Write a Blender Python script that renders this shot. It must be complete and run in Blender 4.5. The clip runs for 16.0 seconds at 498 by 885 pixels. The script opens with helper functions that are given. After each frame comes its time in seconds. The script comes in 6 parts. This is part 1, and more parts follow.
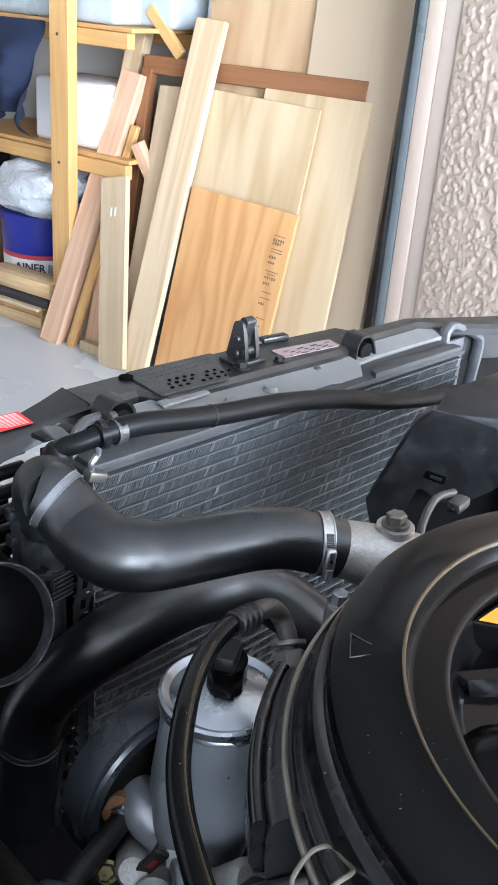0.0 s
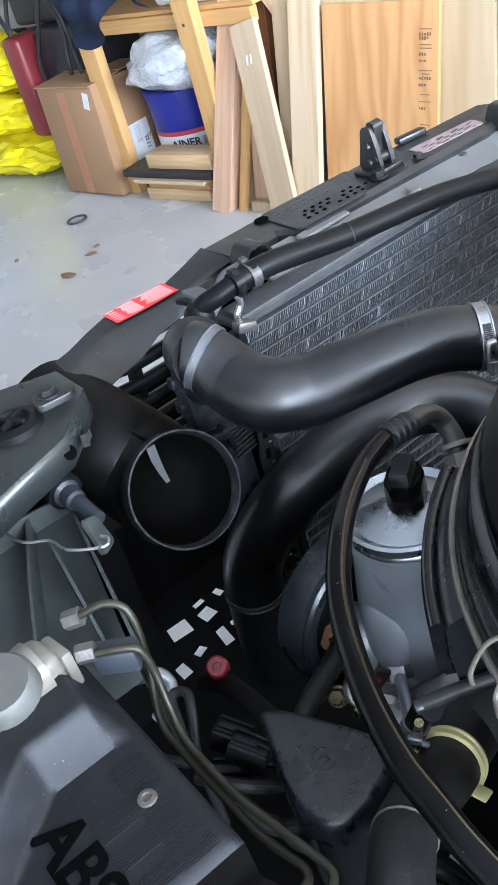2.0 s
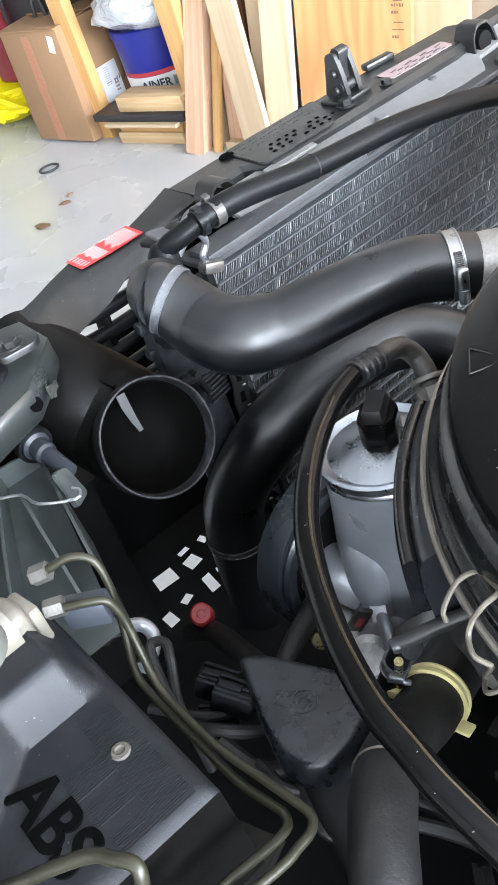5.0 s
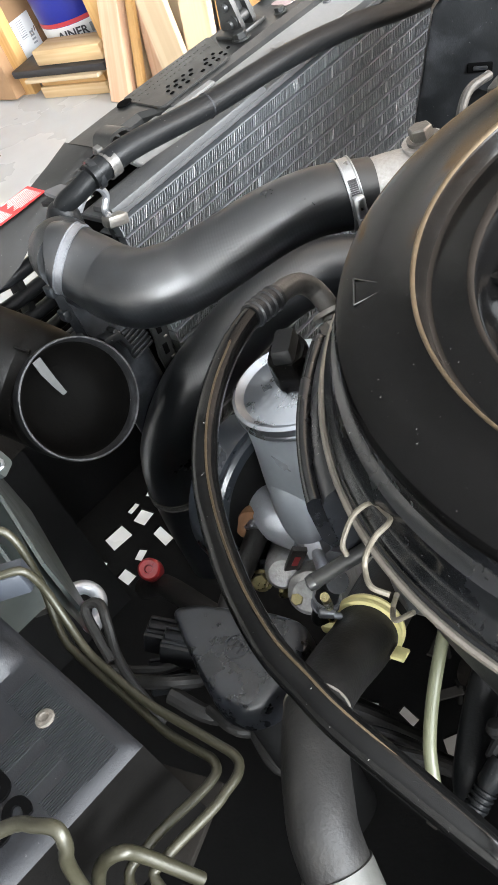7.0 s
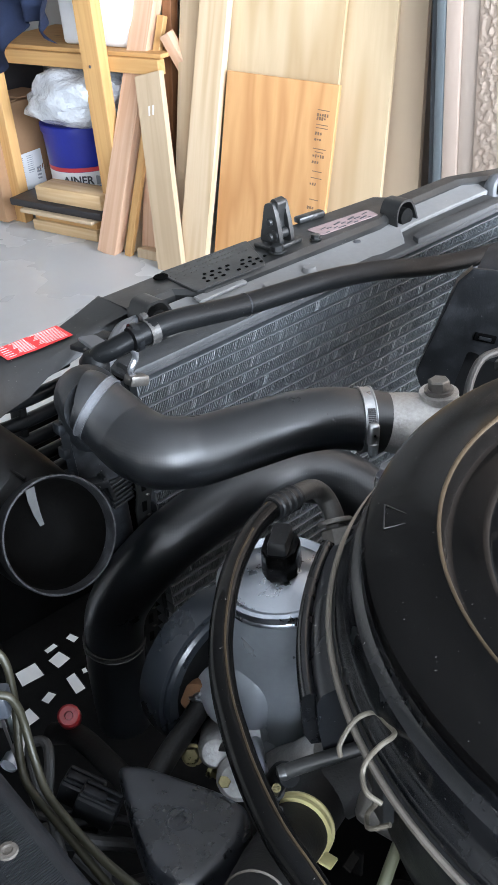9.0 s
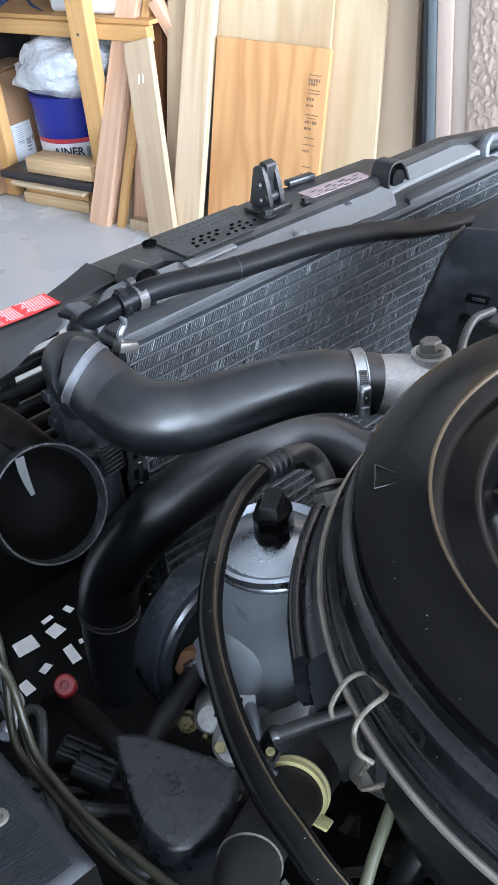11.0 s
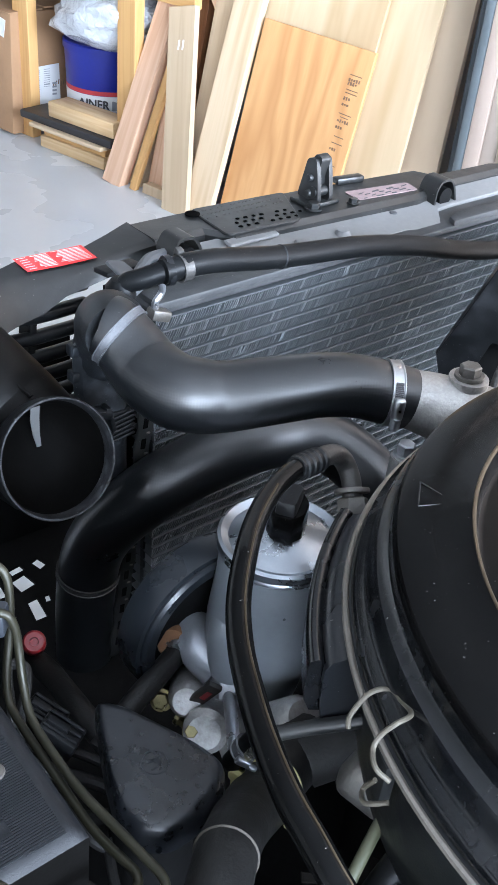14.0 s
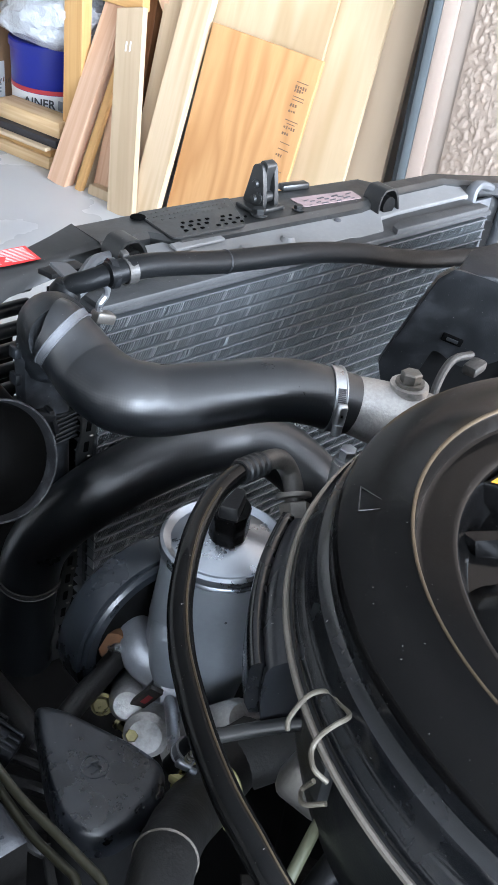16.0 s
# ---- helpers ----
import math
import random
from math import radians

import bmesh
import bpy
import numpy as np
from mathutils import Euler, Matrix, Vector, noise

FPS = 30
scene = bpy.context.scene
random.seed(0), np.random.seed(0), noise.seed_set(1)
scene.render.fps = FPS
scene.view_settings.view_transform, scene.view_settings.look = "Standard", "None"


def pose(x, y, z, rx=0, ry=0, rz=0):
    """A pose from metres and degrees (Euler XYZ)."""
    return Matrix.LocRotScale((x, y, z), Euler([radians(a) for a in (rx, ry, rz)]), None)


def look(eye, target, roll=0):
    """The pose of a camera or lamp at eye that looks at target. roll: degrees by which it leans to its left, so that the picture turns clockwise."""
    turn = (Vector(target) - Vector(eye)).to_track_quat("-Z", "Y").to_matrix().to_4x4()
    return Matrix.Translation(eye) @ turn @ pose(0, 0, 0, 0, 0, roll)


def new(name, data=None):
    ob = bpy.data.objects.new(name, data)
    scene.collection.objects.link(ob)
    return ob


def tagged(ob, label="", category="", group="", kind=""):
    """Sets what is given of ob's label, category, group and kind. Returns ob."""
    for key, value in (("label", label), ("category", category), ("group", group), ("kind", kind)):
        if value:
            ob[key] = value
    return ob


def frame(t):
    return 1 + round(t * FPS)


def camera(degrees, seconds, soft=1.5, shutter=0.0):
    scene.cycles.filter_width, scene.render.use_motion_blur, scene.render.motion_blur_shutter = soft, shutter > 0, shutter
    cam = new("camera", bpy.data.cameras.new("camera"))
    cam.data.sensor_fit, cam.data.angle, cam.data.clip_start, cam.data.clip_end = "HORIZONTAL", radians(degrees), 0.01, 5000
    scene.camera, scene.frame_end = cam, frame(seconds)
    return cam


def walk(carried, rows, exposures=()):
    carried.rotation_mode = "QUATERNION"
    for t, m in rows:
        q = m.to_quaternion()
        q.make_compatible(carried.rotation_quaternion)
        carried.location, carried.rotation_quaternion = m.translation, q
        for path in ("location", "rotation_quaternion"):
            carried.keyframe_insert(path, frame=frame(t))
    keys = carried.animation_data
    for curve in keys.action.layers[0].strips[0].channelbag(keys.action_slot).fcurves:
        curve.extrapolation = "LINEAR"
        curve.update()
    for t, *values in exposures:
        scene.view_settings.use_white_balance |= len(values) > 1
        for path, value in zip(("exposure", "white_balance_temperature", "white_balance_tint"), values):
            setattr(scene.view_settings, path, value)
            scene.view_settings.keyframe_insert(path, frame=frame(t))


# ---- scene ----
cam = camera(29.5, 16.0)
PATH = [
    (0, (0.012, 0.003, 1.229), (1.271, 1.286, 0.352), 4.8),
    (0.5, (0.021, 0.006, 1.222), (1.199, 1.28, 0.227), 2.3),
    (1, (0.032, 0.002, 1.218), (1.11, 1.333, 0.184), -2.3),
    (1.5, (0.035, -0.003, 1.217), (1.035, 1.375, 0.168), -5.4),
    (2, (0.058, -0.021, 1.204), (0.828, 1.457, 0.097), -17.4),
    (2.5, (0.06, -0.022, 1.202), (0.845, 1.435, 0.08), -17.3),
    (3, (0.049, -0.013, 1.207), (0.899, 1.397, 0.071), -12.4),
    (3.5, (0.047, -0.009, 1.206), (0.922, 1.364, 0.044), -10.6),
    (4, (0.057, -0.016, 1.204), (0.885, 1.384, 0.039), -14.2),
    (6.5, (0.088, -0.021, 1.174), (0.774, 1.354, -0.107), -24.8),
    (7, (0.097, -0.036, 1.18), (0.791, 1.316, -0.121), -26.4),
    (7.5, (0.08, -0.024, 1.184), (0.923, 1.259, -0.098), -17.8),
    (8, (0.073, -0.017, 1.189), (0.876, 1.296, -0.088), -16.9),
    (8.5, (0.073, -0.024, 1.197), (1.04, 1.145, -0.107), -11.7),
    (9, (0.04, -0.016, 1.222), (1.088, 1.306, 0.148), -5.2),
    (11.5, (0.05, -0.017, 1.208), (1.062, 1.276, 0.067), -7.4),
    (12, (0.059, -0.019, 1.204), (1.064, 1.266, 0.048), -9.1),
    (12.5, (0.052, -0.017, 1.206), (1.088, 1.249, 0.056), -6.8),
    (13, (0.052, -0.017, 1.207), (1.092, 1.253, 0.064), -5.7),
    (13.5, (0.031, 0.002, 1.212), (1.085, 1.257, 0.065), 0.2),
    (14, (0.017, 0.016, 1.211), (1.101, 1.245, 0.065), 5.8),
    (14.5, (0.015, 0.015, 1.212), (1.133, 1.22, 0.072), 7.4),
    (15, (0.015, 0.014, 1.214), (1.166, 1.197, 0.085), 7.9),
    (15.5, (0.013, 0.013, 1.214), (1.181, 1.184, 0.09), 8.6),
    (16, (0.016, 0.014, 1.213), (1.193, 1.173, 0.085), 8.6),
]
EXPOSURES = [(0.0, 0.55, 6350, 10), (1.0, 0.60, 6100, 10), (2.0, 0.61, 6150, 10), (3.0, 0.63, 6500, 10), (3.5, 0.63, 6600, 10), (4.0, 1.03, 6500, 10), (4.2, 1.03, 6500, 10), (6.3, 1.30, 7300, 10), (7.0, 1.28, 7350, 10), (7.5, 1.36, 7400, 10), (8.0, 1.46, 7350, 10), (8.5, 1.33, 7300, 10), (9.0, 0.58, 6500, 10), (12.0, 0.72, 6050, 10), (14.0, 0.80, 6100, 10), (16.0, 0.80, 6300, 10)]
walk(cam, [(t, look(eye, target, roll)) for t, eye, target, roll in PATH], EXPOSURES)

# ---- world and light ----
FLOOR = 0.15
GARAGE = pose(0, 0, FLOOR, 0, 0, -78.465)      # x along the plank wall, y into it
world = bpy.data.worlds.new("world")
scene.world = world
world.use_nodes = True
wn = world.node_tree
sky = wn.nodes.new("ShaderNodeTexSky")
sky.sky_type, sky.sun_disc = "NISHITA", False
sky.sun_elevation, sky.sun_rotation = radians(55), radians(170)
wn.links.new(sky.outputs[0], wn.nodes["Background"].inputs[0])
wn.nodes["Background"].inputs[1].default_value = 0.15
sun = new("sun", bpy.data.lights.new("sun", "SUN"))
sun.data.energy, sun.data.angle, sun.data.color = 2.5, radians(0.6), (1.0, 0.95, 0.88)
sun.matrix_world = GARAGE @ look((-3.0, 3.0, 6.0), (0, 0, 0))
# daylight in the open garage door behind the camera
door_light = new("door_daylight", bpy.data.lights.new("door_daylight", "AREA"))
door_light.data.shape, door_light.data.size, door_light.data.size_y = "RECTANGLE", 4.4, 2.0
door_light.data.energy, door_light.data.color = 820, (0.76, 0.86, 1.0)
door_light.matrix_world = GARAGE @ look((2.55, -0.3, 1.12), (-1.0, -0.3, 1.12))

# ---- materials ----
def nodes_of(name):
    m = bpy.data.materials.new(name)
    m.use_nodes = True
    return m, m.node_tree, m.node_tree.nodes["Principled BSDF"]


def tint(c, k):
    return (min(1, c[0] * k), min(1, c[1] * k), min(1, c[2] * k), 1)


def ramp(t, fac, stops):
    r = t.nodes.new("ShaderNodeValToRGB")
    el = r.color_ramp.elements
    while len(el) < len(stops):
        el.new(0.5)
    for e, (p, c) in zip(el, stops):
        e.position, e.color = p, c
    t.links.new(fac, r.inputs[0])
    return r.outputs[0]


def noise_tex(t, vec, scale, detail=4, rough=0.55):
    n = t.nodes.new("ShaderNodeTexNoise")
    n.inputs["Scale"].default_value, n.inputs["Detail"].default_value, n.inputs["Roughness"].default_value = scale, detail, rough
    t.links.new(vec, n.inputs["Vector"])
    return n.outputs["Fac"]


def mixed(t, fac, a, b):
    x = t.nodes.new("ShaderNodeMix")
    x.data_type = "RGBA"
    t.links.new(fac, x.inputs[0])
    for sock, v in ((x.inputs[6], a), (x.inputs[7], b)):
        if isinstance(v, tuple):
            sock.default_value = v
        else:
            t.links.new(v, sock)
    return x.outputs[2]


def bumped(t, b, height, strength, dist=0.001):
    n = t.nodes.new("ShaderNodeBump")
    n.inputs["Strength"].default_value, n.inputs["Distance"].default_value = strength, dist
    t.links.new(height, n.inputs["Height"])
    t.links.new(n.outputs[0], b.inputs["Normal"])


def mat(name, col, rough=0.5, metal=0.0, var=0.2, scale=30, bump=0.15, bscale=400, dust=0.0, dustcol=(0.3, 0.29, 0.27), specks=0.0, coat=0.0, spec=0.5, weave=False):
    """A plain surface with two scales of variation, and optional dust patches and specks."""
    m, t, b = nodes_of(name)
    co = t.nodes.new("ShaderNodeTexCoord").outputs["Object"]
    big = noise_tex(t, co, scale)
    fine = noise_tex(t, co, scale * 9, 3)
    c = mixed(t, big, tint(col, 1 - var), tint(col, 1 + var))
    c = mixed(t, ramp(t, fine, [(0.35, (0, 0, 0, 1)), (0.75, (0.35, 0.35, 0.35, 1))]), c, tint(col, 1 + 1.3 * var))
    r = ramp(t, big, [(0.3, (max(0.03, rough - 0.08),) * 3 + (1,)), (0.7, (min(1, rough + 0.1),) * 3 + (1,))])
    if dust:
        d = ramp(t, noise_tex(t, co, scale * 1.7, 8, 0.65), [(0.62 - 0.25 * dust, (0, 0, 0, 1)), (0.85, (dust,) * 3 + (1,))])
        c = mixed(t, d, c, dustcol + (1,))
        r = mixed(t, d, r, (0.8, 0.8, 0.8, 1))
    if specks:
        s = ramp(t, noise_tex(t, co, 560, 2), [(0.735, (0, 0, 0, 1)), (0.76, (specks,) * 3 + (1,))])
        c = mixed(t, s, c, (0.5, 0.48, 0.45, 1))
    t.links.new(c, b.inputs["Base Color"])
    t.links.new(r, b.inputs["Roughness"])
    b.inputs["Metallic"].default_value = metal
    b.inputs["Coat Weight"].default_value = coat
    b.inputs["Specular IOR Level"].default_value = spec
    if bump:
        bumped(t, b, noise_tex(t, co, bscale, 3), bump)
    if weave:
        # faint cord pattern under the rubber skin
        hts = []
        for turn in ((0, 0, 45), (0, 90, 0)):
            mp = t.nodes.new("ShaderNodeMapping")
            mp.inputs["Rotation"].default_value = tuple(radians(a) for a in turn)
            t.links.new(co, mp.inputs["Vector"])
            w = t.nodes.new("ShaderNodeTexWave")
            w.inputs["Scale"].default_value, w.inputs["Distortion"].default_value, w.inputs["Detail"].default_value = 170, 2.0, 1
            t.links.new(mp.outputs[0], w.inputs["Vector"])
            hts.append(w.outputs["Fac"])
        add = t.nodes.new("ShaderNodeMath")
        t.links.new(hts[0], add.inputs[0])
        t.links.new(hts[1], add.inputs[1])
        bumped(t, b, add.outputs[0], 0.055, 0.0003)
    return m


def wood(name, light, dark, scale=14, stretch=0.045, rough=0.6, knots=True, bands=0.5):
    """Sawn timber whose grain runs along the local z axis."""
    m, t, b = nodes_of(name)
    tc = t.nodes.new("ShaderNodeTexCoord").outputs["Object"]
    info = t.nodes.new("ShaderNodeObjectInfo").outputs["Random"]
    shift = t.nodes.new("ShaderNodeVectorMath")
    shift.operation = "SCALE"
    shift.inputs[0].default_value = (7.3, 3.1, 5.7)
    t.links.new(info, shift.inputs["Scale"])
    add = t.nodes.new("ShaderNodeVectorMath")
    t.links.new(tc, add.inputs[0])
    t.links.new(shift.outputs[0], add.inputs[1])
    mp = t.nodes.new("ShaderNodeMapping")
    mp.inputs["Scale"].default_value = (1, 1, stretch)
    t.links.new(add.outputs[0], mp.inputs["Vector"])
    wide = noise_tex(t, mp.outputs[0], scale, 3, 0.5)
    w = t.nodes.new("ShaderNodeMath")
    w.operation = "MULTIPLY"
    w.inputs[1].default_value = 15
    t.links.new(wide, w.inputs[0])
    fr = t.nodes.new("ShaderNodeMath")
    fr.operation = "PINGPONG"
    fr.inputs[1].default_value = 1.0
    t.links.new(w.outputs[0], fr.inputs[0])
    fine = noise_tex(t, mp.outputs[0], scale * 14, 3, 0.6)
    mid = tuple((a + c) / 2 for a, c in zip(light, dark))
    c = mixed(t, ramp(t, fr.outputs[0], [(0.25, (0, 0, 0, 1)), (0.95, (bands,) * 3 + (1,))]), light + (1,), dark + (1,))
    c = mixed(t, ramp(t, fine, [(0.4, (0, 0, 0, 1)), (0.7, (0.4, 0.4, 0.4, 1))]), c, mid + (1,))
    if knots:
        v = t.nodes.new("ShaderNodeTexVoronoi")
        v.inputs["Scale"].default_value = 5.5
        mp2 = t.nodes.new("ShaderNodeMapping")
        mp2.inputs["Scale"].default_value = (1, 1, 0.55)
        t.links.new(add.outputs[0], mp2.inputs["Vector"])
        t.links.new(mp2.outputs[0], v.inputs["Vector"])
        k = ramp(t, v.outputs["Distance"], [(0.035, (0.75, 0.75, 0.75, 1)), (0.065, (0, 0, 0, 1))])
        c = mixed(t, k, c, tuple(x * 0.45 for x in dark) + (1,))
    t.links.new(c, b.inputs["Base Color"])
    b.inputs["Roughness"].default_value = rough
    bumped(t, b, fine, 0.2, 0.0006)
    return m


M_RUBBER = mat("rubber", (0.0040, 0.0044, 0.0048), 0.42, var=0.3, scale=25, bump=0.12, bscale=700, dust=0.12, dustcol=(0.016, 0.0165, 0.018), specks=0.12, spec=0.14)
M_HOSE = mat("reinforced hose rubber", (0.0030, 0.0037, 0.0046), 0.35, var=0.3, scale=25, bump=0.0, dust=0.22, dustcol=(0.026, 0.029, 0.034), specks=0.14, spec=0.8, weave=True)
M_RUBBER_OLD = mat("aged rubber", (0.0085, 0.008, 0.0076), 0.55, var=0.35, scale=40, bump=0.3, bscale=500, dust=0.5, dustcol=(0.034, 0.031, 0.027), spec=0.35)
M_PLASTIC = mat("black plastic", (0.0062, 0.0067, 0.0074), 0.36, var=0.3, scale=30, bump=0.15, bscale=900, dust=0.45, dustcol=(0.030, 0.0325, 0.037), specks=0.3, spec=0.35)
M_TANK = mat("stained black plastic", (0.006, 0.0068, 0.0078), 0.40, var=0.3, scale=45, bump=0.12, bscale=900, dust=0.6, dustcol=(0.060, 0.068, 0.080), specks=0.4, spec=0.3)
# dust patches are scuffs, lifted in tone for soft reflections
M_VAC = mat("scuffed cover plastic", (0.005, 0.0057, 0.007), 0.24, var=0.4, scale=38, bump=0.035, bscale=300, dust=0.75, dustcol=(0.025, 0.028, 0.034), specks=0.1, spec=0.65)
M_RIM = mat("scuffed black plastic", (0.010, 0.010, 0.011), 0.45, var=0.4, scale=75, bump=0.3, bscale=500, dust=0.65, dustcol=(0.10, 0.105, 0.11), specks=0.5, spec=0.4)
M_PLASTIC_GREY = mat("weathered grey plastic", (0.0095, 0.0102, 0.0118), 0.5, var=0.25, scale=28, bump=0.15, bscale=1300, dust=0.45, dustcol=(0.030, 0.032, 0.036), specks=0.2, spec=0.26)
M_HATCH = mat("ribbed dark grey plastic", (0.010, 0.011, 0.013), 0.5, var=0.25, scale=60, bump=0.1, spec=0.3)
M_BLACK_METAL = mat("black painted metal", (0.010, 0.0105, 0.0105), 0.36, var=0.45, scale=24, bump=0.08, bscale=300, dust=0.5, dustcol=(0.050, 0.048, 0.043), specks=0.4, spec=0.55)
# lid enamel again, brighter and shinier for light caught by the ridges
M_STEPS = mat("worn black enamel, tone lifted", (0.0042, 0.0046, 0.0055), 0.22, var=0.2, scale=45, bump=0.06, bscale=260, dust=0.2, dustcol=(0.010, 0.0105, 0.0115), specks=0.3, spec=0.6)
M_CORRODED = mat("corroded tan metal", (0.060, 0.052, 0.043), 0.75, 0.1, var=0.5, scale=160, bump=0.4, bscale=600, dust=0.5, dustcol=(0.11, 0.10, 0.085))
# near black that puts deep shade into grimy surfaces
M_DEEP = mat("grimy shade-black", (0.004, 0.004, 0.004), 0.8, var=0.4, scale=30, bump=0.3, bscale=150, spec=0.15)
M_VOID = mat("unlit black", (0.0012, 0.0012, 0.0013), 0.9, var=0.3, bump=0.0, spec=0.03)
M_GRIME = mat("oily brown grime", (0.007, 0.006, 0.005), 0.8, var=0.6, scale=35, bump=0.5, bscale=220, dust=0.4, dustcol=(0.020, 0.017, 0.013), spec=0.1)
# near black for oily metal and for shade put into the colour
M_OILSHADE = mat("oily shade-black", (0.0022, 0.0020, 0.0018), 0.7, var=0.5, scale=40, bump=0.3, bscale=250, spec=0.06)
M_BELT = mat("smooth belt rubber", (0.012, 0.0145, 0.018), 0.30, var=0.2, scale=30, bump=0.05, bscale=900, dust=0.08, dustcol=(0.03, 0.032, 0.036), spec=0.45)
M_GLOSS = mat("black enamel", (0.0022, 0.0021, 0.0021), 0.16, var=0.35, scale=20, bump=0.02, bscale=120, dust=0.25, dustcol=(0.006, 0.0056, 0.0052), specks=0.22, spec=0.13)
M_HOSEGLOSS = mat("glossy hose skin", (0.0018, 0.0018, 0.0018), 0.14, var=0.35, scale=40, bump=0.04, bscale=300, dust=0.1, dustcol=(0.006, 0.006, 0.006), specks=0.3, spec=0.12)
M_COLLAR = mat("blue black plastic", (0.0095, 0.0105, 0.0125), 0.30, var=0.2, scale=25, bump=0.08, bscale=500, dust=0.25, dustcol=(0.030, 0.032, 0.036), specks=0.4, spec=0.6)
M_ALU = mat("cast aluminium", (0.42, 0.44, 0.47), 0.36, 0.6, var=0.2, scale=120, bump=0.12, bscale=700, dust=0.2, dustcol=(0.12, 0.12, 0.12))
M_ALU_DIRTY = mat("stained cast aluminium", (0.36, 0.35, 0.335), 0.42, 0.75, var=0.5, scale=60, bump=0.4, bscale=420, dust=0.5, dustcol=(0.19, 0.17, 0.15))
M_SILVER = mat("silver paint", (0.31, 0.335, 0.36), 0.34, 0.6, var=0.14, scale=30, bump=0.03, bscale=900)
M_PRESSED = mat("pressed bright steel", (0.40, 0.43, 0.47), 0.30, 1.0, var=0.08, scale=60, bump=0.02, bscale=700)
M_SPRING = mat("tan spring wire", (0.095, 0.083, 0.064), 0.55, 0.25, var=0.4, scale=110, bump=0.15, bscale=700)
# bronze tone for painted highlight lines
M_BRONZE = mat("bronze highlight", (0.044, 0.031, 0.017), 0.42, 0.6, var=0.5, scale=45, bump=0.1, bscale=500, dust=0.5, dustcol=(0.030, 0.025, 0.018))
M_LEADEN = mat("dark dirty steel", (0.060, 0.058, 0.055), 0.5, 0.6, var=0.45, scale=80, bump=0.3, bscale=500, dust=0.4, dustcol=(0.05, 0.045, 0.038))
M_ZINC = mat("zinc plated steel", (0.42, 0.43, 0.45), 0.32, 0.85, var=0.3, scale=60, bump=0.1, bscale=500)
M_CLAMP = mat("bright clamp steel", (0.42, 0.43, 0.44), 0.32, 1.0, var=0.25, scale=80, bump=0.1, bscale=500)
M_CLAMP_OLD = mat("tarnished clamp steel", (0.135, 0.14, 0.15), 0.45, 0.7, var=0.4, scale=80, bump=0.15, bscale=500)
M_TRUNK = mat("oily black plastic", (0.0026, 0.0024, 0.0022), 0.40, var=0.4, scale=30, bump=0.1, bscale=700, dust=0.3, dustcol=(0.008, 0.007, 0.006), specks=0.2, spec=0.13)
M_STEEL_DULL = mat("dull steel", (0.15, 0.142, 0.13), 0.45, 0.75, var=0.35, scale=70, bump=0.25, bscale=500, dust=0.4, dustcol=(0.10, 0.085, 0.07))
M_CHROMATE = mat("yellow chromate steel", (0.23, 0.20, 0.105), 0.30, 1.0, var=0.45, scale=120, bump=0.15, bscale=500)
M_PIPE = mat("olive coated steel", (0.021, 0.0195, 0.012), 0.40, 0.3, var=0.4, scale=50, bump=0.1, bscale=600, dust=0.4, dustcol=(0.036, 0.033, 0.022), spec=0.4)
M_WIRE = mat("tarnished wire", (0.20, 0.18, 0.155), 0.40, 0.6, var=0.35, scale=90, bump=0.1, bscale=600)
M_RUST = mat("rusty brown steel", (0.20, 0.10, 0.05), 0.7, 0.3, var=0.4, scale=90, bump=0.3, bscale=500)
M_TUBE = mat("radiator tube", (0.075, 0.082, 0.088), 0.5, 0.2, var=0.35, scale=50, bump=0.1, bscale=500)
M_COREBACK = mat("dark core", (0.020, 0.023, 0.025), 0.6, 0.2, var=0.4, scale=60, bump=0.2, bscale=400)
M_DUSTY = mat("dusty pale grey plastic", (0.155, 0.155, 0.155), 0.6, var=0.2, scale=22, bump=0.1, bscale=500, dust=0.45, dustcol=(0.25, 0.238, 0.22), specks=0.5)
M_SEALRAIL = mat("dusty dark grey seal", (0.032, 0.034, 0.036), 0.6, var=0.3, scale=30, bump=0.2, bscale=500, dust=0.5, dustcol=(0.085, 0.085, 0.082), specks=0.5)
M_GREYFRAME = mat("grey plastic", (0.075, 0.079, 0.085), 0.5, var=0.15, scale=30, bump=0.08, bscale=500, dust=0.3, dustcol=(0.22, 0.215, 0.21))
M_RED = mat("red decal", (0.62, 0.035, 0.035), 0.4, var=0.1, bump=0.02)
M_DECAL_TEXT = mat("decal print", (0.72, 0.42, 0.40), 0.5, var=0.1, bump=0.0)
M_PINK = mat("faded pink decal", (0.27, 0.195, 0.195), 0.5, var=0.3, scale=60, bump=0.02, dust=0.5, dustcol=(0.11, 0.105, 0.10))
M_YELLOW = mat("yellow decal", (0.43, 0.195, 0.010), 0.55, var=0.2, scale=60, bump=0.02, dust=0.3, dustcol=(0.32, 0.19, 0.04))
M_REDCAP = mat("red plastic", (0.33, 0.02, 0.025), 0.35, var=0.15, scale=90, bump=0.05)
M_CREAM = mat("cream plastic", (0.105, 0.095, 0.078), 0.42, var=0.2, scale=40, bump=0.05, dust=0.5, dustcol=(0.11, 0.09, 0.062))
M_CAPGREY = mat("mottled grey plastic", (0.045, 0.045, 0.040), 0.55, var=0.3, scale=70, bump=0.1, dust=0.5, dustcol=(0.080, 0.077, 0.066))
M_CLAMP_Y = mat("yellowed nylon", (0.58, 0.52, 0.25), 0.4, var=0.15, scale=60, bump=0.03)
M_TUBE_G = mat("pale green hose", (0.075, 0.078, 0.046), 0.48, var=0.15, scale=50, bump=0.03)
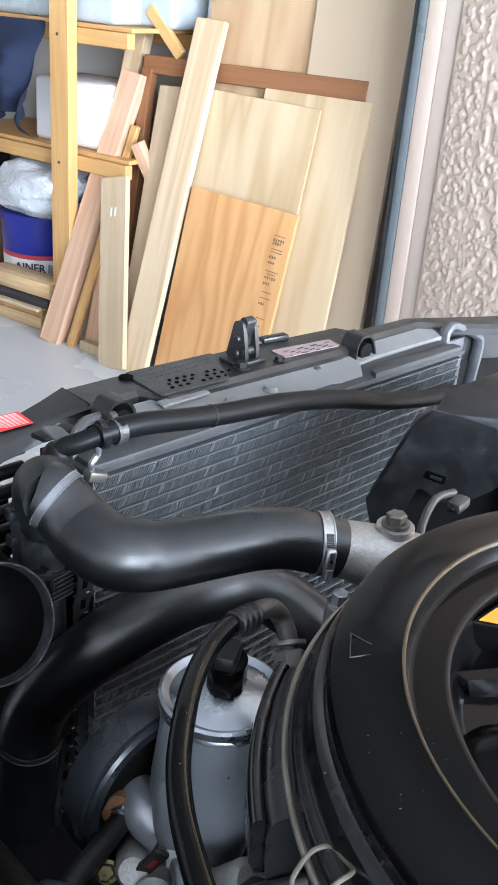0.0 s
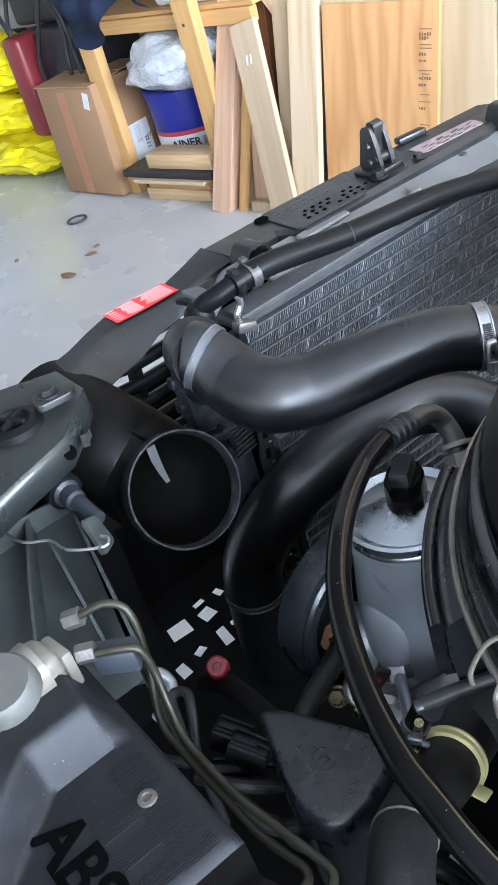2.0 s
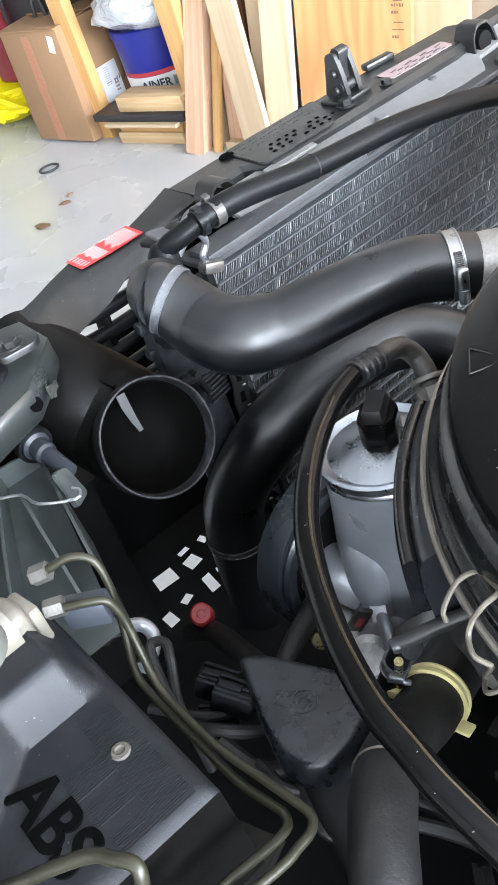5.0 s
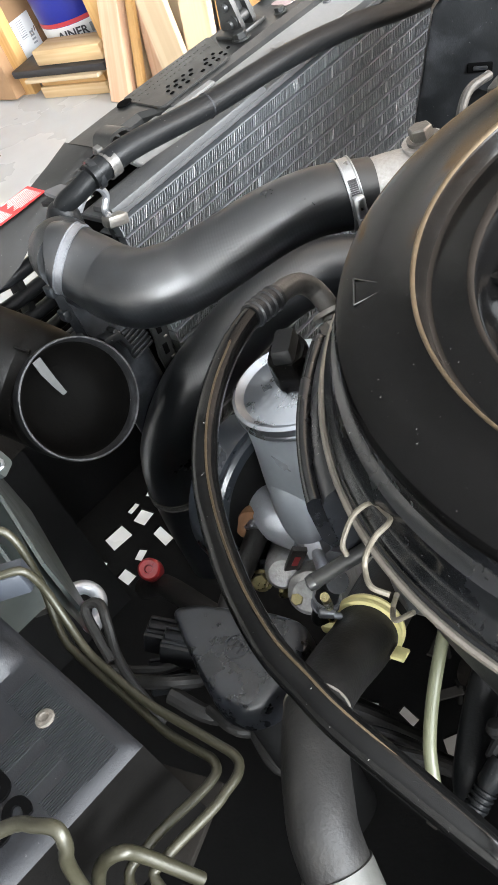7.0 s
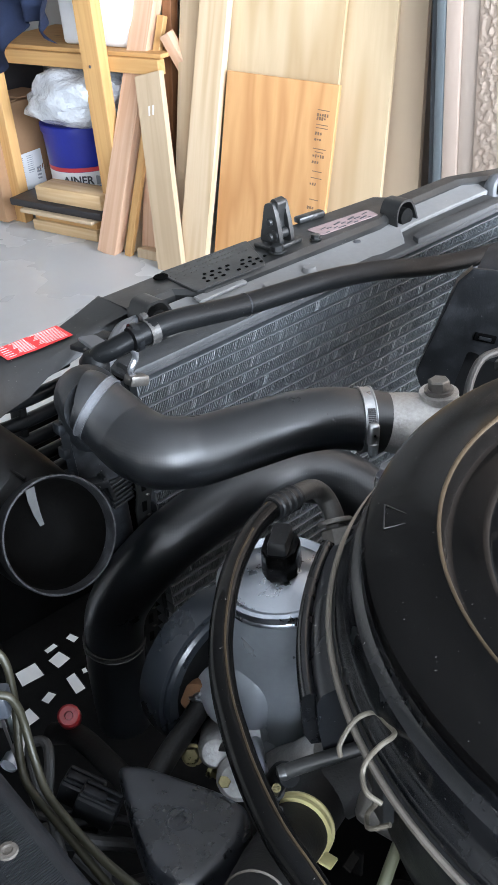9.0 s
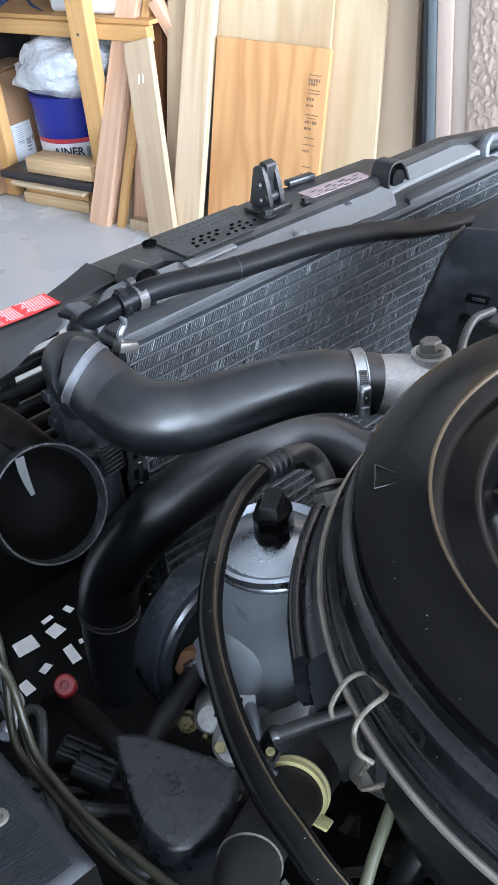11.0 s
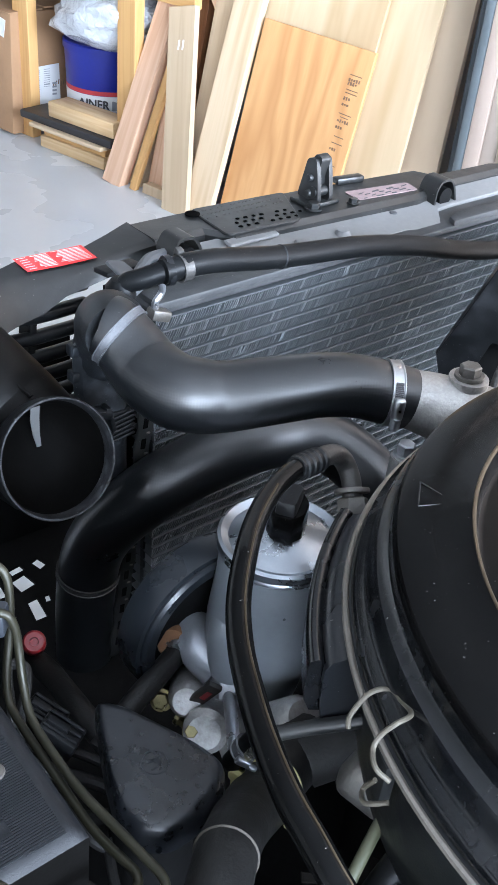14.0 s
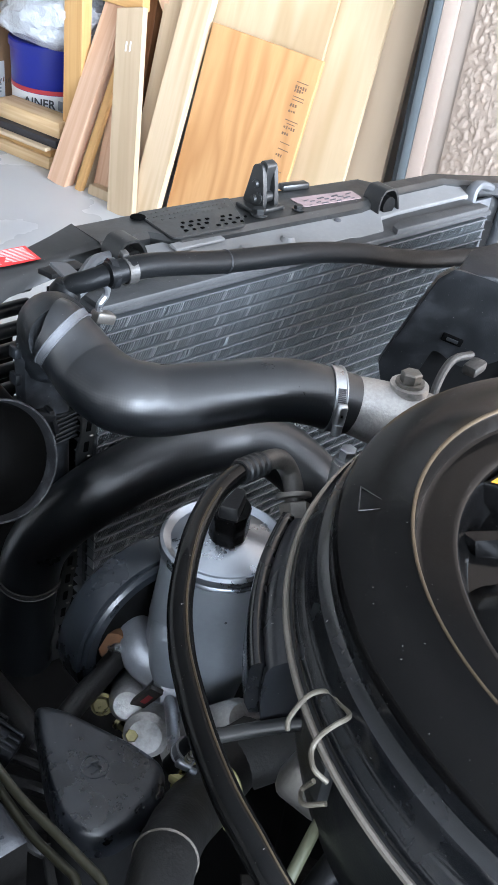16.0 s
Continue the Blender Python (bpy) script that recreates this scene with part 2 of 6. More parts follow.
M_PAINT = mat("grey green car paint", (0.025, 0.029, 0.0275), 0.32, 0.2, var=0.15, scale=25, bump=0.03, dust=0.3, dustcol=(0.075, 0.076, 0.07), coat=0.2)
M_LAMPBODY = mat("grey green lamp plastic", (0.048, 0.057, 0.055), 0.42, var=0.3, scale=25, bump=0.06, dust=0.5, dustcol=(0.10, 0.10, 0.092))
M_CONN = mat("blue grey connector plastic", (0.028, 0.032, 0.039), 0.42, var=0.15, bump=0.03)
M_WHITE = mat("white paint", (0.75, 0.75, 0.74), 0.55, var=0.05, scale=4, bump=0.05)
M_OFFWHITE = mat("drywall paint", (0.52, 0.50, 0.47), 0.8, var=0.05, scale=3, bump=0.1, bscale=150)
M_CEILING = mat("garage ceiling board", (0.25, 0.245, 0.24), 0.85, var=0.08, scale=3, bump=0.1, bscale=60)
M_TRIM = mat("beige painted trim", (0.43, 0.335, 0.275), 0.6, var=0.05, scale=5, bump=0.05)
M_TRIM2 = mat("taupe painted trim", (0.40, 0.325, 0.27), 0.6, var=0.05, scale=5, bump=0.05)
M_STUCCO = mat("stucco", (0.54, 0.43, 0.35), 0.9, var=0.08, scale=40, bump=0.5, bscale=260)
M_SEAL = mat("blue grey vinyl", (0.098, 0.113, 0.119), 0.34, var=0.2, scale=10, bump=0.03)
M_GAPDARK = mat("dark gap", (0.03, 0.035, 0.04), 0.5, var=0.2, bump=0.05)
M_CARD = mat("cardboard", (0.33, 0.19, 0.10), 0.85, var=0.12, scale=9, bump=0.1, bscale=200)
M_TAPE = mat("brown tape", (0.40, 0.20, 0.11), 0.4, var=0.2, scale=40, bump=0.05)
M_TAPE_RED = mat("red tape print", (0.50, 0.14, 0.08), 0.5, var=0.2, bump=0.0)
M_PAPER = mat("white paper", (0.74, 0.74, 0.74), 0.7, var=0.04, bump=0.02)
M_INK = mat("black print", (0.05, 0.05, 0.055), 0.6, var=0.1, bump=0.0)
M_GREYINK = mat("grey print", (0.3, 0.31, 0.33), 0.6, var=0.1, bump=0.0)
M_SPOT = mat("yellow paper", (0.85, 0.62, 0.02), 0.6, var=0.05, bump=0.0)
M_BLUE = mat("blue plastic", (0.012, 0.022, 0.26), 0.35, var=0.15, scale=10, bump=0.03)
M_CYAN = mat("pale blue label", (0.33, 0.52, 0.70), 0.45, var=0.12, scale=20, bump=0.0)
M_REDBAND = mat("red label", (0.55, 0.05, 0.06), 0.45, var=0.08, bump=0.0)
M_BROWNPRINT = mat("brown print", (0.20, 0.115, 0.065), 0.5, var=0.5, scale=60, bump=0.0)
M_DENIM = mat("navy cloth", (0.022, 0.033, 0.075), 0.9, var=0.3, scale=18, bump=0.5, bscale=300)
M_BIN = mat("translucent grey plastic", (0.42, 0.46, 0.48), 0.3, var=0.12, scale=9, bump=0.03)
M_WHITEBIN = mat("white plastic", (0.85, 0.85, 0.86), 0.35, var=0.03, scale=8, bump=0.02)
M_YELLOWBAG = mat("yellow plastic sheet", (0.78, 0.66, 0.01), 0.4, var=0.2, scale=16, bump=0.4, bscale=60)
M_CLUTTER = mat("dark clutter", (0.022, 0.02, 0.022), 0.5, var=0.5, scale=9, bump=0.2)
M_CLUTTER_RED = mat("dark red plastic", (0.20, 0.02, 0.025), 0.4, var=0.3, scale=9, bump=0.1)
W_STUD = wood("pinkish fir", (0.66, 0.43, 0.29), (0.52, 0.28, 0.16), 16, bands=0.5)
W_PINE = wood("pale pine", (0.68, 0.525, 0.35), (0.52, 0.35, 0.19), 9, bands=0.7, knots=True)
W_BEIGE = wood("dull pine", (0.58, 0.44, 0.29), (0.46, 0.325, 0.195), 12, bands=0.5, knots=False)
W_PLY = wood("orange plywood", (0.66, 0.36, 0.15), (0.50, 0.23, 0.08), 6, 0.14, bands=0.75)
W_SHEET = wood("poplar plywood", (0.62, 0.475, 0.30), (0.46, 0.31, 0.16), 4.5, 0.10, bands=0.75, knots=False)
W_SHEET2 = wood("mixed poplar panel", (0.58, 0.40, 0.235), (0.40, 0.23, 0.115), 3.2, 0.16, bands=0.65, knots=False)
W_MDF = wood("tan panel", (0.50, 0.385, 0.27), (0.46, 0.345, 0.235), 5, 0.05, bands=0.3, knots=False)
W_BROWN = wood("brown stained wood", (0.28, 0.12, 0.05), (0.20, 0.08, 0.03), 20, bands=0.5, knots=False)
W_POST = wood("amber pine", (0.62, 0.36, 0.14), (0.50, 0.26, 0.085), 16, bands=0.5)
W_OFFCUT = wood("offcut pine", (0.68, 0.49, 0.28), (0.52, 0.31, 0.14), 18, bands=0.6)


def fin_material():
    m, t, b = nodes_of("aluminium fin")
    co = t.nodes.new("ShaderNodeTexCoord").outputs["Object"]
    rnd = t.nodes.new("ShaderNodeNewGeometry").outputs["Random Per Island"]
    # palest fins and patches paint the glint of bent fins
    c = ramp(t, rnd, [(0.0, (0.115, 0.128, 0.137, 1)), (0.86, (0.165, 0.18, 0.19, 1)), (0.96, (0.26, 0.275, 0.285, 1)), (1.0, (0.38, 0.39, 0.40, 1))])
    patch = ramp(t, noise_tex(t, co, 300, 4, 0.7), [(0.68, (0, 0, 0, 1)), (0.74, (0.8, 0.8, 0.8, 1))])
    c = mixed(t, patch, c, (0.40, 0.41, 0.415, 1))
    grime = ramp(t, noise_tex(t, co, 10, 5, 0.6), [(0.5, (0, 0, 0, 1)), (0.7, (0.4, 0.4, 0.4, 1))])
    c = mixed(t, grime, c, (0.12, 0.13, 0.115, 1))
    t.links.new(c, b.inputs["Base Color"])
    b.inputs["Metallic"].default_value = 0.15
    b.inputs["Roughness"].default_value = 0.5
    return m


def floor_material():
    m, t, b = nodes_of("sealed concrete")
    co = t.nodes.new("ShaderNodeTexCoord").outputs["Object"]
    c = mixed(t, noise_tex(t, co, 1.7, 6, 0.6), (0.50, 0.52, 0.535, 1), (0.62, 0.635, 0.645, 1))
    stain = ramp(t, noise_tex(t, co, 6, 6, 0.7), [(0.52, (0, 0, 0, 1)), (0.85, (0.25, 0.25, 0.25, 1))])
    c = mixed(t, stain, c, (0.42, 0.41, 0.38, 1))
    t.links.new(c, b.inputs["Base Color"])
    t.links.new(ramp(t, noise_tex(t, co, 3, 4), [(0.3, (0.16,) * 3 + (1,)), (0.7, (0.38,) * 3 + (1,))]), b.inputs["Roughness"])
    bumped(t, b, noise_tex(t, co, 60, 3), 0.05)
    return m


def clear_plastic():
    m, t, b = nodes_of("clear plastic film")
    co = t.nodes.new("ShaderNodeTexCoord").outputs["Object"]
    t.links.new(mixed(t, noise_tex(t, co, 14, 4), (0.55, 0.58, 0.62, 1), (0.82, 0.84, 0.87, 1)), b.inputs["Base Color"])
    b.inputs["Roughness"].default_value = 0.14
    b.inputs["Transmission Weight"].default_value = 0.25
    bumped(t, b, noise_tex(t, co, 22, 5, 0.6), 0.8, 0.02)
    return m


M_FIN, M_FLOOR, M_FILM = fin_material(), floor_material(), clear_plastic()


# ---- mesh tools ----
def thing(name, label, category, group="", kind="", at=(0, 0, 0)):
    """An empty that carries the parts of one thing."""
    ob = new(name)
    ob.location = at
    ob.empty_display_size = 0.02
    bpy.context.view_layer.update()
    return tagged(ob, label, category, group, kind)


def finish(bm, name, material, smooth=True, angle=35):
    me = bpy.data.meshes.new(name)
    bmesh.ops.recalc_face_normals(bm, faces=bm.faces)
    if smooth:
        lim = radians(angle)
        for f in bm.faces:
            f.smooth = True
        for e in bm.edges:
            if len(e.link_faces) == 2 and e.calc_face_angle(0) > lim:
                e.smooth = False
    bm.to_mesh(me)
    bm.free()
    me.materials.append(material)
    return me


def part(name, bm, material, parent=None, label="", smooth=True, angle=35):
    """Links a bmesh, given in world coordinates, as one mesh object under a thing or a part."""
    ob = new(name, finish(bm, name, material, smooth, angle))
    if parent:
        ob.parent = parent
        ob.matrix_parent_inverse = world_of(parent).inverted()
    if label:
        ob["label"] = label
    return ob


def world_of(ob):
    m = ob.matrix_basis
    return world_of(ob.parent) @ ob.matrix_parent_inverse @ m if ob.parent else m.copy()


def own(name, bm, material, label, category, group="", kind="", smooth=True, angle=35, at=None):
    """A thing that is one mesh; at: its local frame, in which bm is given."""
    ob = new(name, finish(bm, name, material, smooth, angle))
    if at is not None:
        ob.matrix_basis = at
    return tagged(ob, label, category, group, kind)


def spline(pts, n=8):
    """A smooth curve through the points."""
    p = [Vector(q) for q in pts]
    p = [2 * p[0] - p[1]] + p + [2 * p[-1] - p[-2]]
    out = []
    for i in range(1, len(p) - 2):
        for k in range(n):
            u = k / n
            a, b, c, d = p[i - 1:i + 3]
            out.append(0.5 * (2 * b + (c - a) * u + (2 * a - 5 * b + 4 * c - d) * u * u + (3 * b - a - 3 * c + d) * u ** 3))
    return out + [p[-2]]


def sweep(bm, path, radius, sides=14, cap=True, squash=1.0):
    """A round tube along the path; radius: a number or a function of 0..1."""
    path = [Vector(q) for q in path]
    up = Vector((0, 0, 1))
    if abs((path[1] - path[0]).normalized().z) > 0.9:
        up = Vector((1, 0, 0))
    rings = []
    for i, q in enumerate(path):
        d = (path[min(i + 1, len(path) - 1)] - path[max(i - 1, 0)]).normalized()
        side = d.cross(up).normalized()
        up = side.cross(d).normalized()
        r = radius(i / (len(path) - 1)) if callable(radius) else radius
        rings.append([bm.verts.new(q + side * (r * math.cos(a)) + up * (r * squash * math.sin(a))) for a in (2 * math.pi * k / sides for k in range(sides))])
    for a, b in zip(rings, rings[1:]):
        for k in range(sides):
            bm.faces.new((a[k], a[(k + 1) % sides], b[(k + 1) % sides], b[k]))
    if cap:
        bm.faces.new(rings[0])
        bm.faces.new(rings[-1])
    return bm


def tube(pts, radius, sides=14, n=8, cap=True, squash=1.0):
    return sweep(bmesh.new(), spline(pts, n), radius, sides, cap, squash)


def axis_frame(origin, direction, hint=(0, 0, 1)):
    """A frame whose z is the direction."""
    z = Vector(direction).normalized()
    x = Vector(hint).cross(z)
    if x.length < 1e-3:
        x = Vector((1, 0, 0)).cross(z)
    x.normalize()
    y = z.cross(x)
    m = Matrix((x, y, z)).transposed().to_4x4()
    m.translation = Vector(origin)
    return m


def lathe(profile, m=Matrix(), seg=32, bm=None, a0=0.0, a1=360.0):
    """Turns (radius, height) pairs round the frame's z."""
    bm = bm or bmesh.new()
    full = abs(a1 - a0) >= 359.9
    count = seg if full else seg + 1
    rings = []
    for r, h in profile:
        if r < 1e-6:
            rings.append([bm.verts.new(m @ Vector((0, 0, h)))])
        else:
            rings.append([bm.verts.new(m @ Vector((r * math.cos(a), r * math.sin(a), h))) for a in (radians(a0 + (a1 - a0) * k / seg) for k in range(count))])
    for a, b in zip(rings, rings[1:]):
        for k in range(seg):
            j = (k + 1) % count
            if len(a) == 1 and len(b) == 1:
                continue
            if len(a) == 1:
                bm.faces.new((a[0], b[j], b[k]))
            elif len(b) == 1:
                bm.faces.new((a[k], a[j], b[0]))
            else:
                bm.faces.new((a[k], a[j], b[j], b[k]))
    return bm


def box(size, m=Matrix(), bevel=0.0, seg=2, bm=None):
    """A box centred on the frame, with rounded edges."""
    part_bm = bmesh.new()
    bmesh.ops.create_cube(part_bm, size=1)
    bmesh.ops.scale(part_bm, vec=size, verts=part_bm.verts)
    if bevel:
        bmesh.ops.bevel(part_bm, geom=part_bm.edges[:], offset=bevel, segments=seg, affect="EDGES", profile=0.5)
    bmesh.ops.transform(part_bm, matrix=m, verts=part_bm.verts)
    if bm is None:
        return part_bm
    return merge(bm, part_bm)


def merge(bm, other):
    tmp = bpy.data.meshes.new("tmp")
    other.to_mesh(tmp)
    other.free()
    bm.from_mesh(tmp)
    bpy.data.meshes.remove(tmp)
    return bm


def prism(outline, z0, z1, m=Matrix(), bevel=0.0, seg=2):
    """A plate with the (x, y) outline."""
    bm = bmesh.new()
    lo = [bm.verts.new((x, y, z0)) for x, y in outline]
    hi = [bm.verts.new((x, y, z1)) for x, y in outline]
    bm.faces.new(lo[::-1])
    bm.faces.new(hi)
    n = len(lo)
    for k in range(n):
        bm.faces.new((lo[k], lo[(k + 1) % n], hi[(k + 1) % n], hi[k]))
    bmesh.ops.recalc_face_normals(bm, faces=bm.faces)
    if bevel:
        bmesh.ops.bevel(bm, geom=[e for e in bm.edges if e.verts[0].co.z > z1 - 1e-6 and e.verts[1].co.z > z1 - 1e-6], offset=bevel, segments=seg, affect="EDGES", profile=0.5)
    bmesh.ops.transform(bm, matrix=m, verts=bm.verts)
    return bm


def rounded(outline, r, n=4):
    """The outline with its corners rounded."""
    out = []
    k = len(outline)
    for i in range(k):
        a, b, c = (Vector(outline[(i + d) % k]) for d in (-1, 0, 1))
        ra = min(r, 0.45 * (a - b).length, 0.45 * (c - b).length)
        p, q = b + (a - b).normalized() * ra, b + (c - b).normalized() * ra
        for j in range(n + 1):
            u = j / n
            out.append(tuple((1 - u) ** 2 * p + 2 * u * (1 - u) * b + u * u * q))
    return out


def hexagon(r):
    return [(r * math.cos(radians(60 * k)), r * math.sin(radians(60 * k))) for k in range(6)]


def lettering(body, size, m, depth=0.0006):
    """Raised letters, their baseline along the frame's x."""
    cu = bpy.data.curves.new("letters", "FONT")
    cu.body, cu.size, cu.extrude, cu.align_x, cu.align_y = body, size, depth, "CENTER", "CENTER"
    cu.offset = size * 0.02
    ob = bpy.data.objects.new("letters", cu)
    scene.collection.objects.link(ob)
    dg = bpy.context.evaluated_depsgraph_get()
    me = bpy.data.meshes.new_from_object(ob.evaluated_get(dg))
    bm = bmesh.new()
    bm.from_mesh(me)
    bpy.data.objects.remove(ob)
    bpy.data.meshes.remove(me)
    bmesh.ops.transform(bm, matrix=m, verts=bm.verts)
    return bm


def bolt(parent, name, origin, direction, r, h, material, label="", washer=1.35):
    m = axis_frame(origin, direction)
    bm = lathe([(0, 0), (r * washer, 0), (r * washer, h * 0.25), (r, h * 0.25)], m, 20)
    merge(bm, prism(hexagon(r), h * 0.2, h, m, r * 0.12, 1))
    return part(name, bm, material, parent, label)


def hose_clamp(parent, origin, direction, r, screw_side, width=0.010, size=1.0, metal=None):
    """A worm-drive band round a hose, with its screw housing on the given side."""
    metal = metal or M_CLAMP
    m = axis_frame(origin, direction)
    s = m.to_3x3().inverted() @ Vector(screw_side)
    screw_angle = math.degrees(math.atan2(s.y, s.x))
    h = width / 2
    band = part("hose_clamp", lathe([(r, -h), (r + 0.0014, -h), (r + 0.0014, -h * 0.8), (r + 0.0008, -h * 0.7), (r + 0.0008, h * 0.7), (r + 0.0014, h * 0.8), (r + 0.0014, h), (r, h), (r, -h)], m, 48), metal, parent, "zinc-plated worm-drive hose clamp")
    s = m @ pose(0, 0, 0, 0, 0, screw_angle) @ pose(r + 0.004 * size, 0, 0)
    part("screw_housing", box((0.0075 * size, 0.018 * size, max(0.0085 * size, width * 0.8)), s, 0.0030 * size, 3), metal, band)
    part("screw", lathe([(0, 0.007 * size), (0.0038 * size, 0.007 * size), (0.0038 * size, 0.014 * size), (0.0026 * size, 0.016 * size), (0, 0.016 * size)], s @ pose(0.001, 0, 0, -90), 14), metal, band)
    tape = bmesh.new()
    for k in range(9):
        box((0.0008, 0.0010, width * 0.6), m @ pose(0, 0, 0, 0, 0, screw_angle - 16 - 3.1 * k) @ pose(r + 0.0010, 0, 0), 0, 1, tape)
    tagged(part("worm_slot", tape, M_INK, band, smooth=False), kind="stuff")
    return band

# ---- garage: structure ----
def slab(name, size, centre, material, label, category, bevel=0.0):
    return own(name, box(size, Matrix(), bevel), material, label, category, kind="structure", at=GARAGE @ pose(*centre))


slab("floor", (24, 24, 0.1), (0, 0, -0.05), M_FLOOR, "pale grey sealed concrete garage floor with faint stains", "floor")
slab("wall_1", (5.06, 0.12, 2.5), (-3.585, 2.50, 1.25), M_OFFWHITE, "off-white painted garage wall behind the lumber", "wall")
# next three walls and the ceiling are unseen, added to shape the light
slab("wall_4", (8.8, 0.12, 2.5), (-1.74, -3.1, 1.25), M_OFFWHITE, "off-white painted garage side wall", "wall")
slab("wall_5", (0.12, 5.5, 0.38), (2.66, -0.3, 2.31), M_OFFWHITE, "off-white wall above the open garage door", "wall")
slab("wall_2", (0.12, 5.5, 2.5), (-6.15, -0.3, 1.25), M_OFFWHITE, "off-white painted garage end wall", "wall")
slab("ceiling", (8.9, 5.7, 0.1), (-1.75, -0.3, 2.55), M_CEILING, "pale grey garage ceiling boards", "ceiling")
# dark strip drawn for the shadowed gap beside the jamb
slab("trim_1", (0.016, 0.05, 2.5), (-1.0635, 2.140, 1.25), M_GAPDARK, "dark shadow strip beside the door jamb", "trim")
slab("trim_2", (0.022, 0.05, 2.5), (-1.0440, 2.125, 1.25), M_SEAL, "blue-grey vinyl weather strip on the door jamb", "trim", 0.006)
slab("trim_3", (0.038, 0.12, 2.5), (-1.0135, 2.165, 1.25), M_TRIM, "pale beige painted door jamb board", "trim", 0.003)
slab("trim_4", (0.042, 0.10, 2.5), (-0.973, 2.162, 1.25), M_TRIM2, "taupe painted door casing", "trim", 0.003)


def stucco_face(a, b, z0, z1, step, depth):
    """A wall face between two plan points, with trowelled relief."""
    a, b = Vector((*a, 0)), Vector((*b, 0))
    out = Vector(((b - a).y, -(b - a).x, 0)).normalized()
    nu, nv = max(2, int((b - a).length / step)), int((z1 - z0) / step)
    bm = bmesh.new()
    grid = []
    for j in range(nv + 1):
        row = []
        for i in range(nu + 1):
            p = a.lerp(b, i / nu) + Vector((0, 0, z0 + (z1 - z0) * j / nv))
            h = noise.fractal(p * 62, 0.8, 2.1, 4)
            flat = min(1.0, max(0.0, (h + 0.05) / 0.16))
            grit = noise.noise(p * 310 + Vector((5, 2, 1)))
            edge = min(1.0, min(i, nu - i) / 4)
            row.append(bm.verts.new(p + out * depth * edge * (flat * flat * (3 - 2 * flat) * 0.8 + 0.16 * grit * (1 - 0.6 * flat))))
        grid.append(row)
    for j in range(nv):
        for i in range(nu):
            bm.faces.new((grid[j][i], grid[j][i + 1], grid[j + 1][i + 1], grid[j + 1][i]))
    return bm


pier = thing("wall_3", "beige stucco pier beside the garage door opening", "wall", kind="structure")
pier.matrix_basis = GARAGE
for face in (((-0.951, 2.105), (-0.850, 2.062)), ((-0.850, 2.062), (-0.40, 1.905))):
    bm = stucco_face(*face, 0.0, 1.7, 0.0032, 0.0046)
    bmesh.ops.transform(bm, matrix=GARAGE, verts=bm.verts)
    part("stucco", bm, M_STUCCO, pier, angle=80)
bm = prism([(-0.951, 2.108), (-0.850, 2.065), (-0.40, 1.908), (2.6, 1.9), (2.6, 2.5), (-0.950, 2.5)], 0, 2.5, GARAGE)
part("core", bm, M_STUCCO, pier)


# ---- garage: lumber ----
def board_frame(base, top):
    z = (Vector(top) - Vector(base)).normalized()
    x = Vector((0, 1, 0)).cross(z).normalized()
    m = Matrix((x, z.cross(x), z)).transposed().to_4x4()
    m.translation = Vector(base)
    return GARAGE @ m, (Vector(top) - Vector(base)).length


def board(name, base, top, width, thick, material, label, category="board", bevel=0.002, spin=0.0):
    m, n = board_frame(base, top)
    ob = own(name, box((width, thick, n), pose(0, thick / 2, n / 2), bevel, 1), material, label, category, "lumber leaning on the wall", smooth=False, at=m @ pose(0, 0, 0, 0, 0, spin))
    return ob


stud = board("stud", (-2.127, 1.975, 0), (-1.998, 2.203, 0.815), 0.076, 0.038, W_STUD, "pinkish fir stud leaning among the lumber", "stud")
board("stud", (-2.082, 2.025, 0), (-2.040, 2.345, 1.15), 0.066, 0.038, W_PINE, "long pale pine stud leaning behind others", "stud")
board("trim_strip", (-2.049, 1.992, 0), (-1.962, 2.180, 0.67), 0.026, 0.018, W_POST, "narrow amber wood strip leaning on the wall", "strip")
lath = board("plank", (-1.836, 1.955, 0), (-1.956, 2.087, 0.532), 0.104, 0.019, W_BEIGE, "short dull pine plank leaning in front", "plank")
board("plank", (-1.812, 2.000, 0), (-1.850, 2.221, 0.790), 0.108, 0.019, W_BEIGE, "dull grey-tan plank leaning on the wall", "plank")
board("plank", (-1.773, 1.975, 0), (-1.742, 2.235, 0.975), 0.100, 0.022, W_PINE, "wide pale pine plank leaning on the wall", "plank")
ply = board("plywood_offcut", (-1.535, 2.010, 0), (-1.513, 2.128, 0.540), 0.360, 0.012, W_PLY, "orange plywood offcut with dark pencil marks", "plywood", 0.001)
board("plywood_sheet", (-1.550, 2.040, 0), (-1.533, 2.214, 0.795), 0.367, 0.010, W_SHEET, "pale yellow plywood sheet leaning on the wall", "plywood", 0.001)
board("plywood_sheet", (-1.372, 2.060, 0), (-1.380, 2.238, 0.822), 0.330, 0.012, W_SHEET, "pale plywood panel leaning on the wall", "plywood", 0.001)
board("panel", (-1.255, 2.120, 0), (-1.301, 2.315, 1.30), 0.28, 0.016, W_MDF, "tan smooth panel leaning beside the jamb", "panel", 0.001)
board("block", (-1.955, 2.00, 0), (-1.955, 2.004, 0.030), 0.115, 0.05, W_BEIGE, "small wood block on the floor", "block")
board("plank", (-1.985, 2.035, 0), (-1.972, 2.110, 0.36), 0.085, 0.018, W_STUD, "short rough plank behind the strips", "plank")
board("plank", (-1.955, 2.22, 0.985), (-1.850, 2.24, 0.868), 0.035, 0.018, W_POST, "slanting amber wood strip", "strip")
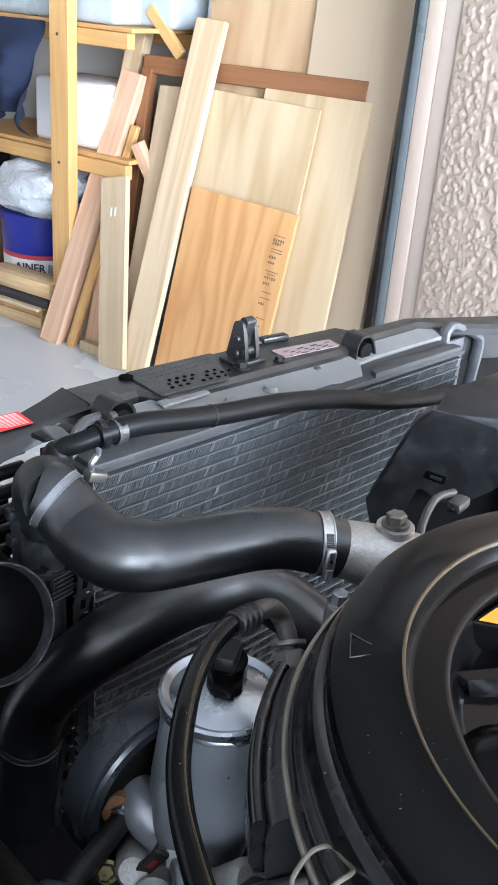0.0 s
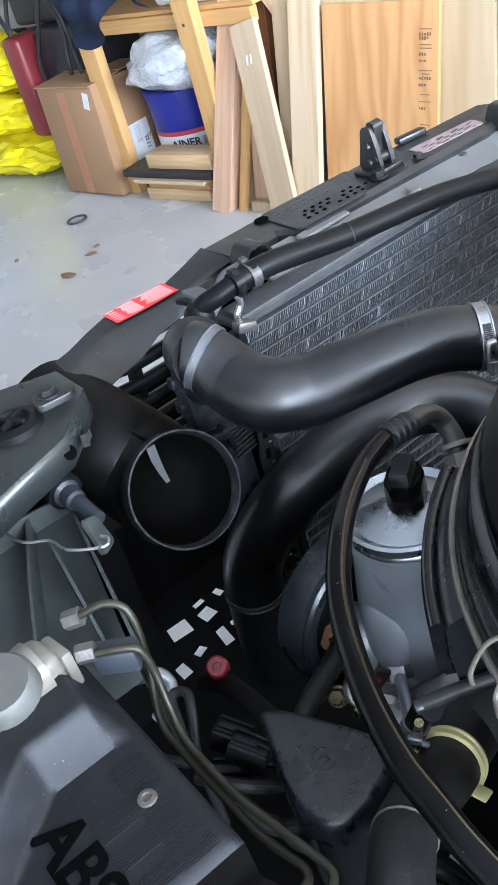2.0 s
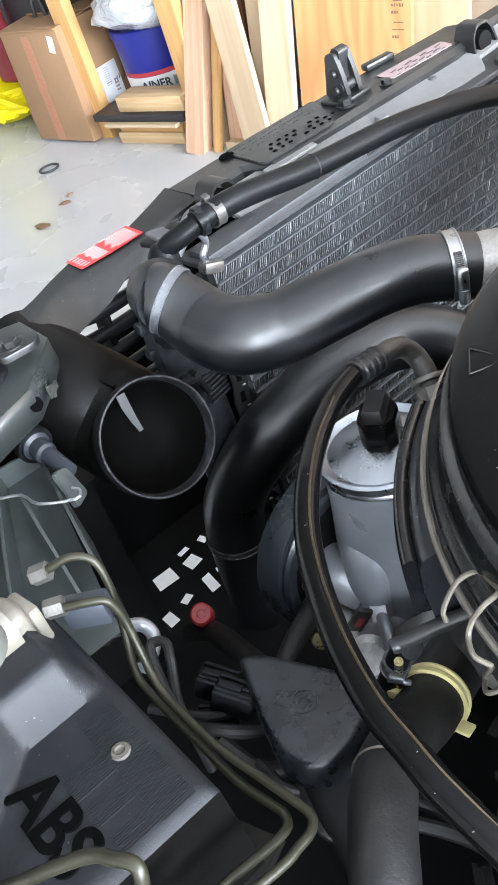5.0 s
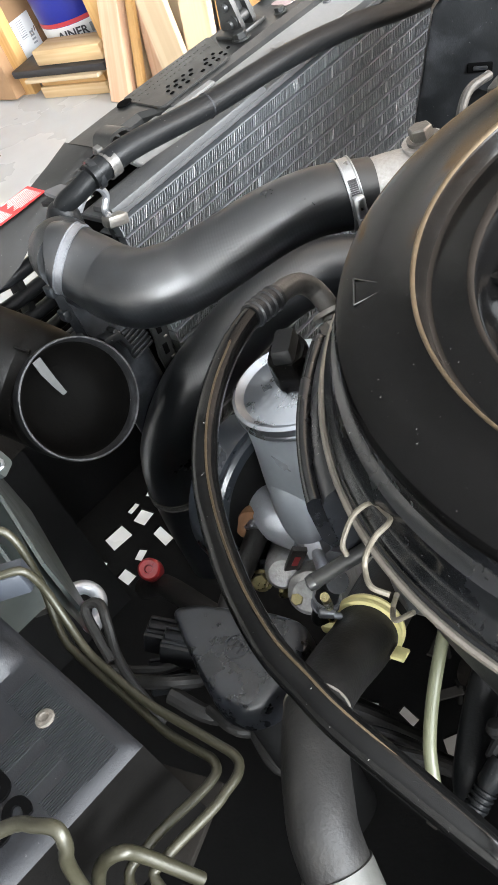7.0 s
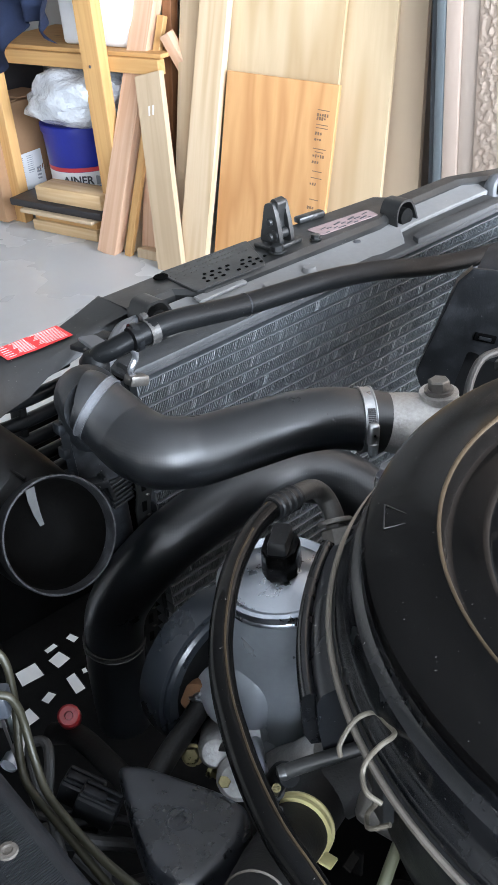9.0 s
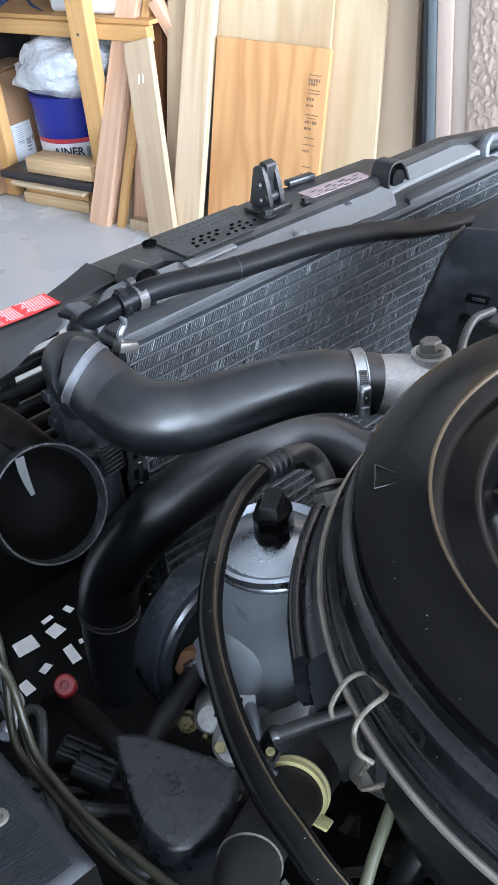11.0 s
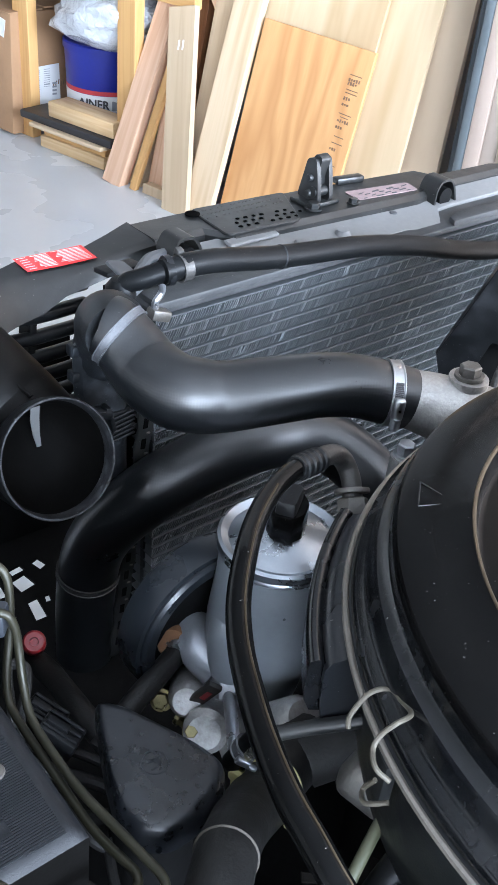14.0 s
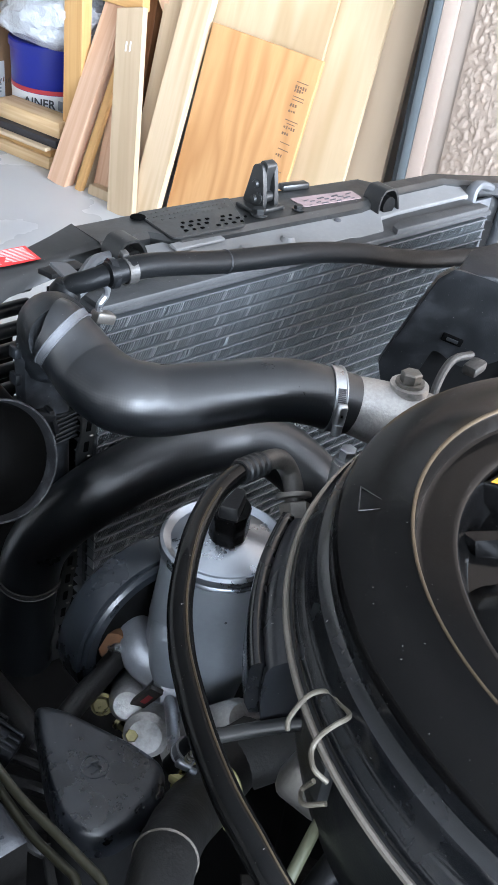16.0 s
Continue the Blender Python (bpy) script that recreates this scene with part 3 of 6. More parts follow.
board("plank", (-1.925, 2.14, 0.625), (-1.880, 2.16, 0.525), 0.036, 0.03, W_STUD, "slanting short wood offcut", "plank")
board("panel", (-1.850, 2.33, 0), (-1.805, 2.37, 1.30), 0.075, 0.02, M_WHITE, "white painted board behind the lumber", "board")

rack = thing("framed_panel", "large plywood panel with brown stained frame rail", "panel")
m, n = board_frame((-1.508, 2.140, 0), (-1.508, 2.338, 1.32))
rack.matrix_basis = m
for name, size, at, material in (("panel", (0.555, 0.012, n), (0, 0.006, n / 2), W_SHEET2), ("stile", (0.035, 0.03, 0.83), (-0.458, -0.016, 0.415), W_BROWN)):
    ob = part(name, box(size, Matrix(), 0.001, 1), material, rack, smooth=False)
    ob.matrix_parent_inverse, ob.matrix_basis = Matrix(), pose(*at)
ob = part("rail", box((0.050, 0.022, 0.750), Matrix(), 0.002, 1), W_BROWN, rack, smooth=False)
ob.matrix_parent_inverse, ob.matrix_basis = Matrix(), pose(-0.105, -0.013, 0.848, 0, 89.2, 0)

marks = bmesh.new()
for z, rows in ((0.488, (0.036,)), (0.452, (0.036, 0.036)), (0.392, (0.040, 0.026)), (0.335, (0.030,)), (0.318, (0.034,)), (0.262, (0.028,)), (0.21, (0.030, 0.02))):
    for k, w in enumerate(rows):
        box((w, 0.0006, 0.0022), pose(0.142, -0.0006, z - 0.008 * k, 0, 1, 0), 0, 1, marks)
for z, n in ((0.476, 5), (0.467, 4), (0.430, 3), (0.415, 3), (0.374, 5), (0.358, 3), (0.302, 3), (0.24, 3), (0.19, 4)):
    for k in range(n):
        box((random.uniform(0.003, 0.006), 0.0006, random.uniform(0.004, 0.009)), pose(0.126 + 0.0075 * k, -0.0006, z, 0, random.uniform(-15, 15), 0), 0, 1, marks)
ob = part("print_mark", marks, M_BROWNPRINT, ply, "dark printed grade marks", smooth=False)
tagged(ob, kind="stuff")
ob.matrix_parent_inverse = Matrix()
staple = bmesh.new()
for sx in (-0.006, 0.010):
    box((0.005, 0.001, 0.026), pose(sx, -0.001, 0.46, 0, 8, 0), 0, 1, staple)
ob = part("filler_mark", staple, M_PAPER, lath, "pale filler marks", smooth=False)
ob.matrix_parent_inverse = Matrix()


# ---- garage: storage shelf and what is on it ----
shelf = thing("storage_shelf", "amber pine storage shelf of studs and rails", "shelf")
shelf.matrix_basis = GARAGE


def gpart(name, size, centre, material, parent, label="", bevel=0.002, turn=0.0):
    """A box part with upright grain or, turned, grain along the wall."""
    ob = part(name, box(size, Matrix(), bevel, 1), material, parent, label, smooth=False)
    ob.matrix_parent_inverse, ob.matrix_basis = Matrix(), pose(*centre, 0, turn, 0)
    return ob


gpart("post", (0.076, 0.038, 1.6), (-2.150, 2.079, 0.80), W_POST, shelf)
gpart("post", (0.076, 0.038, 1.6), (-2.638, 2.079, 0.80), W_POST, shelf)
for z in (0.545, 0.900):
    gpart("rail", (0.042, 0.03, 0.78), (-2.31, 2.115, z), W_POST, shelf, "", 0.002, 90)
    gpart("rail", (0.038, 0.03, 0.78), (-2.31, 2.40, z), W_POST, shelf, "", 0.002, 90)
    gpart("shelf_board", (0.012, 0.32, 0.78), (-2.31, 2.275, z + 0.028), W_POST, shelf, "", 0.001, 90)
    for x in (-2.150, -2.638):
        sc = part("screw", lathe([(0, 0), (0.005, 0), (0.004, 0.002), (0, 0.002)], GARAGE @ pose(x, 2.056, z, 90), 10), M_INK, shelf)


def lump(size, seed, rough=0.18, detail=3.0, sub=4, flat=0.0):
    """A crumpled soft body resting on z = 0."""
    bm = bmesh.new()
    bmesh.ops.create_icosphere(bm, subdivisions=sub, radius=1)
    off = Vector((seed * 3.1, seed * 1.7, seed * 0.9))
    for v in bm.verts:
        k = 1 + rough * noise.fractal(v.co * detail + off, 0.8, 2.0, 4)
        c = v.co * k
        v.co = Vector((c.x * size[0], c.y * size[1], max(-1 + flat, c.z) * size[2] + size[2] * (1 - flat)))
    return bm


own("plastic_bag", lump((0.205, 0.14, 0.100), 1, 0.20, 1.6), M_FILM, "crumpled clear plastic bag of white packing on a bucket", "bag", at=GARAGE @ pose(-2.315, 2.17, 0.330, 0, -6, 0))
own("white_tub", box((0.305, 0.22, 0.19), pose(0, 0, 0.095), 0.018, 3), M_WHITEBIN, "plain white plastic tub on the shelf", "tub", at=GARAGE @ pose(-2.205, 2.26, 0.579))
own("storage_bin", box((0.60, 0.26, 0.22), pose(0, 0, 0.11), 0.02, 3), M_BIN, "translucent grey storage bin on the top shelf", "bin", at=GARAGE @ pose(-2.29, 2.25, 0.934))
own("storage_bin", box((0.24, 0.20, 0.30), pose(0, 0, 0.15), 0.02, 3), M_BIN, "translucent grey storage bin beside the lumber", "bin", at=GARAGE @ pose(-1.99, 2.33, 0.934))


def cloth():
    """Folded cloth that hangs over the front of the shelf."""
    bm = bmesh.new()
    nu, nv = 60, 50
    grid = []
    for j in range(nv + 1):
        v = j / nv
        row = []
        for i in range(nu + 1):
            u = i / nu
            fold = 0.030 * math.sin(u * 17 + 3 * math.sin(v * 3 + u * 4)) + 0.018 * noise.noise(Vector((u * 6, v * 5, 2)))
            hang = -0.42 * v * (0.80 + 0.2 * math.sin(u * 5 + 1))
            row.append(bm.verts.new((-0.20 + 0.40 * u + 0.03 * v * math.sin(u * 3), fold - 0.07 * math.sin(v * 2.4), hang)))
        grid.append(row)
    for j in range(nv):
        for i in range(nu):
            bm.faces.new((grid[j][i], grid[j][i + 1], grid[j + 1][i + 1], grid[j + 1][i]))
    bmesh.ops.solidify(bm, geom=bm.faces[:], thickness=0.012)
    return bm


own("denim_jacket", cloth(), M_DENIM, "navy blue denim jacket draped from the shelf", "jacket", at=GARAGE @ pose(-2.395, 2.03, 0.930), angle=80)

bucket = thing("bucket", "blue plastic bucket with white and red label", "bucket")
bm_frame = GARAGE @ pose(-2.460, 2.275, 0)
bucket.matrix_basis = bm_frame
part("body", lathe([(0, 0.002), (0.128, 0.002), (0.130, 0.01), (0.143, 0.30), (0.148, 0.30), (0.148, 0.32), (0.143, 0.325), (0.0, 0.325)], bm_frame, 48), M_BLUE, bucket)
for name, z0, z1, material in (("label_red", 0.176, 0.190, M_REDBAND), ("label_white", 0.125, 0.175, M_PAPER), ("label_sky", 0.02, 0.124, M_CYAN)):
    rr = lambda z: 0.1312 + 0.013 * z / 0.30
    part(name, lathe([(rr(z0), z0), (rr(z1), z1)], bm_frame, 40, None, -150, -10), material, bucket)
part("label_print", lettering("AINER", 0.038, bm_frame @ pose(0, 0, 0, 0, 0, -62 + 90) @ pose(0, -0.1405, 0.148, 90, 0, 0)), M_INK, bucket, "black block letters", smooth=False)
for a, z, w, h, material in ((-32, 0.146, 0.026, 0.030, M_GREYINK), (-82, 0.07, 0.024, 0.05, M_BROWNPRINT), (-68, 0.075, 0.024, 0.05, M_BROWNPRINT)):
    part("label_picture", box((w, 0.001, h), bm_frame @ pose(0, 0, 0, 0, 0, a + 90) @ pose(0, -0.1375, z)), material, bucket, smooth=False)

carton = thing("cardboard_box", "taped brown cardboard box with a white shipping label", "box")
carton_frame = GARAGE @ pose(-2.645, 2.02, 0, 0, 0, -1.5)
carton.matrix_basis = carton_frame
part("body", box((0.32, 0.28, 0.385), carton_frame @ pose(-0.162, 0.142, 0.1945, -2, 0, 0), 0.006, 2), M_CARD, carton)
part("flap", box((0.32, 0.140, 0.005), carton_frame @ pose(-0.162, 0.071, 0.390, 1.5, 0, 0), 0.001, 1), M_CARD, carton)
part("flap", box((0.32, 0.135, 0.005), carton_frame @ pose(-0.162, 0.211, 0.393, -2.5, 0, 0), 0.001, 1), M_CARD, carton)
cf = carton_frame @ pose(-0.162, 0.142, 0.1945, -2, 0, 0)
part("tape", box((0.045, 0.001, 0.36), cf @ pose(-0.02, -0.1408, -0.01)), M_TAPE, carton, "printed brown parcel tape", smooth=False)
red = bmesh.new()
for k in range(16):
    box((0.024, 0.0008, 0.006), cf @ pose(-0.02, -0.1416, 0.15 - 0.020 * k, 0, 35, 0), 0, 1, red)
part("tape_print", red, M_TAPE_RED, carton, "red slanting print bars", smooth=False)
part("sticker", box((0.030, 0.001, 0.055), cf @ pose(0.115, -0.1408, 0.14, 0, 12, 0)), M_PAPER, carton, "small white sticker", smooth=False)
side = cf @ pose(0.1608, 0, 0, 0, 0, 90)
lab = part("shipping_label", box((0.135, 0.001, 0.125), side @ pose(-0.010, 0.0, -0.043, 0, -3, 0)), M_PAPER, carton, "white barcoded shipping label", smooth=False)
ink = bmesh.new()
for k in range(15):
    box((0.034, 0.0006, random.choice((0.0016, 0.003))), side @ pose(-0.045, -0.0010, 0.005 - 0.0060 * k), 0, 1, ink)
for k in range(9):
    box((0.026, 0.0006, random.choice((0.0016, 0.004))), side @ pose(0.002, -0.0010, 0.008 - 0.0070 * k), 0, 1, ink)
for k in range(4):
    box((0.018, 0.0006, 0.006), side @ pose(0.034, -0.0010, -0.040 - 0.012 * k), 0, 1, ink)
part("barcode", ink, M_GREYINK, lab, smooth=False)
part("dot_sticker", lathe([(0, 0), (0.022, 0), (0.022, 0.001), (0, 0.001)], side @ pose(-0.058, -0.001, 0.045, 90), 24), M_SPOT, carton, "round yellow dot sticker")
part("lower_label", box((0.06, 0.001, 0.03), side @ pose(-0.060, 0.0, -0.160)), M_PAPER, carton, smooth=False)
ink = bmesh.new()
for k in range(8):
    box((0.004, 0.0006, 0.016), side @ pose(0.03 + 0.011 * k, -0.0006, -0.045 + 0.004 * (k % 3), 0, 12, 0), 0, 1, ink)
part("hand_writing", ink, M_BROWNPRINT, carton, smooth=False)

for name, size, at, material, label in (
        ("wood_offcut", (0.040, 0.10, 0.30), (-2.372, 2.080, 0.020), W_OFFCUT, "pine offcut lying on the floor under the stack"),
        ("wood_offcut", (0.034, 0.09, 0.29), (-2.365, 2.080, 0.0572), W_POST, "amber wood offcut in a floor stack"),
        ("dark_board", (0.026, 0.12, 0.42), (-2.377, 2.065, 0.0995), None, "dark stained board in the offcut stack"),
        ("wood_offcut", (0.050, 0.09, 0.295), (-2.322, 2.070, 0.1375), W_OFFCUT, "rounded pine offcut on top of the stack")):
    own(name, box(size, Matrix(), 0.006, 2), material or M_CLUTTER, label, "offcut", "offcut stack on the floor", at=GARAGE @ pose(*at, 0, 90, 2))
own("wood_offcut", box((0.012, 0.09, 0.33), Matrix(), 0.002, 1), W_BEIGE, "thin pale wood strip in the offcut stack", "offcut", at=GARAGE @ pose(-2.360, 2.035, 0.0802, 0, 90, 2))

own("rubber_ring", lathe([(0.033 + 0.004 * math.cos(a), 0.004 * math.sin(a)) for a in (2 * math.pi * k / 8 for k in range(9))], Matrix(), 28), M_INK, "thin black rubber ring on the floor", "ring", at=GARAGE @ pose(-2.691, 1.828, 0.0045))
for k, (x, y, w) in enumerate(((-2.345, 1.50, 0.028), (-2.387, 1.635, 0.020), (-2.416, 1.682, 0.012), (-2.66, 1.53, 0.010))):
    own("leaf_scrap", lump((w, w * 0.6, 0.004), k + 5, 0.4, 2.0, 2), M_BROWNPRINT, "small dry leaf scrap on the floor", "scrap", "scraps on the floor", at=GARAGE @ pose(x, y, 0, 0, 0, 40 * k))

# clutter at the far end
for k, (x, y, z, s) in enumerate(((-3.42, 2.20, 0.0, (0.30, 0.16, 0.085)), (-3.46, 2.20, 0.17, (0.28, 0.16, 0.085)), (-3.40, 2.20, 0.34, (0.26, 0.16, 0.10)))):
    own("yellow_sack", lump(s, 11 + k, 0.25, 2.5, 4), M_YELLOWBAG, "crumpled bright yellow sack in a pile", "sack", "yellow sacks in a pile", at=GARAGE @ pose(x, y, z))
for name, size, at, material, label in (
        ("tool_case", (0.30, 0.25, 0.55), (-2.93, 2.30, 0.275), M_CLUTTER, "dark tool case against the wall"),
        ("red_case", (0.10, 0.20, 0.36), (-3.13, 2.20, 0.36), M_CLUTTER_RED, "dark red plastic case behind the box"),
        ("black_case", (0.34, 0.20, 0.40), (-3.05, 2.32, 0.75), M_CLUTTER, "black case piled at the wall"),
        ("tool_case", (0.60, 0.22, 0.50), (-3.75, 2.33, 0.25), M_CLUTTER, "dark case behind the yellow sacks")):
    own(name, box(size, Matrix(), 0.02, 3), material, label, "case", at=GARAGE @ pose(*at))
own("red_case", box((0.5, 0.25, 0.12), Matrix(), 0.02, 3), M_CLUTTER_RED, "red case on the black cases", "case", at=GARAGE @ pose(-3.35, 2.30, 0.72))
for k in range(6):
    x = -2.74 - 0.09 * k
    pts = [(x + 0.05 * math.sin(k * 2 + j), 2.16 + 0.02 * math.cos(k + j * 1.7), 0.95 - 0.13 * j) for j in range(6)]
    pts += [(x - 0.05, 2.16, 0.25), (x - 0.12, 2.18, 0.32)]
    bm = tube(pts, 0.008, 8)
    bmesh.ops.transform(bm, matrix=GARAGE, verts=bm.verts)
    own("cable", bm, M_CLUTTER, "black cable hanging behind the shelf", "cable", "hanging cables")

# ---- engine bay: front carrier ----
def loft(sections, close=True, cap=True):
    """Skins a row of equal closed outlines."""
    bm = bmesh.new()
    rings = [[bm.verts.new(p) for p in s] for s in sections]
    n = len(rings[0])
    for a, b in zip(rings, rings[1:]):
        for k in range(n if close else n - 1):
            bm.faces.new((a[k], a[(k + 1) % n], b[(k + 1) % n], b[k]))
    if cap and close:
        bm.faces.new(rings[0])
        bm.faces.new(rings[-1])
    return bm


FRONT = pose(0.5613, 0.5980, 0.9004, -0.72, 0, 1.07) @ Matrix.Scale(1.1086, 4) @ Matrix.Translation((-0.5116, -0.5339, -0.9330))
INTO = FRONT.inverted()      # from the world into the front end's own frame
STATIONS = [(0.395, 0.561, 0.606, 0.926), (0.440, 0.561, 0.606, 0.926), (0.456, 0.541, 0.605, 0.926), (0.560, 0.537, 0.601, 0.926),
            (0.655, 0.533, 0.594, 0.926), (0.700, 0.540, 0.590, 0.926), (0.712, 0.546, 0.574, 0.925), (0.79, 0.546, 0.572, 0.925), (0.86, 0.505, 0.545, 0.922), (1.05, 0.42, 0.47, 0.915)]
# the beam's sloping end: front edge, crease and lower edge of its rear wall
BEAM_END = (((0.4315, 0.676, 0.8915), (0.432, 0.626, 0.8915), (0.430, 0.626, 0.876)), ((0.402, 0.663, 0.890), (0.400, 0.626, 0.889), (0.385, 0.622, 0.872)), ((0.3743, 0.652, 0.889), (0.377, 0.629, 0.886), (0.340, 0.615, 0.868)),
            ((0.344, 0.654, 0.888), (0.346, 0.6305, 0.885), (0.320, 0.612, 0.860)), ((0.3154, 0.6544, 0.888), (0.318, 0.6327, 0.885), (0.297, 0.608, 0.8576)), ((0.294, 0.647, 0.887), (0.296, 0.630, 0.884), (0.2807, 0.600, 0.858)),
            ((0.2713, 0.6365, 0.886), (0.277, 0.622, 0.883), (0.267, 0.592, 0.860)), ((0.2555, 0.633, 0.885), (0.264, 0.611, 0.882), (0.254, 0.588, 0.862)), ((0.225, 0.628, 0.884), (0.240, 0.604, 0.881), (0.236, 0.584, 0.862)), ((0.15, 0.62, 0.880), (0.16, 0.600, 0.878), (0.16, 0.580, 0.860)))
carrier = thing("lock_carrier", "black painted steel front crossmember with bonnet catch", "car part")
part("beam", loft([[(x, r, z - 0.011), (x, r, z - 0.004), (x, r + 0.004, z), (x, f - 0.008, z), (x, f, z - 0.006), (x, f, z - 0.050), (x, f - 0.004, z - 0.050), (x, f - 0.006, z - 0.012), (x, r + 0.006, z - 0.008), (x, r + 0.003, z - 0.011)] for x, r, f, z in STATIONS]), M_BLACK_METAL, carrier, angle=30)
def beam_ring(f, c, b):
    """One closed outline across the sloping end of the beam."""
    f, c, b = Vector(f), Vector(c), Vector(b)
    pts = [f + Vector((0, 0.001, -0.03)), f + Vector((0, 0.0005, -0.004)), f + Vector((0, -0.003, 0)), c.lerp(f, 0.2), c + Vector((0, -0.001, -0.002)), c.lerp(b, 0.35), b, b + Vector((0, 0.003, 0)), c + Vector((0, 0.005, -0.007)), f + Vector((0, -0.004, -0.006)), f + Vector((0, -0.003, -0.03))]
    return [INTO @ p for p in pts]


part("beam_end", loft([beam_ring(*e) for e in BEAM_END]), M_BLACK_METAL, carrier, "curved end of the beam with a tall rear wall", angle=50)
plate = part("cover_plate", prism(rounded([(0.447, 0.542), (0.520, 0.539), (0.548, 0.594), (0.452, 0.599)], 0.006), 0.9258, 0.9276, Matrix(), 0.0008, 1), M_BLACK_METAL, carrier, "black perforated cover plate")
for k in range(26):
    i, j = k % 9, k // 9
    if (i * 7 + j * 3) % 5 == 1:
        continue
    # solid black pad paints the dark of a hole
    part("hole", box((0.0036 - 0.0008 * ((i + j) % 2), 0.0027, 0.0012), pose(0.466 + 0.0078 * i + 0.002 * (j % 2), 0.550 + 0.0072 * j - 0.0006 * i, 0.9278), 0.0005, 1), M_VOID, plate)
dots = bmesh.new()
for k in range(60):
    i, j = k % 20, k // 20
    if random.random() < 0.25:
        continue
    box((random.uniform(0.0014, 0.0030), 0.0011, 0.0006), pose(0.455 + 0.0042 * i + random.uniform(-0.0009, 0.0009), 0.576 + 0.0075 * j, 0.9277, 0, 0, 20), 0, 1, dots)
part("raised_mark", dots, M_CAPGREY, plate, "rows of small raised marks", smooth=False)
# black disc paints the dark of the slot
part("slot", lathe([(0, 0.0012), (0.006, 0.0012), (0.0065, 0), (0, 0)], pose(0.449, 0.590, 0.9268), 16), M_VOID, plate)
part("decal", prism(rounded([(0.596, 0.549), (0.664, 0.543), (0.668, 0.561), (0.598, 0.570)], 0.003), 0.9263, 0.9268), M_PINK, carrier, "faded pink warning decal with dark stains", smooth=False)
ink = bmesh.new()
for k in range(14):
    box((random.uniform(0.003, 0.009), random.uniform(0.0008, 0.0020), 0.0004), pose(0.604 + 0.0042 * k, 0.5545 + 0.0035 * ((k * 3) % 4 - 1.5) - 0.0003 * k, 0.9271, 0, 0, -4 + 10 * (k % 2)), 0, 1, ink)
part("decal_print", ink, M_INK, carrier, smooth=False)
DECAL = [tuple(Vector(f).lerp(Vector(c), k) + Vector((0, 0, 0.0012)) for k in (0.04, 0.5, 0.97)) for f, c, b in BEAM_END[2:5]]
red = part("decal", loft([[INTO @ p for p in (a, m, c, c + Vector((0, 0, 0.0004)), m + Vector((0, 0, 0.0004)), a + Vector((0, 0, 0.0004)))] for a, m, c in DECAL]), M_RED, carrier, "bright red warning decal with pale print", smooth=False)
ink = bmesh.new()
for (a0, m0, c0), (a1, m1, c1), u0, u1, rows in ((*DECAL[:2], 0.10, 0.92, 10), (*DECAL[1:], 0.05, 0.55, 10), (*DECAL[1:], 0.68, 0.95, 6)):
    for k in range(rows):
        v = 0.10 + 0.80 * k / (rows - 1)
        near, far = a0.lerp(c0, v), a1.lerp(c1, v)
        p, q = near.lerp(far, u0), near.lerp(far, u1 - 0.25 * ((k * 7) % 4) / 4 * (u1 - u0))
        turn = math.degrees(math.atan2((q - p).y, (q - p).x))
        box(((q - p).length, 0.0007, 0.0003), INTO @ Matrix.Translation((p + q) / 2 + Vector((0, 0, 0.0009))) @ pose(0, 0, 0, 0, 0, turn), 0, 1, ink)
part("decal_print", ink, M_DECAL_TEXT, red, "pale lines of small print", smooth=False)

catch = part("bonnet_catch", box((0.034, 0.026, 0.004), pose(0.559, 0.566, 0.928), 0.0015), M_BLACK_METAL, carrier, "black bonnet catch with worn edges")
for sx in (-0.0065, 0.0065):
    part("cheek", prism(rounded([(-0.013, 0), (0.013, 0), (0.008, 0.018), (0.004, 0.034), (-0.006, 0.036), (-0.010, 0.020)], 0.004), -0.0024, 0.0024, pose(0.559 + sx, 0.566, 0.930, 90, 0, 90), 0.0008, 1), M_BLACK_METAL, catch)
part("hook", prism(rounded([(-0.006, 0.004), (0.010, 0.004), (0.005, 0.026), (-0.002, 0.039), (-0.010, 0.036), (-0.005, 0.020)], 0.004), -0.0055, 0.0055, pose(0.559, 0.566, 0.930, 90, 0, 90), 0.001, 1), M_BLACK_METAL, catch)
for z in (0.936, 0.949):
    part("rivet", lathe([(0, 0.003), (0.0026, 0.0028), (0.0034, 0.0012), (0.0036, 0)], axis_frame((0.5495, 0.564, z), (-1, -0.1, 0)), 14), M_BLACK_METAL, catch)
part("pin", lathe([(0, -0.010), (0.0045, -0.010), (0.0045, 0.010), (0, 0.010)], axis_frame((0.559, 0.560, 0.938), (1, 0, 0)), 16), M_BLACK_METAL, catch)
bolt(carrier, "bolt", (0.586, 0.547, 0.927), (0, 0, 1), 0.0040, 0.004, M_BLACK_METAL)
bolt(carrier, "bolt", (0.545, 0.552, 0.927), (0, 0, 1), 0.0055, 0.006, M_BLACK_METAL)
part("tab", box((0.030, 0.010, 0.006), pose(0.620, 0.588, 0.929, 0, 0, -8), 0.002), M_BLACK_METAL, carrier)
part("lip", box((0.050, 0.010, 0.003), pose(0.470, 0.540, 0.921, 8, 0, 0), 0.001, 1), M_DUSTY, carrier, "bare pale edge of the carrier")


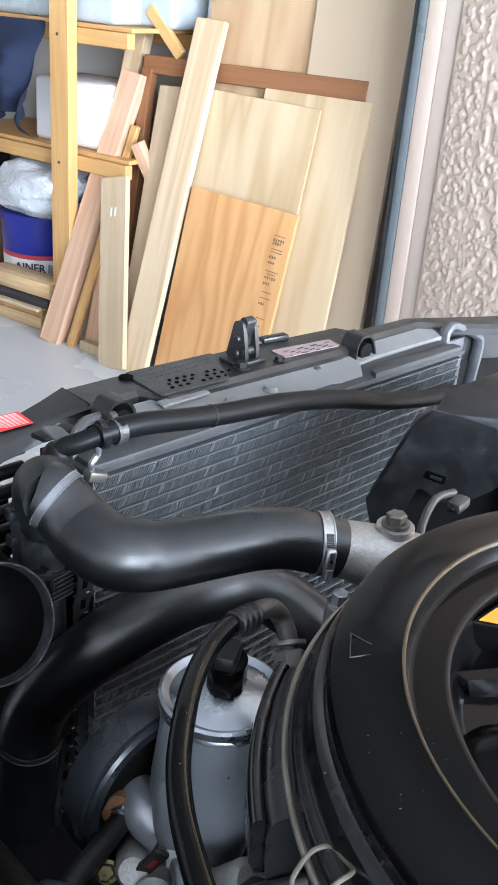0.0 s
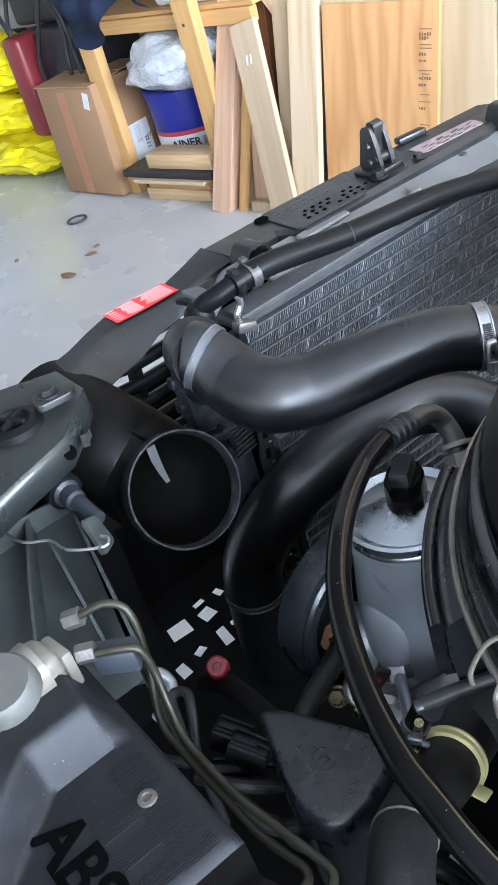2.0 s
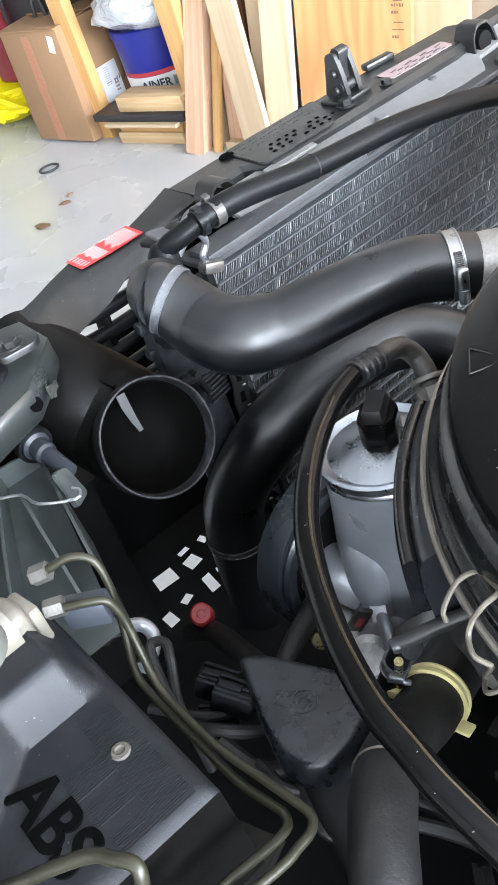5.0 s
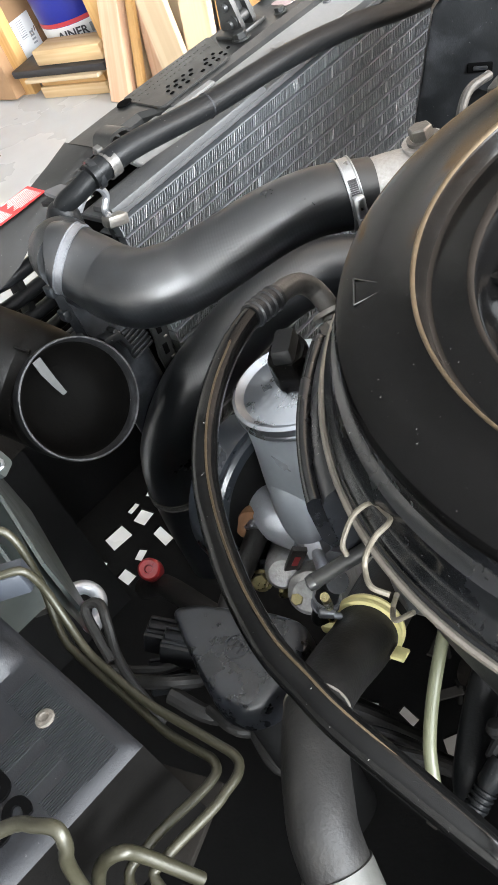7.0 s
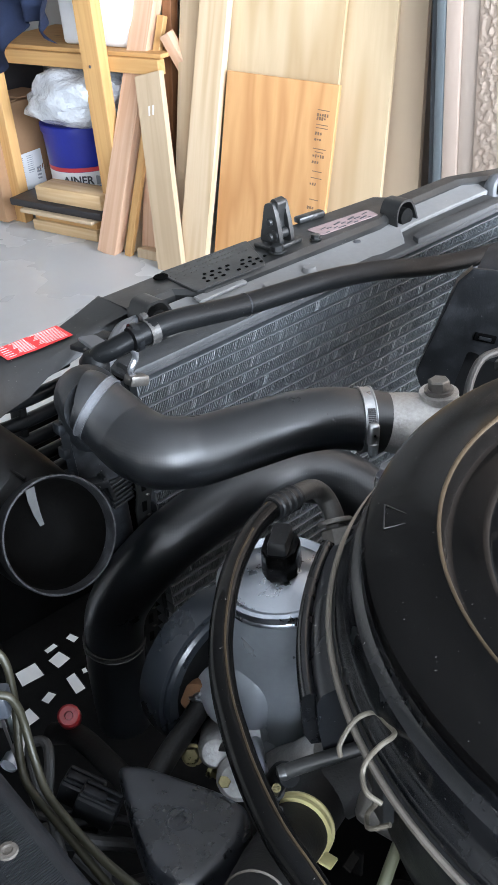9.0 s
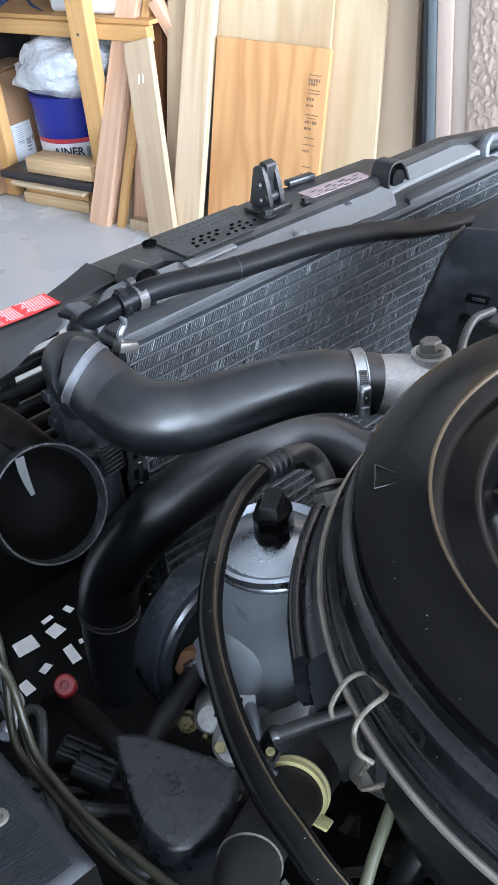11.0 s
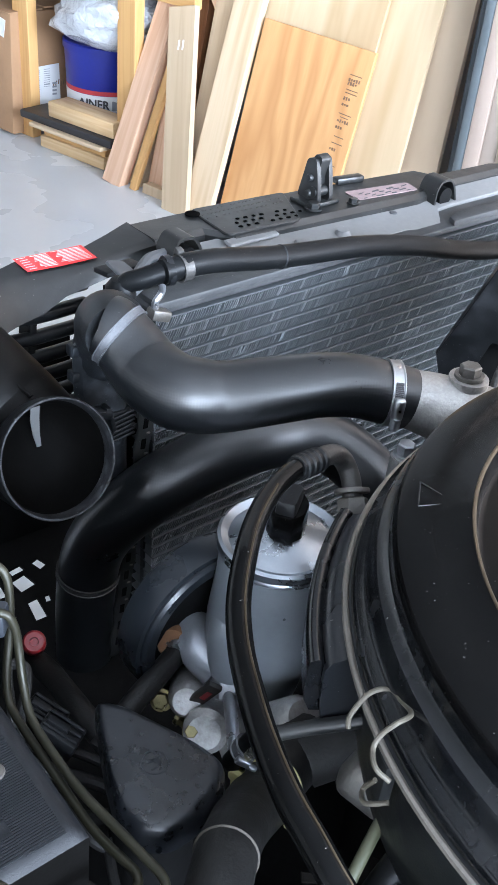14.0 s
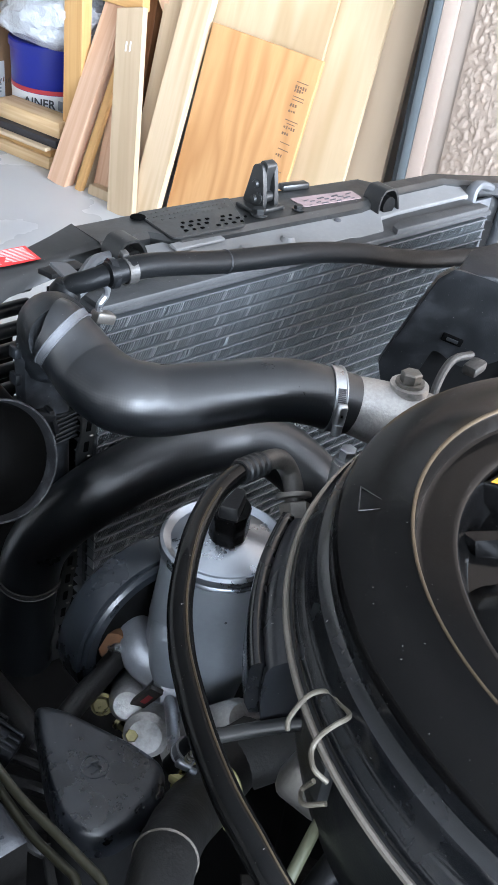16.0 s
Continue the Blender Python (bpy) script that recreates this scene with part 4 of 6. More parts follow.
def mount(x, y, z, s=1.0):
    """A rubber-lined bracket that holds the radiator's top."""
    arch = [(-0.017 * s, 0), (-0.017 * s, 0.020 * s), (-0.010 * s, 0.031 * s), (0.006 * s, 0.031 * s), (0.013 * s, 0.022 * s), (0.019 * s, 0.004 * s), (0.017 * s, 0.003 * s), (0.011 * s, 0.020 * s), (0.005 * s, 0.0285 * s), (-0.009 * s, 0.0285 * s), (-0.0148 * s, 0.019 * s), (-0.0148 * s, 0)]
    ob = thing("radiator_mount", "black radiator mounting bracket on the crossmember", "bracket", "radiator mounts", at=(x, y, z))
    part("strap", prism(rounded(arch, 0.005 * s, 5), -0.012 * s, 0.012 * s, pose(x, y, z, 90, 0, 0)), M_BLACK_METAL, ob)
    part("rubber", lathe([(0, -0.012 * s), (0.0095 * s, -0.012 * s), (0.0095 * s, 0.010), (0, 0.010)], pose(x, y, z + 0.012 * s, 90), 18), M_DEEP, ob)
    return ob


mount_1 = mount(0.398, 0.536, 0.915, 0.85)
mount_2 = mount(0.683, 0.536, 0.912, 0.84)

baffle = prism([(0.395, 0.497), (0.575, 0.497), (0.590, 0.503), (0.610, 0.503), (0.630, 0.496), (0.650, 0.500), (0.668, 0.520), (0.69, 0.522), (0.80, 0.522), (0.81, 0.545), (0.755, 0.552), (0.70, 0.556), (0.655, 0.548), (0.40, 0.556)], -0.004, 0.0, Matrix(), 0.001, 1)
for v in baffle.verts:
    v.co.z += 0.9125 + (v.co.y - 0.497) * 0.14
bf = own("radiator_baffle", baffle, M_DUSTY, "dusty pale grey baffle between radiator and crossmember", "baffle")


for x in (0.505, 0.55):
    part("boss", lathe([(0, 0.004), (0.005, 0.004), (0.007, 0)], pose(x, 0.520, 0.9155), 14), M_DUSTY, bf)
for x, y in ((0.445, 0.505), (0.492, 0.508), (0.62, 0.53)):
    part("plug", lathe([(0, 0.0015), (0.003, 0.001), (0.0035, 0)], pose(x, y, 0.9127 + (y - 0.497) * 0.14), 12), M_INK, bf)

# ---- radiator ----
RAD_L, RAD_R, RAD_Y, RAD_TOP, ROWS_N, PITCH = 0.346, 0.790, 0.490, 0.911, 38, 0.0103
radiator = thing("radiator", "aluminium radiator core with bent silvery fins", "radiator")
tube_mesh = finish(box((RAD_R - RAD_L, 0.032, 0.0012), Matrix(), 0.0004, 1), "tube", M_TUBE)
for k in range(ROWS_N):
    ob = new("tube", tube_mesh)
    ob.location = ((RAD_L + RAD_R) / 2, RAD_Y + 0.0142, RAD_TOP - 0.006 - PITCH * k)
    ob.parent = radiator
fins = bmesh.new()
for k in range(ROWS_N - 1):
    z1 = RAD_TOP - 0.006 - PITCH * k - 0.001
    z0 = z1 - PITCH + 0.0021
    x = RAD_L - 0.004
    rng = random.Random(k)
    bend, crushed = 0.0, 0
    while x < RAD_R - 0.004:
        bend = 0.5 * bend + rng.uniform(-0.00012, 0.00012)
        if crushed == 0 and rng.random() < 0.009:
            crushed = rng.randint(1, 4)
        w, lean = rng.uniform(0.0009, 0.0011), 0.0042 + rng.uniform(-0.0002, 0.0002)
        if crushed:
            crushed -= 1
            w, lean = rng.uniform(0.0012, 0.0020), lean + rng.uniform(-0.0016, 0.0016)
        ya = RAD_Y + rng.uniform(0.0, 0.0008)
        zm = z0 + (z1 - z0) * rng.uniform(0.4, 0.6)
        lo, hi, mid = max(RAD_L, x), max(RAD_L, x + lean), max(RAD_L, x + lean / 2 + bend)
        q = [fins.verts.new(p) for p in ((hi, ya, z1), (mid, ya - 0.0004, zm), (lo, ya, z0), (hi + w, ya + 0.0003, z1), (mid + w, ya, zm), (lo + w, ya + 0.0003, z0), (hi, ya + 0.009, z1), (mid, ya + 0.009, zm), (lo, ya + 0.009, z0))]
        for f in ((0, 1, 4, 3), (1, 2, 5, 4), (1, 0, 6, 7), (2, 1, 7, 8)):
            fins.faces.new([q[i] for i in f])
        x += 0.0023 + rng.uniform(-0.0001, 0.0001)
me = bpy.data.meshes.new("fin_pack")
fins.to_mesh(me)
fins.free()
me.materials.append(M_FIN)
ob = new("fin_pack", me)
ob.parent = radiator
tagged(ob, kind="stuff")
# dark sheet stands for the shade deep between the fins
part("backing", box((RAD_R - RAD_L, 0.004, PITCH * ROWS_N), pose((RAD_L + RAD_R) / 2, RAD_Y + 0.014, RAD_TOP - 0.006 - PITCH * ROWS_N / 2)), M_COREBACK, radiator)
part("top_rail", box((RAD_R - RAD_L + 0.01, 0.034, 0.005), pose((RAD_L + RAD_R) / 2, RAD_Y + 0.016, RAD_TOP - 0.0005), 0.001, 1), M_SEALRAIL, radiator)
part("top_rail_left", prism([(0.346, 0.489), (0.50, 0.489), (0.47, 0.500), (0.40, 0.512), (0.346, 0.512)], 0.9125, 0.9175, Matrix(), 0.002), M_SEALRAIL, radiator, "dark grey top seal rail")
part("top_rail_right", prism([(0.655, 0.490), (0.79, 0.490), (0.79, 0.502), (0.68, 0.507), (0.66, 0.500)], 0.9125, 0.9175, Matrix(), 0.002), M_SEALRAIL, radiator, "dark grey top seal rail")
TANK = [(0.3080, 0.5460), (0.3510, 0.5420), (0.3570, 0.560), (0.366, 0.600), (0.341, 0.600)]
tank = part("side_tank", loft([[INTO @ Vector((0.330 + (x - 0.330) * k + 0.010 * (0.9 - z), 0.560 + (y - 0.560) * k, z)) for x, y in rounded(TANK, 0.007, 4)] for z, k in ((0.62, 1.0), (0.806, 1.0), (0.810, 0.95), (0.846, 0.93), (0.860, 0.86), (0.866, 0.70))]), M_TANK, radiator, "black plastic radiator tank with white stains", angle=50)
part("tank_head", tube([INTO @ Vector(p) for p in ((0.3105, 0.4885, 0.9025), (0.3145, 0.501, 0.9015), (0.3185, 0.514, 0.8975), (0.325, 0.527, 0.888), (0.333, 0.540, 0.872), (0.339, 0.555, 0.85))], lambda u: 0.0205 + 0.0018 * u, 28, 8), M_TANK, tank, "stained black plastic outlet neck")
part("flange", loft([[INTO @ Vector(p) for p in ((x, 0.548, z), (x + 0.005, 0.543, z), (x + 0.008, 0.549, z), (x + 0.004, 0.556, z))] for x, z in ((0.3120, 0.872), (0.3085, 0.866), (0.3075, 0.85), (0.309, 0.80), (0.312, 0.74))]), M_TANK, tank, angle=40)
for k in range(3):
    part("flange_clip", box((0.006, 0.010, 0.009), INTO @ pose(0.3085, 0.549, 0.862 - 0.022 * k, 0, 4, 0), 0.0015), M_TANK, tank)
part("side_clip", box((0.016, 0.012, 0.008), INTO @ pose(0.3265, 0.5405, 0.806, 0, 12, 0), 0.002), M_TANK, tank)
part("clip_web", box((0.004, 0.010, 0.024), INTO @ pose(0.3335, 0.5400, 0.800, 0, -14, 0), 0.001), M_PLASTIC, tank)
block = part("ribbed_block", box((0.0200, 0.016, 0.026), INTO @ pose(0.3465, 0.5490, 0.788, 0, 4, 0), 0.0015), M_PLASTIC, tank)
for k in range(6):
    part("block_fin", box((0.0200, 0.004, 0.0020), INTO @ pose(0.3465, 0.5405, 0.7775 + 0.0042 * k, 0, -8, 0), 0.0005, 1), M_PLASTIC, block)
SS = pose(0.3205, 0.480, 0.745, 0, 6.8, 0)
strip = part("side_strip", prism([(sx * (0.0062 + 0.0009 * math.sin(k * 1.57)), sx * (-0.135 + 0.27 * k / 36)) for sx, ks in ((1, range(37)), (-1, range(37))) for k in ks], -0.0012, 0.0012, SS @ pose(0, 0, 0, 90)), M_BLACK_METAL, radiator, "perforated black steel side strip")
for k in range(15):
    # no opening here: black pad for the dark of the hole
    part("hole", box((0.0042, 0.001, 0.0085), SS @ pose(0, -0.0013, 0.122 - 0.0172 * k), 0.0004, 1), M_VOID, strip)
    part("worn_edge", box((0.0030, 0.0014, 0.0016), SS @ pose(0.003, -0.0014, 0.1135 - 0.0172 * k), 0.0004, 1), M_STEEL_DULL, strip)
fr = part("end_frame", tube([(0.803, 0.520, 0.880), (0.804, 0.522, 0.912), (0.808, 0.523, 0.9205), (0.822, 0.524, 0.9225), (0.866, 0.526, 0.905), (0.880, 0.527, 0.893), (0.879, 0.528, 0.863), (0.875, 0.53, 0.82)], 0.0068, 10, 6, True, 0.7), M_GREYFRAME, radiator, "grey plastic end frame")
part("frame_web", prism([(0.792, 0.534), (0.862, 0.534), (0.862, 0.538), (0.792, 0.538)], 0.84, 0.90), M_GREYFRAME, fr)
part("end_tank", box((0.045, 0.05, 0.36), pose(0.832, 0.560, 0.69), 0.01), M_PLASTIC, fr)

# ---- vent line along the radiator ----
line = thing("vent_hose", "thin black rubber hose running above the radiator", "hose")
VENT = [(0.330, 0.462, 0.9555), (0.363, 0.460, 0.956), (0.427, 0.460, 0.9455), (0.506, 0.460, 0.9365), (0.570, 0.460, 0.924), (0.620, 0.460, 0.910), (0.680, 0.458, 0.898), (0.78, 0.452, 0.886), (0.90, 0.44, 0.87)]
part("tube", tube(VENT, 0.0080, 16), M_RUBBER, line)
part("joint_ring", lathe([(0.0081, -0.0008), (0.0085, 0), (0.0081, 0.0008)], axis_frame((0.427, 0.460, 0.9455), (0.075, 0, -0.0102)), 24), M_PLASTIC_GREY, line)
part("elbow", tube([(0.334, 0.464, 0.9545), (0.322, 0.470, 0.950), (0.313, 0.477, 0.945), (0.3095, 0.481, 0.934)], 0.0070, 14), M_RUBBER, line, "black plastic elbow")
part("elbow_ball", lathe([(0, 0.010), (0.006, 0.0085), (0.0095, 0.004), (0.0102, -0.002), (0.0095, -0.012), (0, -0.016)], pose(0.3105, 0.480, 0.9395), 24), M_RUBBER, line)
part("hose_clamp", lathe([(0.0080, -0.0035), (0.0090, -0.0035), (0.0086, 0), (0.0090, 0.0035), (0.0080, 0.0035)], axis_frame((0.345, 0.461, 0.9555), (1, -0.02, 0.01)), 28), M_LEADEN, line, "narrow steel hose clamp")
part("clamp_lug", box((0.005, 0.005, 0.006), pose(0.345, 0.466, 0.964, 20, 0, 0), 0.001), M_LEADEN, line)
part("ferrule_ring", lathe([(0.0078, -0.002), (0.0098, -0.002), (0.0098, 0.002), (0.0078, 0.002)], axis_frame((0.335, 0.4635, 0.9548), (1, -0.2, 0.05)), 20), M_PLASTIC, line)
spring = part("spring_clip", tube([(0.322, 0.482, 0.934), (0.330, 0.478, 0.942), (0.339, 0.478, 0.941), (0.343, 0.480, 0.932), (0.338, 0.481, 0.924), (0.340, 0.483, 0.917)], 0.0024, 8), M_ZINC, line, "bright spring clip")
part("clip_tab", box((0.016, 0.010, 0.008), pose(0.342, 0.482, 0.914, 0, 20, 0), 0.002), M_STEEL_DULL, spring)
part("bracket", prism(rounded([(-0.009, -0.011), (0.008, -0.012), (0.010, 0.008), (-0.004, 0.013)], 0.003), -0.001, 0.001, pose(0.330, 0.508, 0.938, 18, 8, 20), 0.0006, 1), M_GREYFRAME, line, "small bent bracket")
part("bracket", tube([(0.345, 0.515, 0.927), (0.366, 0.530, 0.930), (0.388, 0.538, 0.928), (0.400, 0.546, 0.932)], 0.004, 8), M_GREYFRAME, line, "grey stay")
part("bracket", box((0.036, 0.014, 0.004), pose(0.345, 0.535, 0.926, 0, 6, 12), 0.001), M_PLASTIC_GREY, line)

# ---- upper and lower coolant hoses ----
upper = thing("upper_radiator_hose", "thick black rubber coolant hose with a soft sheen", "hose")
UPPER = [(0.3072, 0.4955, 0.9065), (0.309, 0.492, 0.905), (0.3140, 0.479, 0.895), (0.3165, 0.464, 0.887), (0.3175, 0.447, 0.8855), (0.3215, 0.4330, 0.8850), (0.333, 0.4233, 0.8838), (0.3460, 0.4153, 0.8838), (0.369, 0.3997, 0.8890), (0.394, 0.383, 0.8945), (0.4135, 0.370, 0.895), (0.4300, 0.3595, 0.8910), (0.4450, 0.3495, 0.8860)]


def hose_radius(u):
    """The hose swells in its bend and narrows towards the engine."""
    a, b = min(1, u / 0.30), min(1, max(0, u - 0.40) / 0.45)
    return 0.0218 + 0.0030 * a * a * (3 - 2 * a) - 0.0040 * b * b * (3 - 2 * b)


part("tube", tube(UPPER, hose_radius, 48, 14), M_HOSE, upper)
hose_clamp(upper, (0.3105, 0.4885, 0.9025), (0.40, -0.80, -0.50), 0.0228, (0.3, 0.5, -1), 0.0062, 0.7, M_CLAMP_OLD)
hose_clamp(upper, (0.4345, 0.3567, 0.8900), (0.84, -0.54, -0.10), 0.0212, (-0.42, -0.80, 0.10), 0.0085, 0.9)
ink = bmesh.new()
for k in range(16):
    box((0.0035, 0.0018, 0.0004), pose(0.3215 + 0.0032 * k, 0.4385 - 0.0020 * k, 0.9066 - 0.0001 * k + 0.00012 * (k - 8) * (k - 8) * 0.1, 0, 0, -32), 0, 1, ink)
part("moulded_text", ink, M_PLASTIC_GREY, upper, "faint moulded marks", smooth=False)

lower = thing("lower_radiator_hose", "black rubber lower coolant hose in shade", "hose")
LOWER = [(0.290, 0.505, 0.60), (0.291, 0.500, 0.68), (0.296, 0.488, 0.735), (0.320, 0.462, 0.783), (0.358, 0.450, 0.803), (0.398, 0.440, 0.813), (0.436, 0.430, 0.811), (0.462, 0.410, 0.800), (0.475, 0.380, 0.780), (0.478, 0.36, 0.75)]
part("tube", tube(LOWER, 0.0235, 24, 8), M_HOSE, lower)
hose_clamp(lower, (0.291, 0.4965, 0.698), (0.02, -0.15, 1), 0.0236, (0.9, -0.4, 0), 0.006, 0.8, M_LEADEN)

for ob in (carrier, bf, radiator, line, lower, mount_1, mount_2):
    ob.matrix_basis = FRONT @ ob.matrix_basis

# ---- thermostat housing ----
thermo = thing("thermostat_housing", "stained cast aluminium thermostat housing with two bolts", "engine part")
part("neck", tube([(0.440, 0.353, 0.8875), (0.458, 0.338, 0.883), (0.480, 0.312, 0.876), (0.505, 0.280, 0.865)], lambda u: 0.0186 + 0.0095 * u, 32), M_ALU_DIRTY, thermo)
part("flange", prism(rounded([(-0.035, -0.03), (0.04, -0.03), (0.04, 0.03), (-0.035, 0.03)], 0.012), -0.006, 0.006, axis_frame((0.485, 0.300, 0.860), (0.35, -0.45, 0.6)), 0.002), M_ALU_DIRTY, thermo)
part("boss", lathe([(0, 0.0), (0.013, 0.0), (0.015, -0.03), (0, -0.03)], pose(0.474, 0.326, 0.906), 20), M_ALU_DIRTY, thermo)
bolt(thermo, "bolt", (0.474, 0.326, 0.906), (0, 0.05, 1), 0.0072, 0.009, M_STEEL_DULL)
part("boss", lathe([(0, 0.0), (0.009, 0.0), (0.010, -0.03), (0, -0.03)], pose(0.420, 0.322, 0.866), 18), M_ALU_DIRTY, thermo)
bolt(thermo, "bolt", (0.420, 0.322, 0.866), (0, 0, 1), 0.0058, 0.010, M_ZINC)
part("side_block", box((0.03, 0.03, 0.05), pose(0.455, 0.305, 0.862), 0.008), M_ALU_DIRTY, thermo)

lever = thing("throttle_lever", "dark curved metal lever behind the thermostat", "engine part")
part("arm", tube([(0.497, 0.318, 0.872), (0.507, 0.327, 0.892), (0.530, 0.335, 0.903), (0.553, 0.335, 0.902)], 0.003, 10), M_LEADEN, lever)
part("block", box((0.020, 0.012, 0.009), pose(0.562, 0.335, 0.889, 0, 0, 10), 0.003), M_LEADEN, lever)


# ---- fan shroud ----
shroud = thing("fan_shroud", "black plastic box-shaped fan shroud with a notch", "shroud")
SHR = Matrix(((0.6712, 0, -0.7413, 0.591), (-0.7413, 0, -0.6712, 0.427), (0, 1, 0, 0), (0, 0, 0, 1)))   # x along the slanting face, y up
side_outline = [(0.002, 0.780), (-0.006, 0.815), (-0.012, 0.834), (-0.011, 0.841), (0.003, 0.876), (0.019, 0.917), (0.030, 0.927), (0.055, 0.924), (0.080, 0.918), (0.116, 0.908), (0.116, 0.876), (0.103, 0.872), (0.088, 0.858), (0.074, 0.849), (0.058, 0.843), (0.046, 0.846), (0.036, 0.853), (0.029, 0.855), (0.018, 0.820), (0.010, 0.780)]
part("face", prism(rounded(side_outline, 0.003, 2), -0.003, 0.0, SHR), M_PLASTIC, shroud)
part("top", prism([(0.6115, 0.4045), (0.669, 0.341), (0.80, 0.345), (0.80, 0.430), (0.66, 0.428)], 0.905, 0.926, Matrix(), 0.004), M_PLASTIC_GREY, shroud)
part("back_edge", loft([[SHR @ Vector((s, z, 0)), SHR @ Vector((s, z, -0.008)), SHR @ Vector((s, z - 0.003, -0.008)), SHR @ Vector((s, z - 0.003, 0))] for s, z in ((-0.012, 0.836), (-0.004, 0.858), (0.003, 0.876), (0.019, 0.917), (0.030, 0.927))]), M_PLASTIC, shroud)
# near-black sheet put in for the darkness behind the notch
part("dark_backing", prism([(0.012, 0.770), (0.120, 0.770), (0.120, 0.900), (0.020, 0.900)], -0.026, -0.022, SHR), M_DEEP, shroud)
# black bar paints the dark inside the slot
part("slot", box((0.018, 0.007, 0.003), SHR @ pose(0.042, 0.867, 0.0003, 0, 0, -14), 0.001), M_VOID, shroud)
part("slot_bar", box((0.010, 0.003, 0.003), SHR @ pose(0.042, 0.867, 0.0012, 0, 0, -14), 0.0005), M_PLASTIC, shroud)
part("side", prism([(0.669, 0.343), (0.672, 0.341), (0.80, 0.344), (0.80, 0.347)], 0.83, 0.906), M_PLASTIC, shroud)
# ---- air inlet trunk ----
snork = thing("air_inlet_trunk", "black plastic air inlet trunk with a scuffed round mouth", "duct")
SN = axis_frame((0.268, 0.5005, 0.8103), (0.0, -0.91, 0.41)) @ Matrix.Scale(0.965, 4)
STRIP = ((-0.004, 0.0400, -0.008, 0.0036), (-0.001, 0.028, -0.022, 0.0036), (0.003, 0.014, -0.036, 0.0028), (0.006, 0.002, -0.044, 0.0018))
part("mouth", lathe([(0.0445, -0.014), (0.0442, -0.004), (0.0455, -0.002), (0.0458, 0.002), (0.0452, 0.0035), (0.0440, 0.0035), (0.0430, 0.001), (0.0422, -0.008)], SN, 64), M_RIM, snork, "scuffed plastic rim")
# shallow bore; the darkness of a deep duct is in its colour
part("bore", lathe([(0.0424, -0.007), (0.0405, -0.020), (0.0365, -0.030), (0.032, -0.038), (0.025, -0.044), (0.014, -0.048), (0.006, -0.0495), (0.0, -0.050)], SN, 48), M_OILSHADE, snork, "inside of the duct, blackened for its shade")
back = SN @ Vector((0, 0, -0.010))
part("trunk", sweep(bmesh.new(), spline([tuple(back), tuple(SN @ Vector((0, 0, -0.025))), (0.268, 0.540, 0.800), (0.262, 0.565, 0.810), (0.247, 0.590, 0.830), (0.235, 0.64, 0.845)], 6), lambda u: 0.0425 + 0.004 * u, 32, False), M_TRUNK, snork)
part("seam", tube([(0.266, 0.532, 0.8455), (0.258, 0.555, 0.8535), (0.249, 0.580, 0.866)], 0.0014, 8), M_TRUNK, snork)
# pale strip paints the light that shows inside the mouth
part("light_strip", loft([[SN @ Vector((x - w, y, d)), SN @ Vector((x + w, y, d)), SN @ Vector((x + w, y, d - 0.001)), SN @ Vector((x - w, y, d - 0.001))] for x, y, d, w in STRIP]), M_DUSTY, snork, "pale strip painted for light inside the mouth")


grille = thing("front_grille", "black slatted grille behind the headlamp carrier", "grille")
for k in range(7):
    part("slat", tube([(0.262, 0.642, 0.862 - 0.019 * k), (0.290, 0.640 + 0.004 * (k % 2), 0.866 - 0.020 * k), (0.322, 0.640, 0.862 - 0.019 * k), (0.375, 0.648, 0.858 - 0.019 * k)], 0.0062, 12), M_PLASTIC, grille)
part("upright", box((0.030, 0.02, 0.14), pose(0.258, 0.640, 0.79), 0.002), M_DEEP, grille)
part("upright", box((0.007, 0.02, 0.14), pose(0.318, 0.648, 0.79, 0, 6, 0), 0.002), M_DEEP, grille)

# ---- wing and headlamp ----
wing = thing("wing_panel", "grey-green painted inner wing edge with rubber stop", "car panel")
WING = ((0.02, 0.470, 0.600, 0.872), (0.10, 0.484, 0.612, 0.884), (0.165, 0.500, 0.618, 0.891), (0.205, 0.510, 0.616, 0.894), (0.222, 0.526, 0.604, 0.896), (0.245, 0.556, 0.600, 0.893))
part("top", loft([[(x, y0, z - 0.004), (x, y0, z), (x, y1, z), (x, y1, z - 0.004)] for x, y0, y1, z in WING]), M_PAINT, wing)
part("drop", loft([[(x, y, z - 0.001), (x - 0.001, y - 0.004, z - 0.006), (x, y - 0.003, z - 0.016), (x, y + 0.004, z - 0.027), (x, y + 0.008, z - 0.026), (x, y + 0.003, z - 0.014)] for x, y, y1, z in WING]), M_PAINT, wing, angle=70)
part("tab", prism([(-0.010, -0.003), (0.000, -0.006), (0.004, -0.002), (0.010, -0.001), (0.013, 0.006), (0.004, 0.005), (-0.006, 0.008)], -0.0004, 0.0004, pose(0.219, 0.511, 0.882, 75, 10, 40) @ Matrix.Scale(0.75, 4)), M_PAINT, wing, "bare bent metal tab")
# flat black disc for the dark of the hole
part("hole", lathe([(0, 0.0006), (0.0050, 0.0006), (0.0050, 0), (0, 0)], axis_frame((0.2035, 0.5062, 0.8835), (0.25, -0.9, 0.30)), 18), M_VOID, wing)
stop = part("rubber_stop", lathe([(0, 0.004), (0.006, 0.004), (0.012, 0.005), (0.0135, 0.007), (0.0175, 0.007), (0.021, 0.005), (0.022, 0), (0, 0)], pose(0.189, 0.556, 0.8925), 32), M_RUBBER, wing, "round black rubber stop")
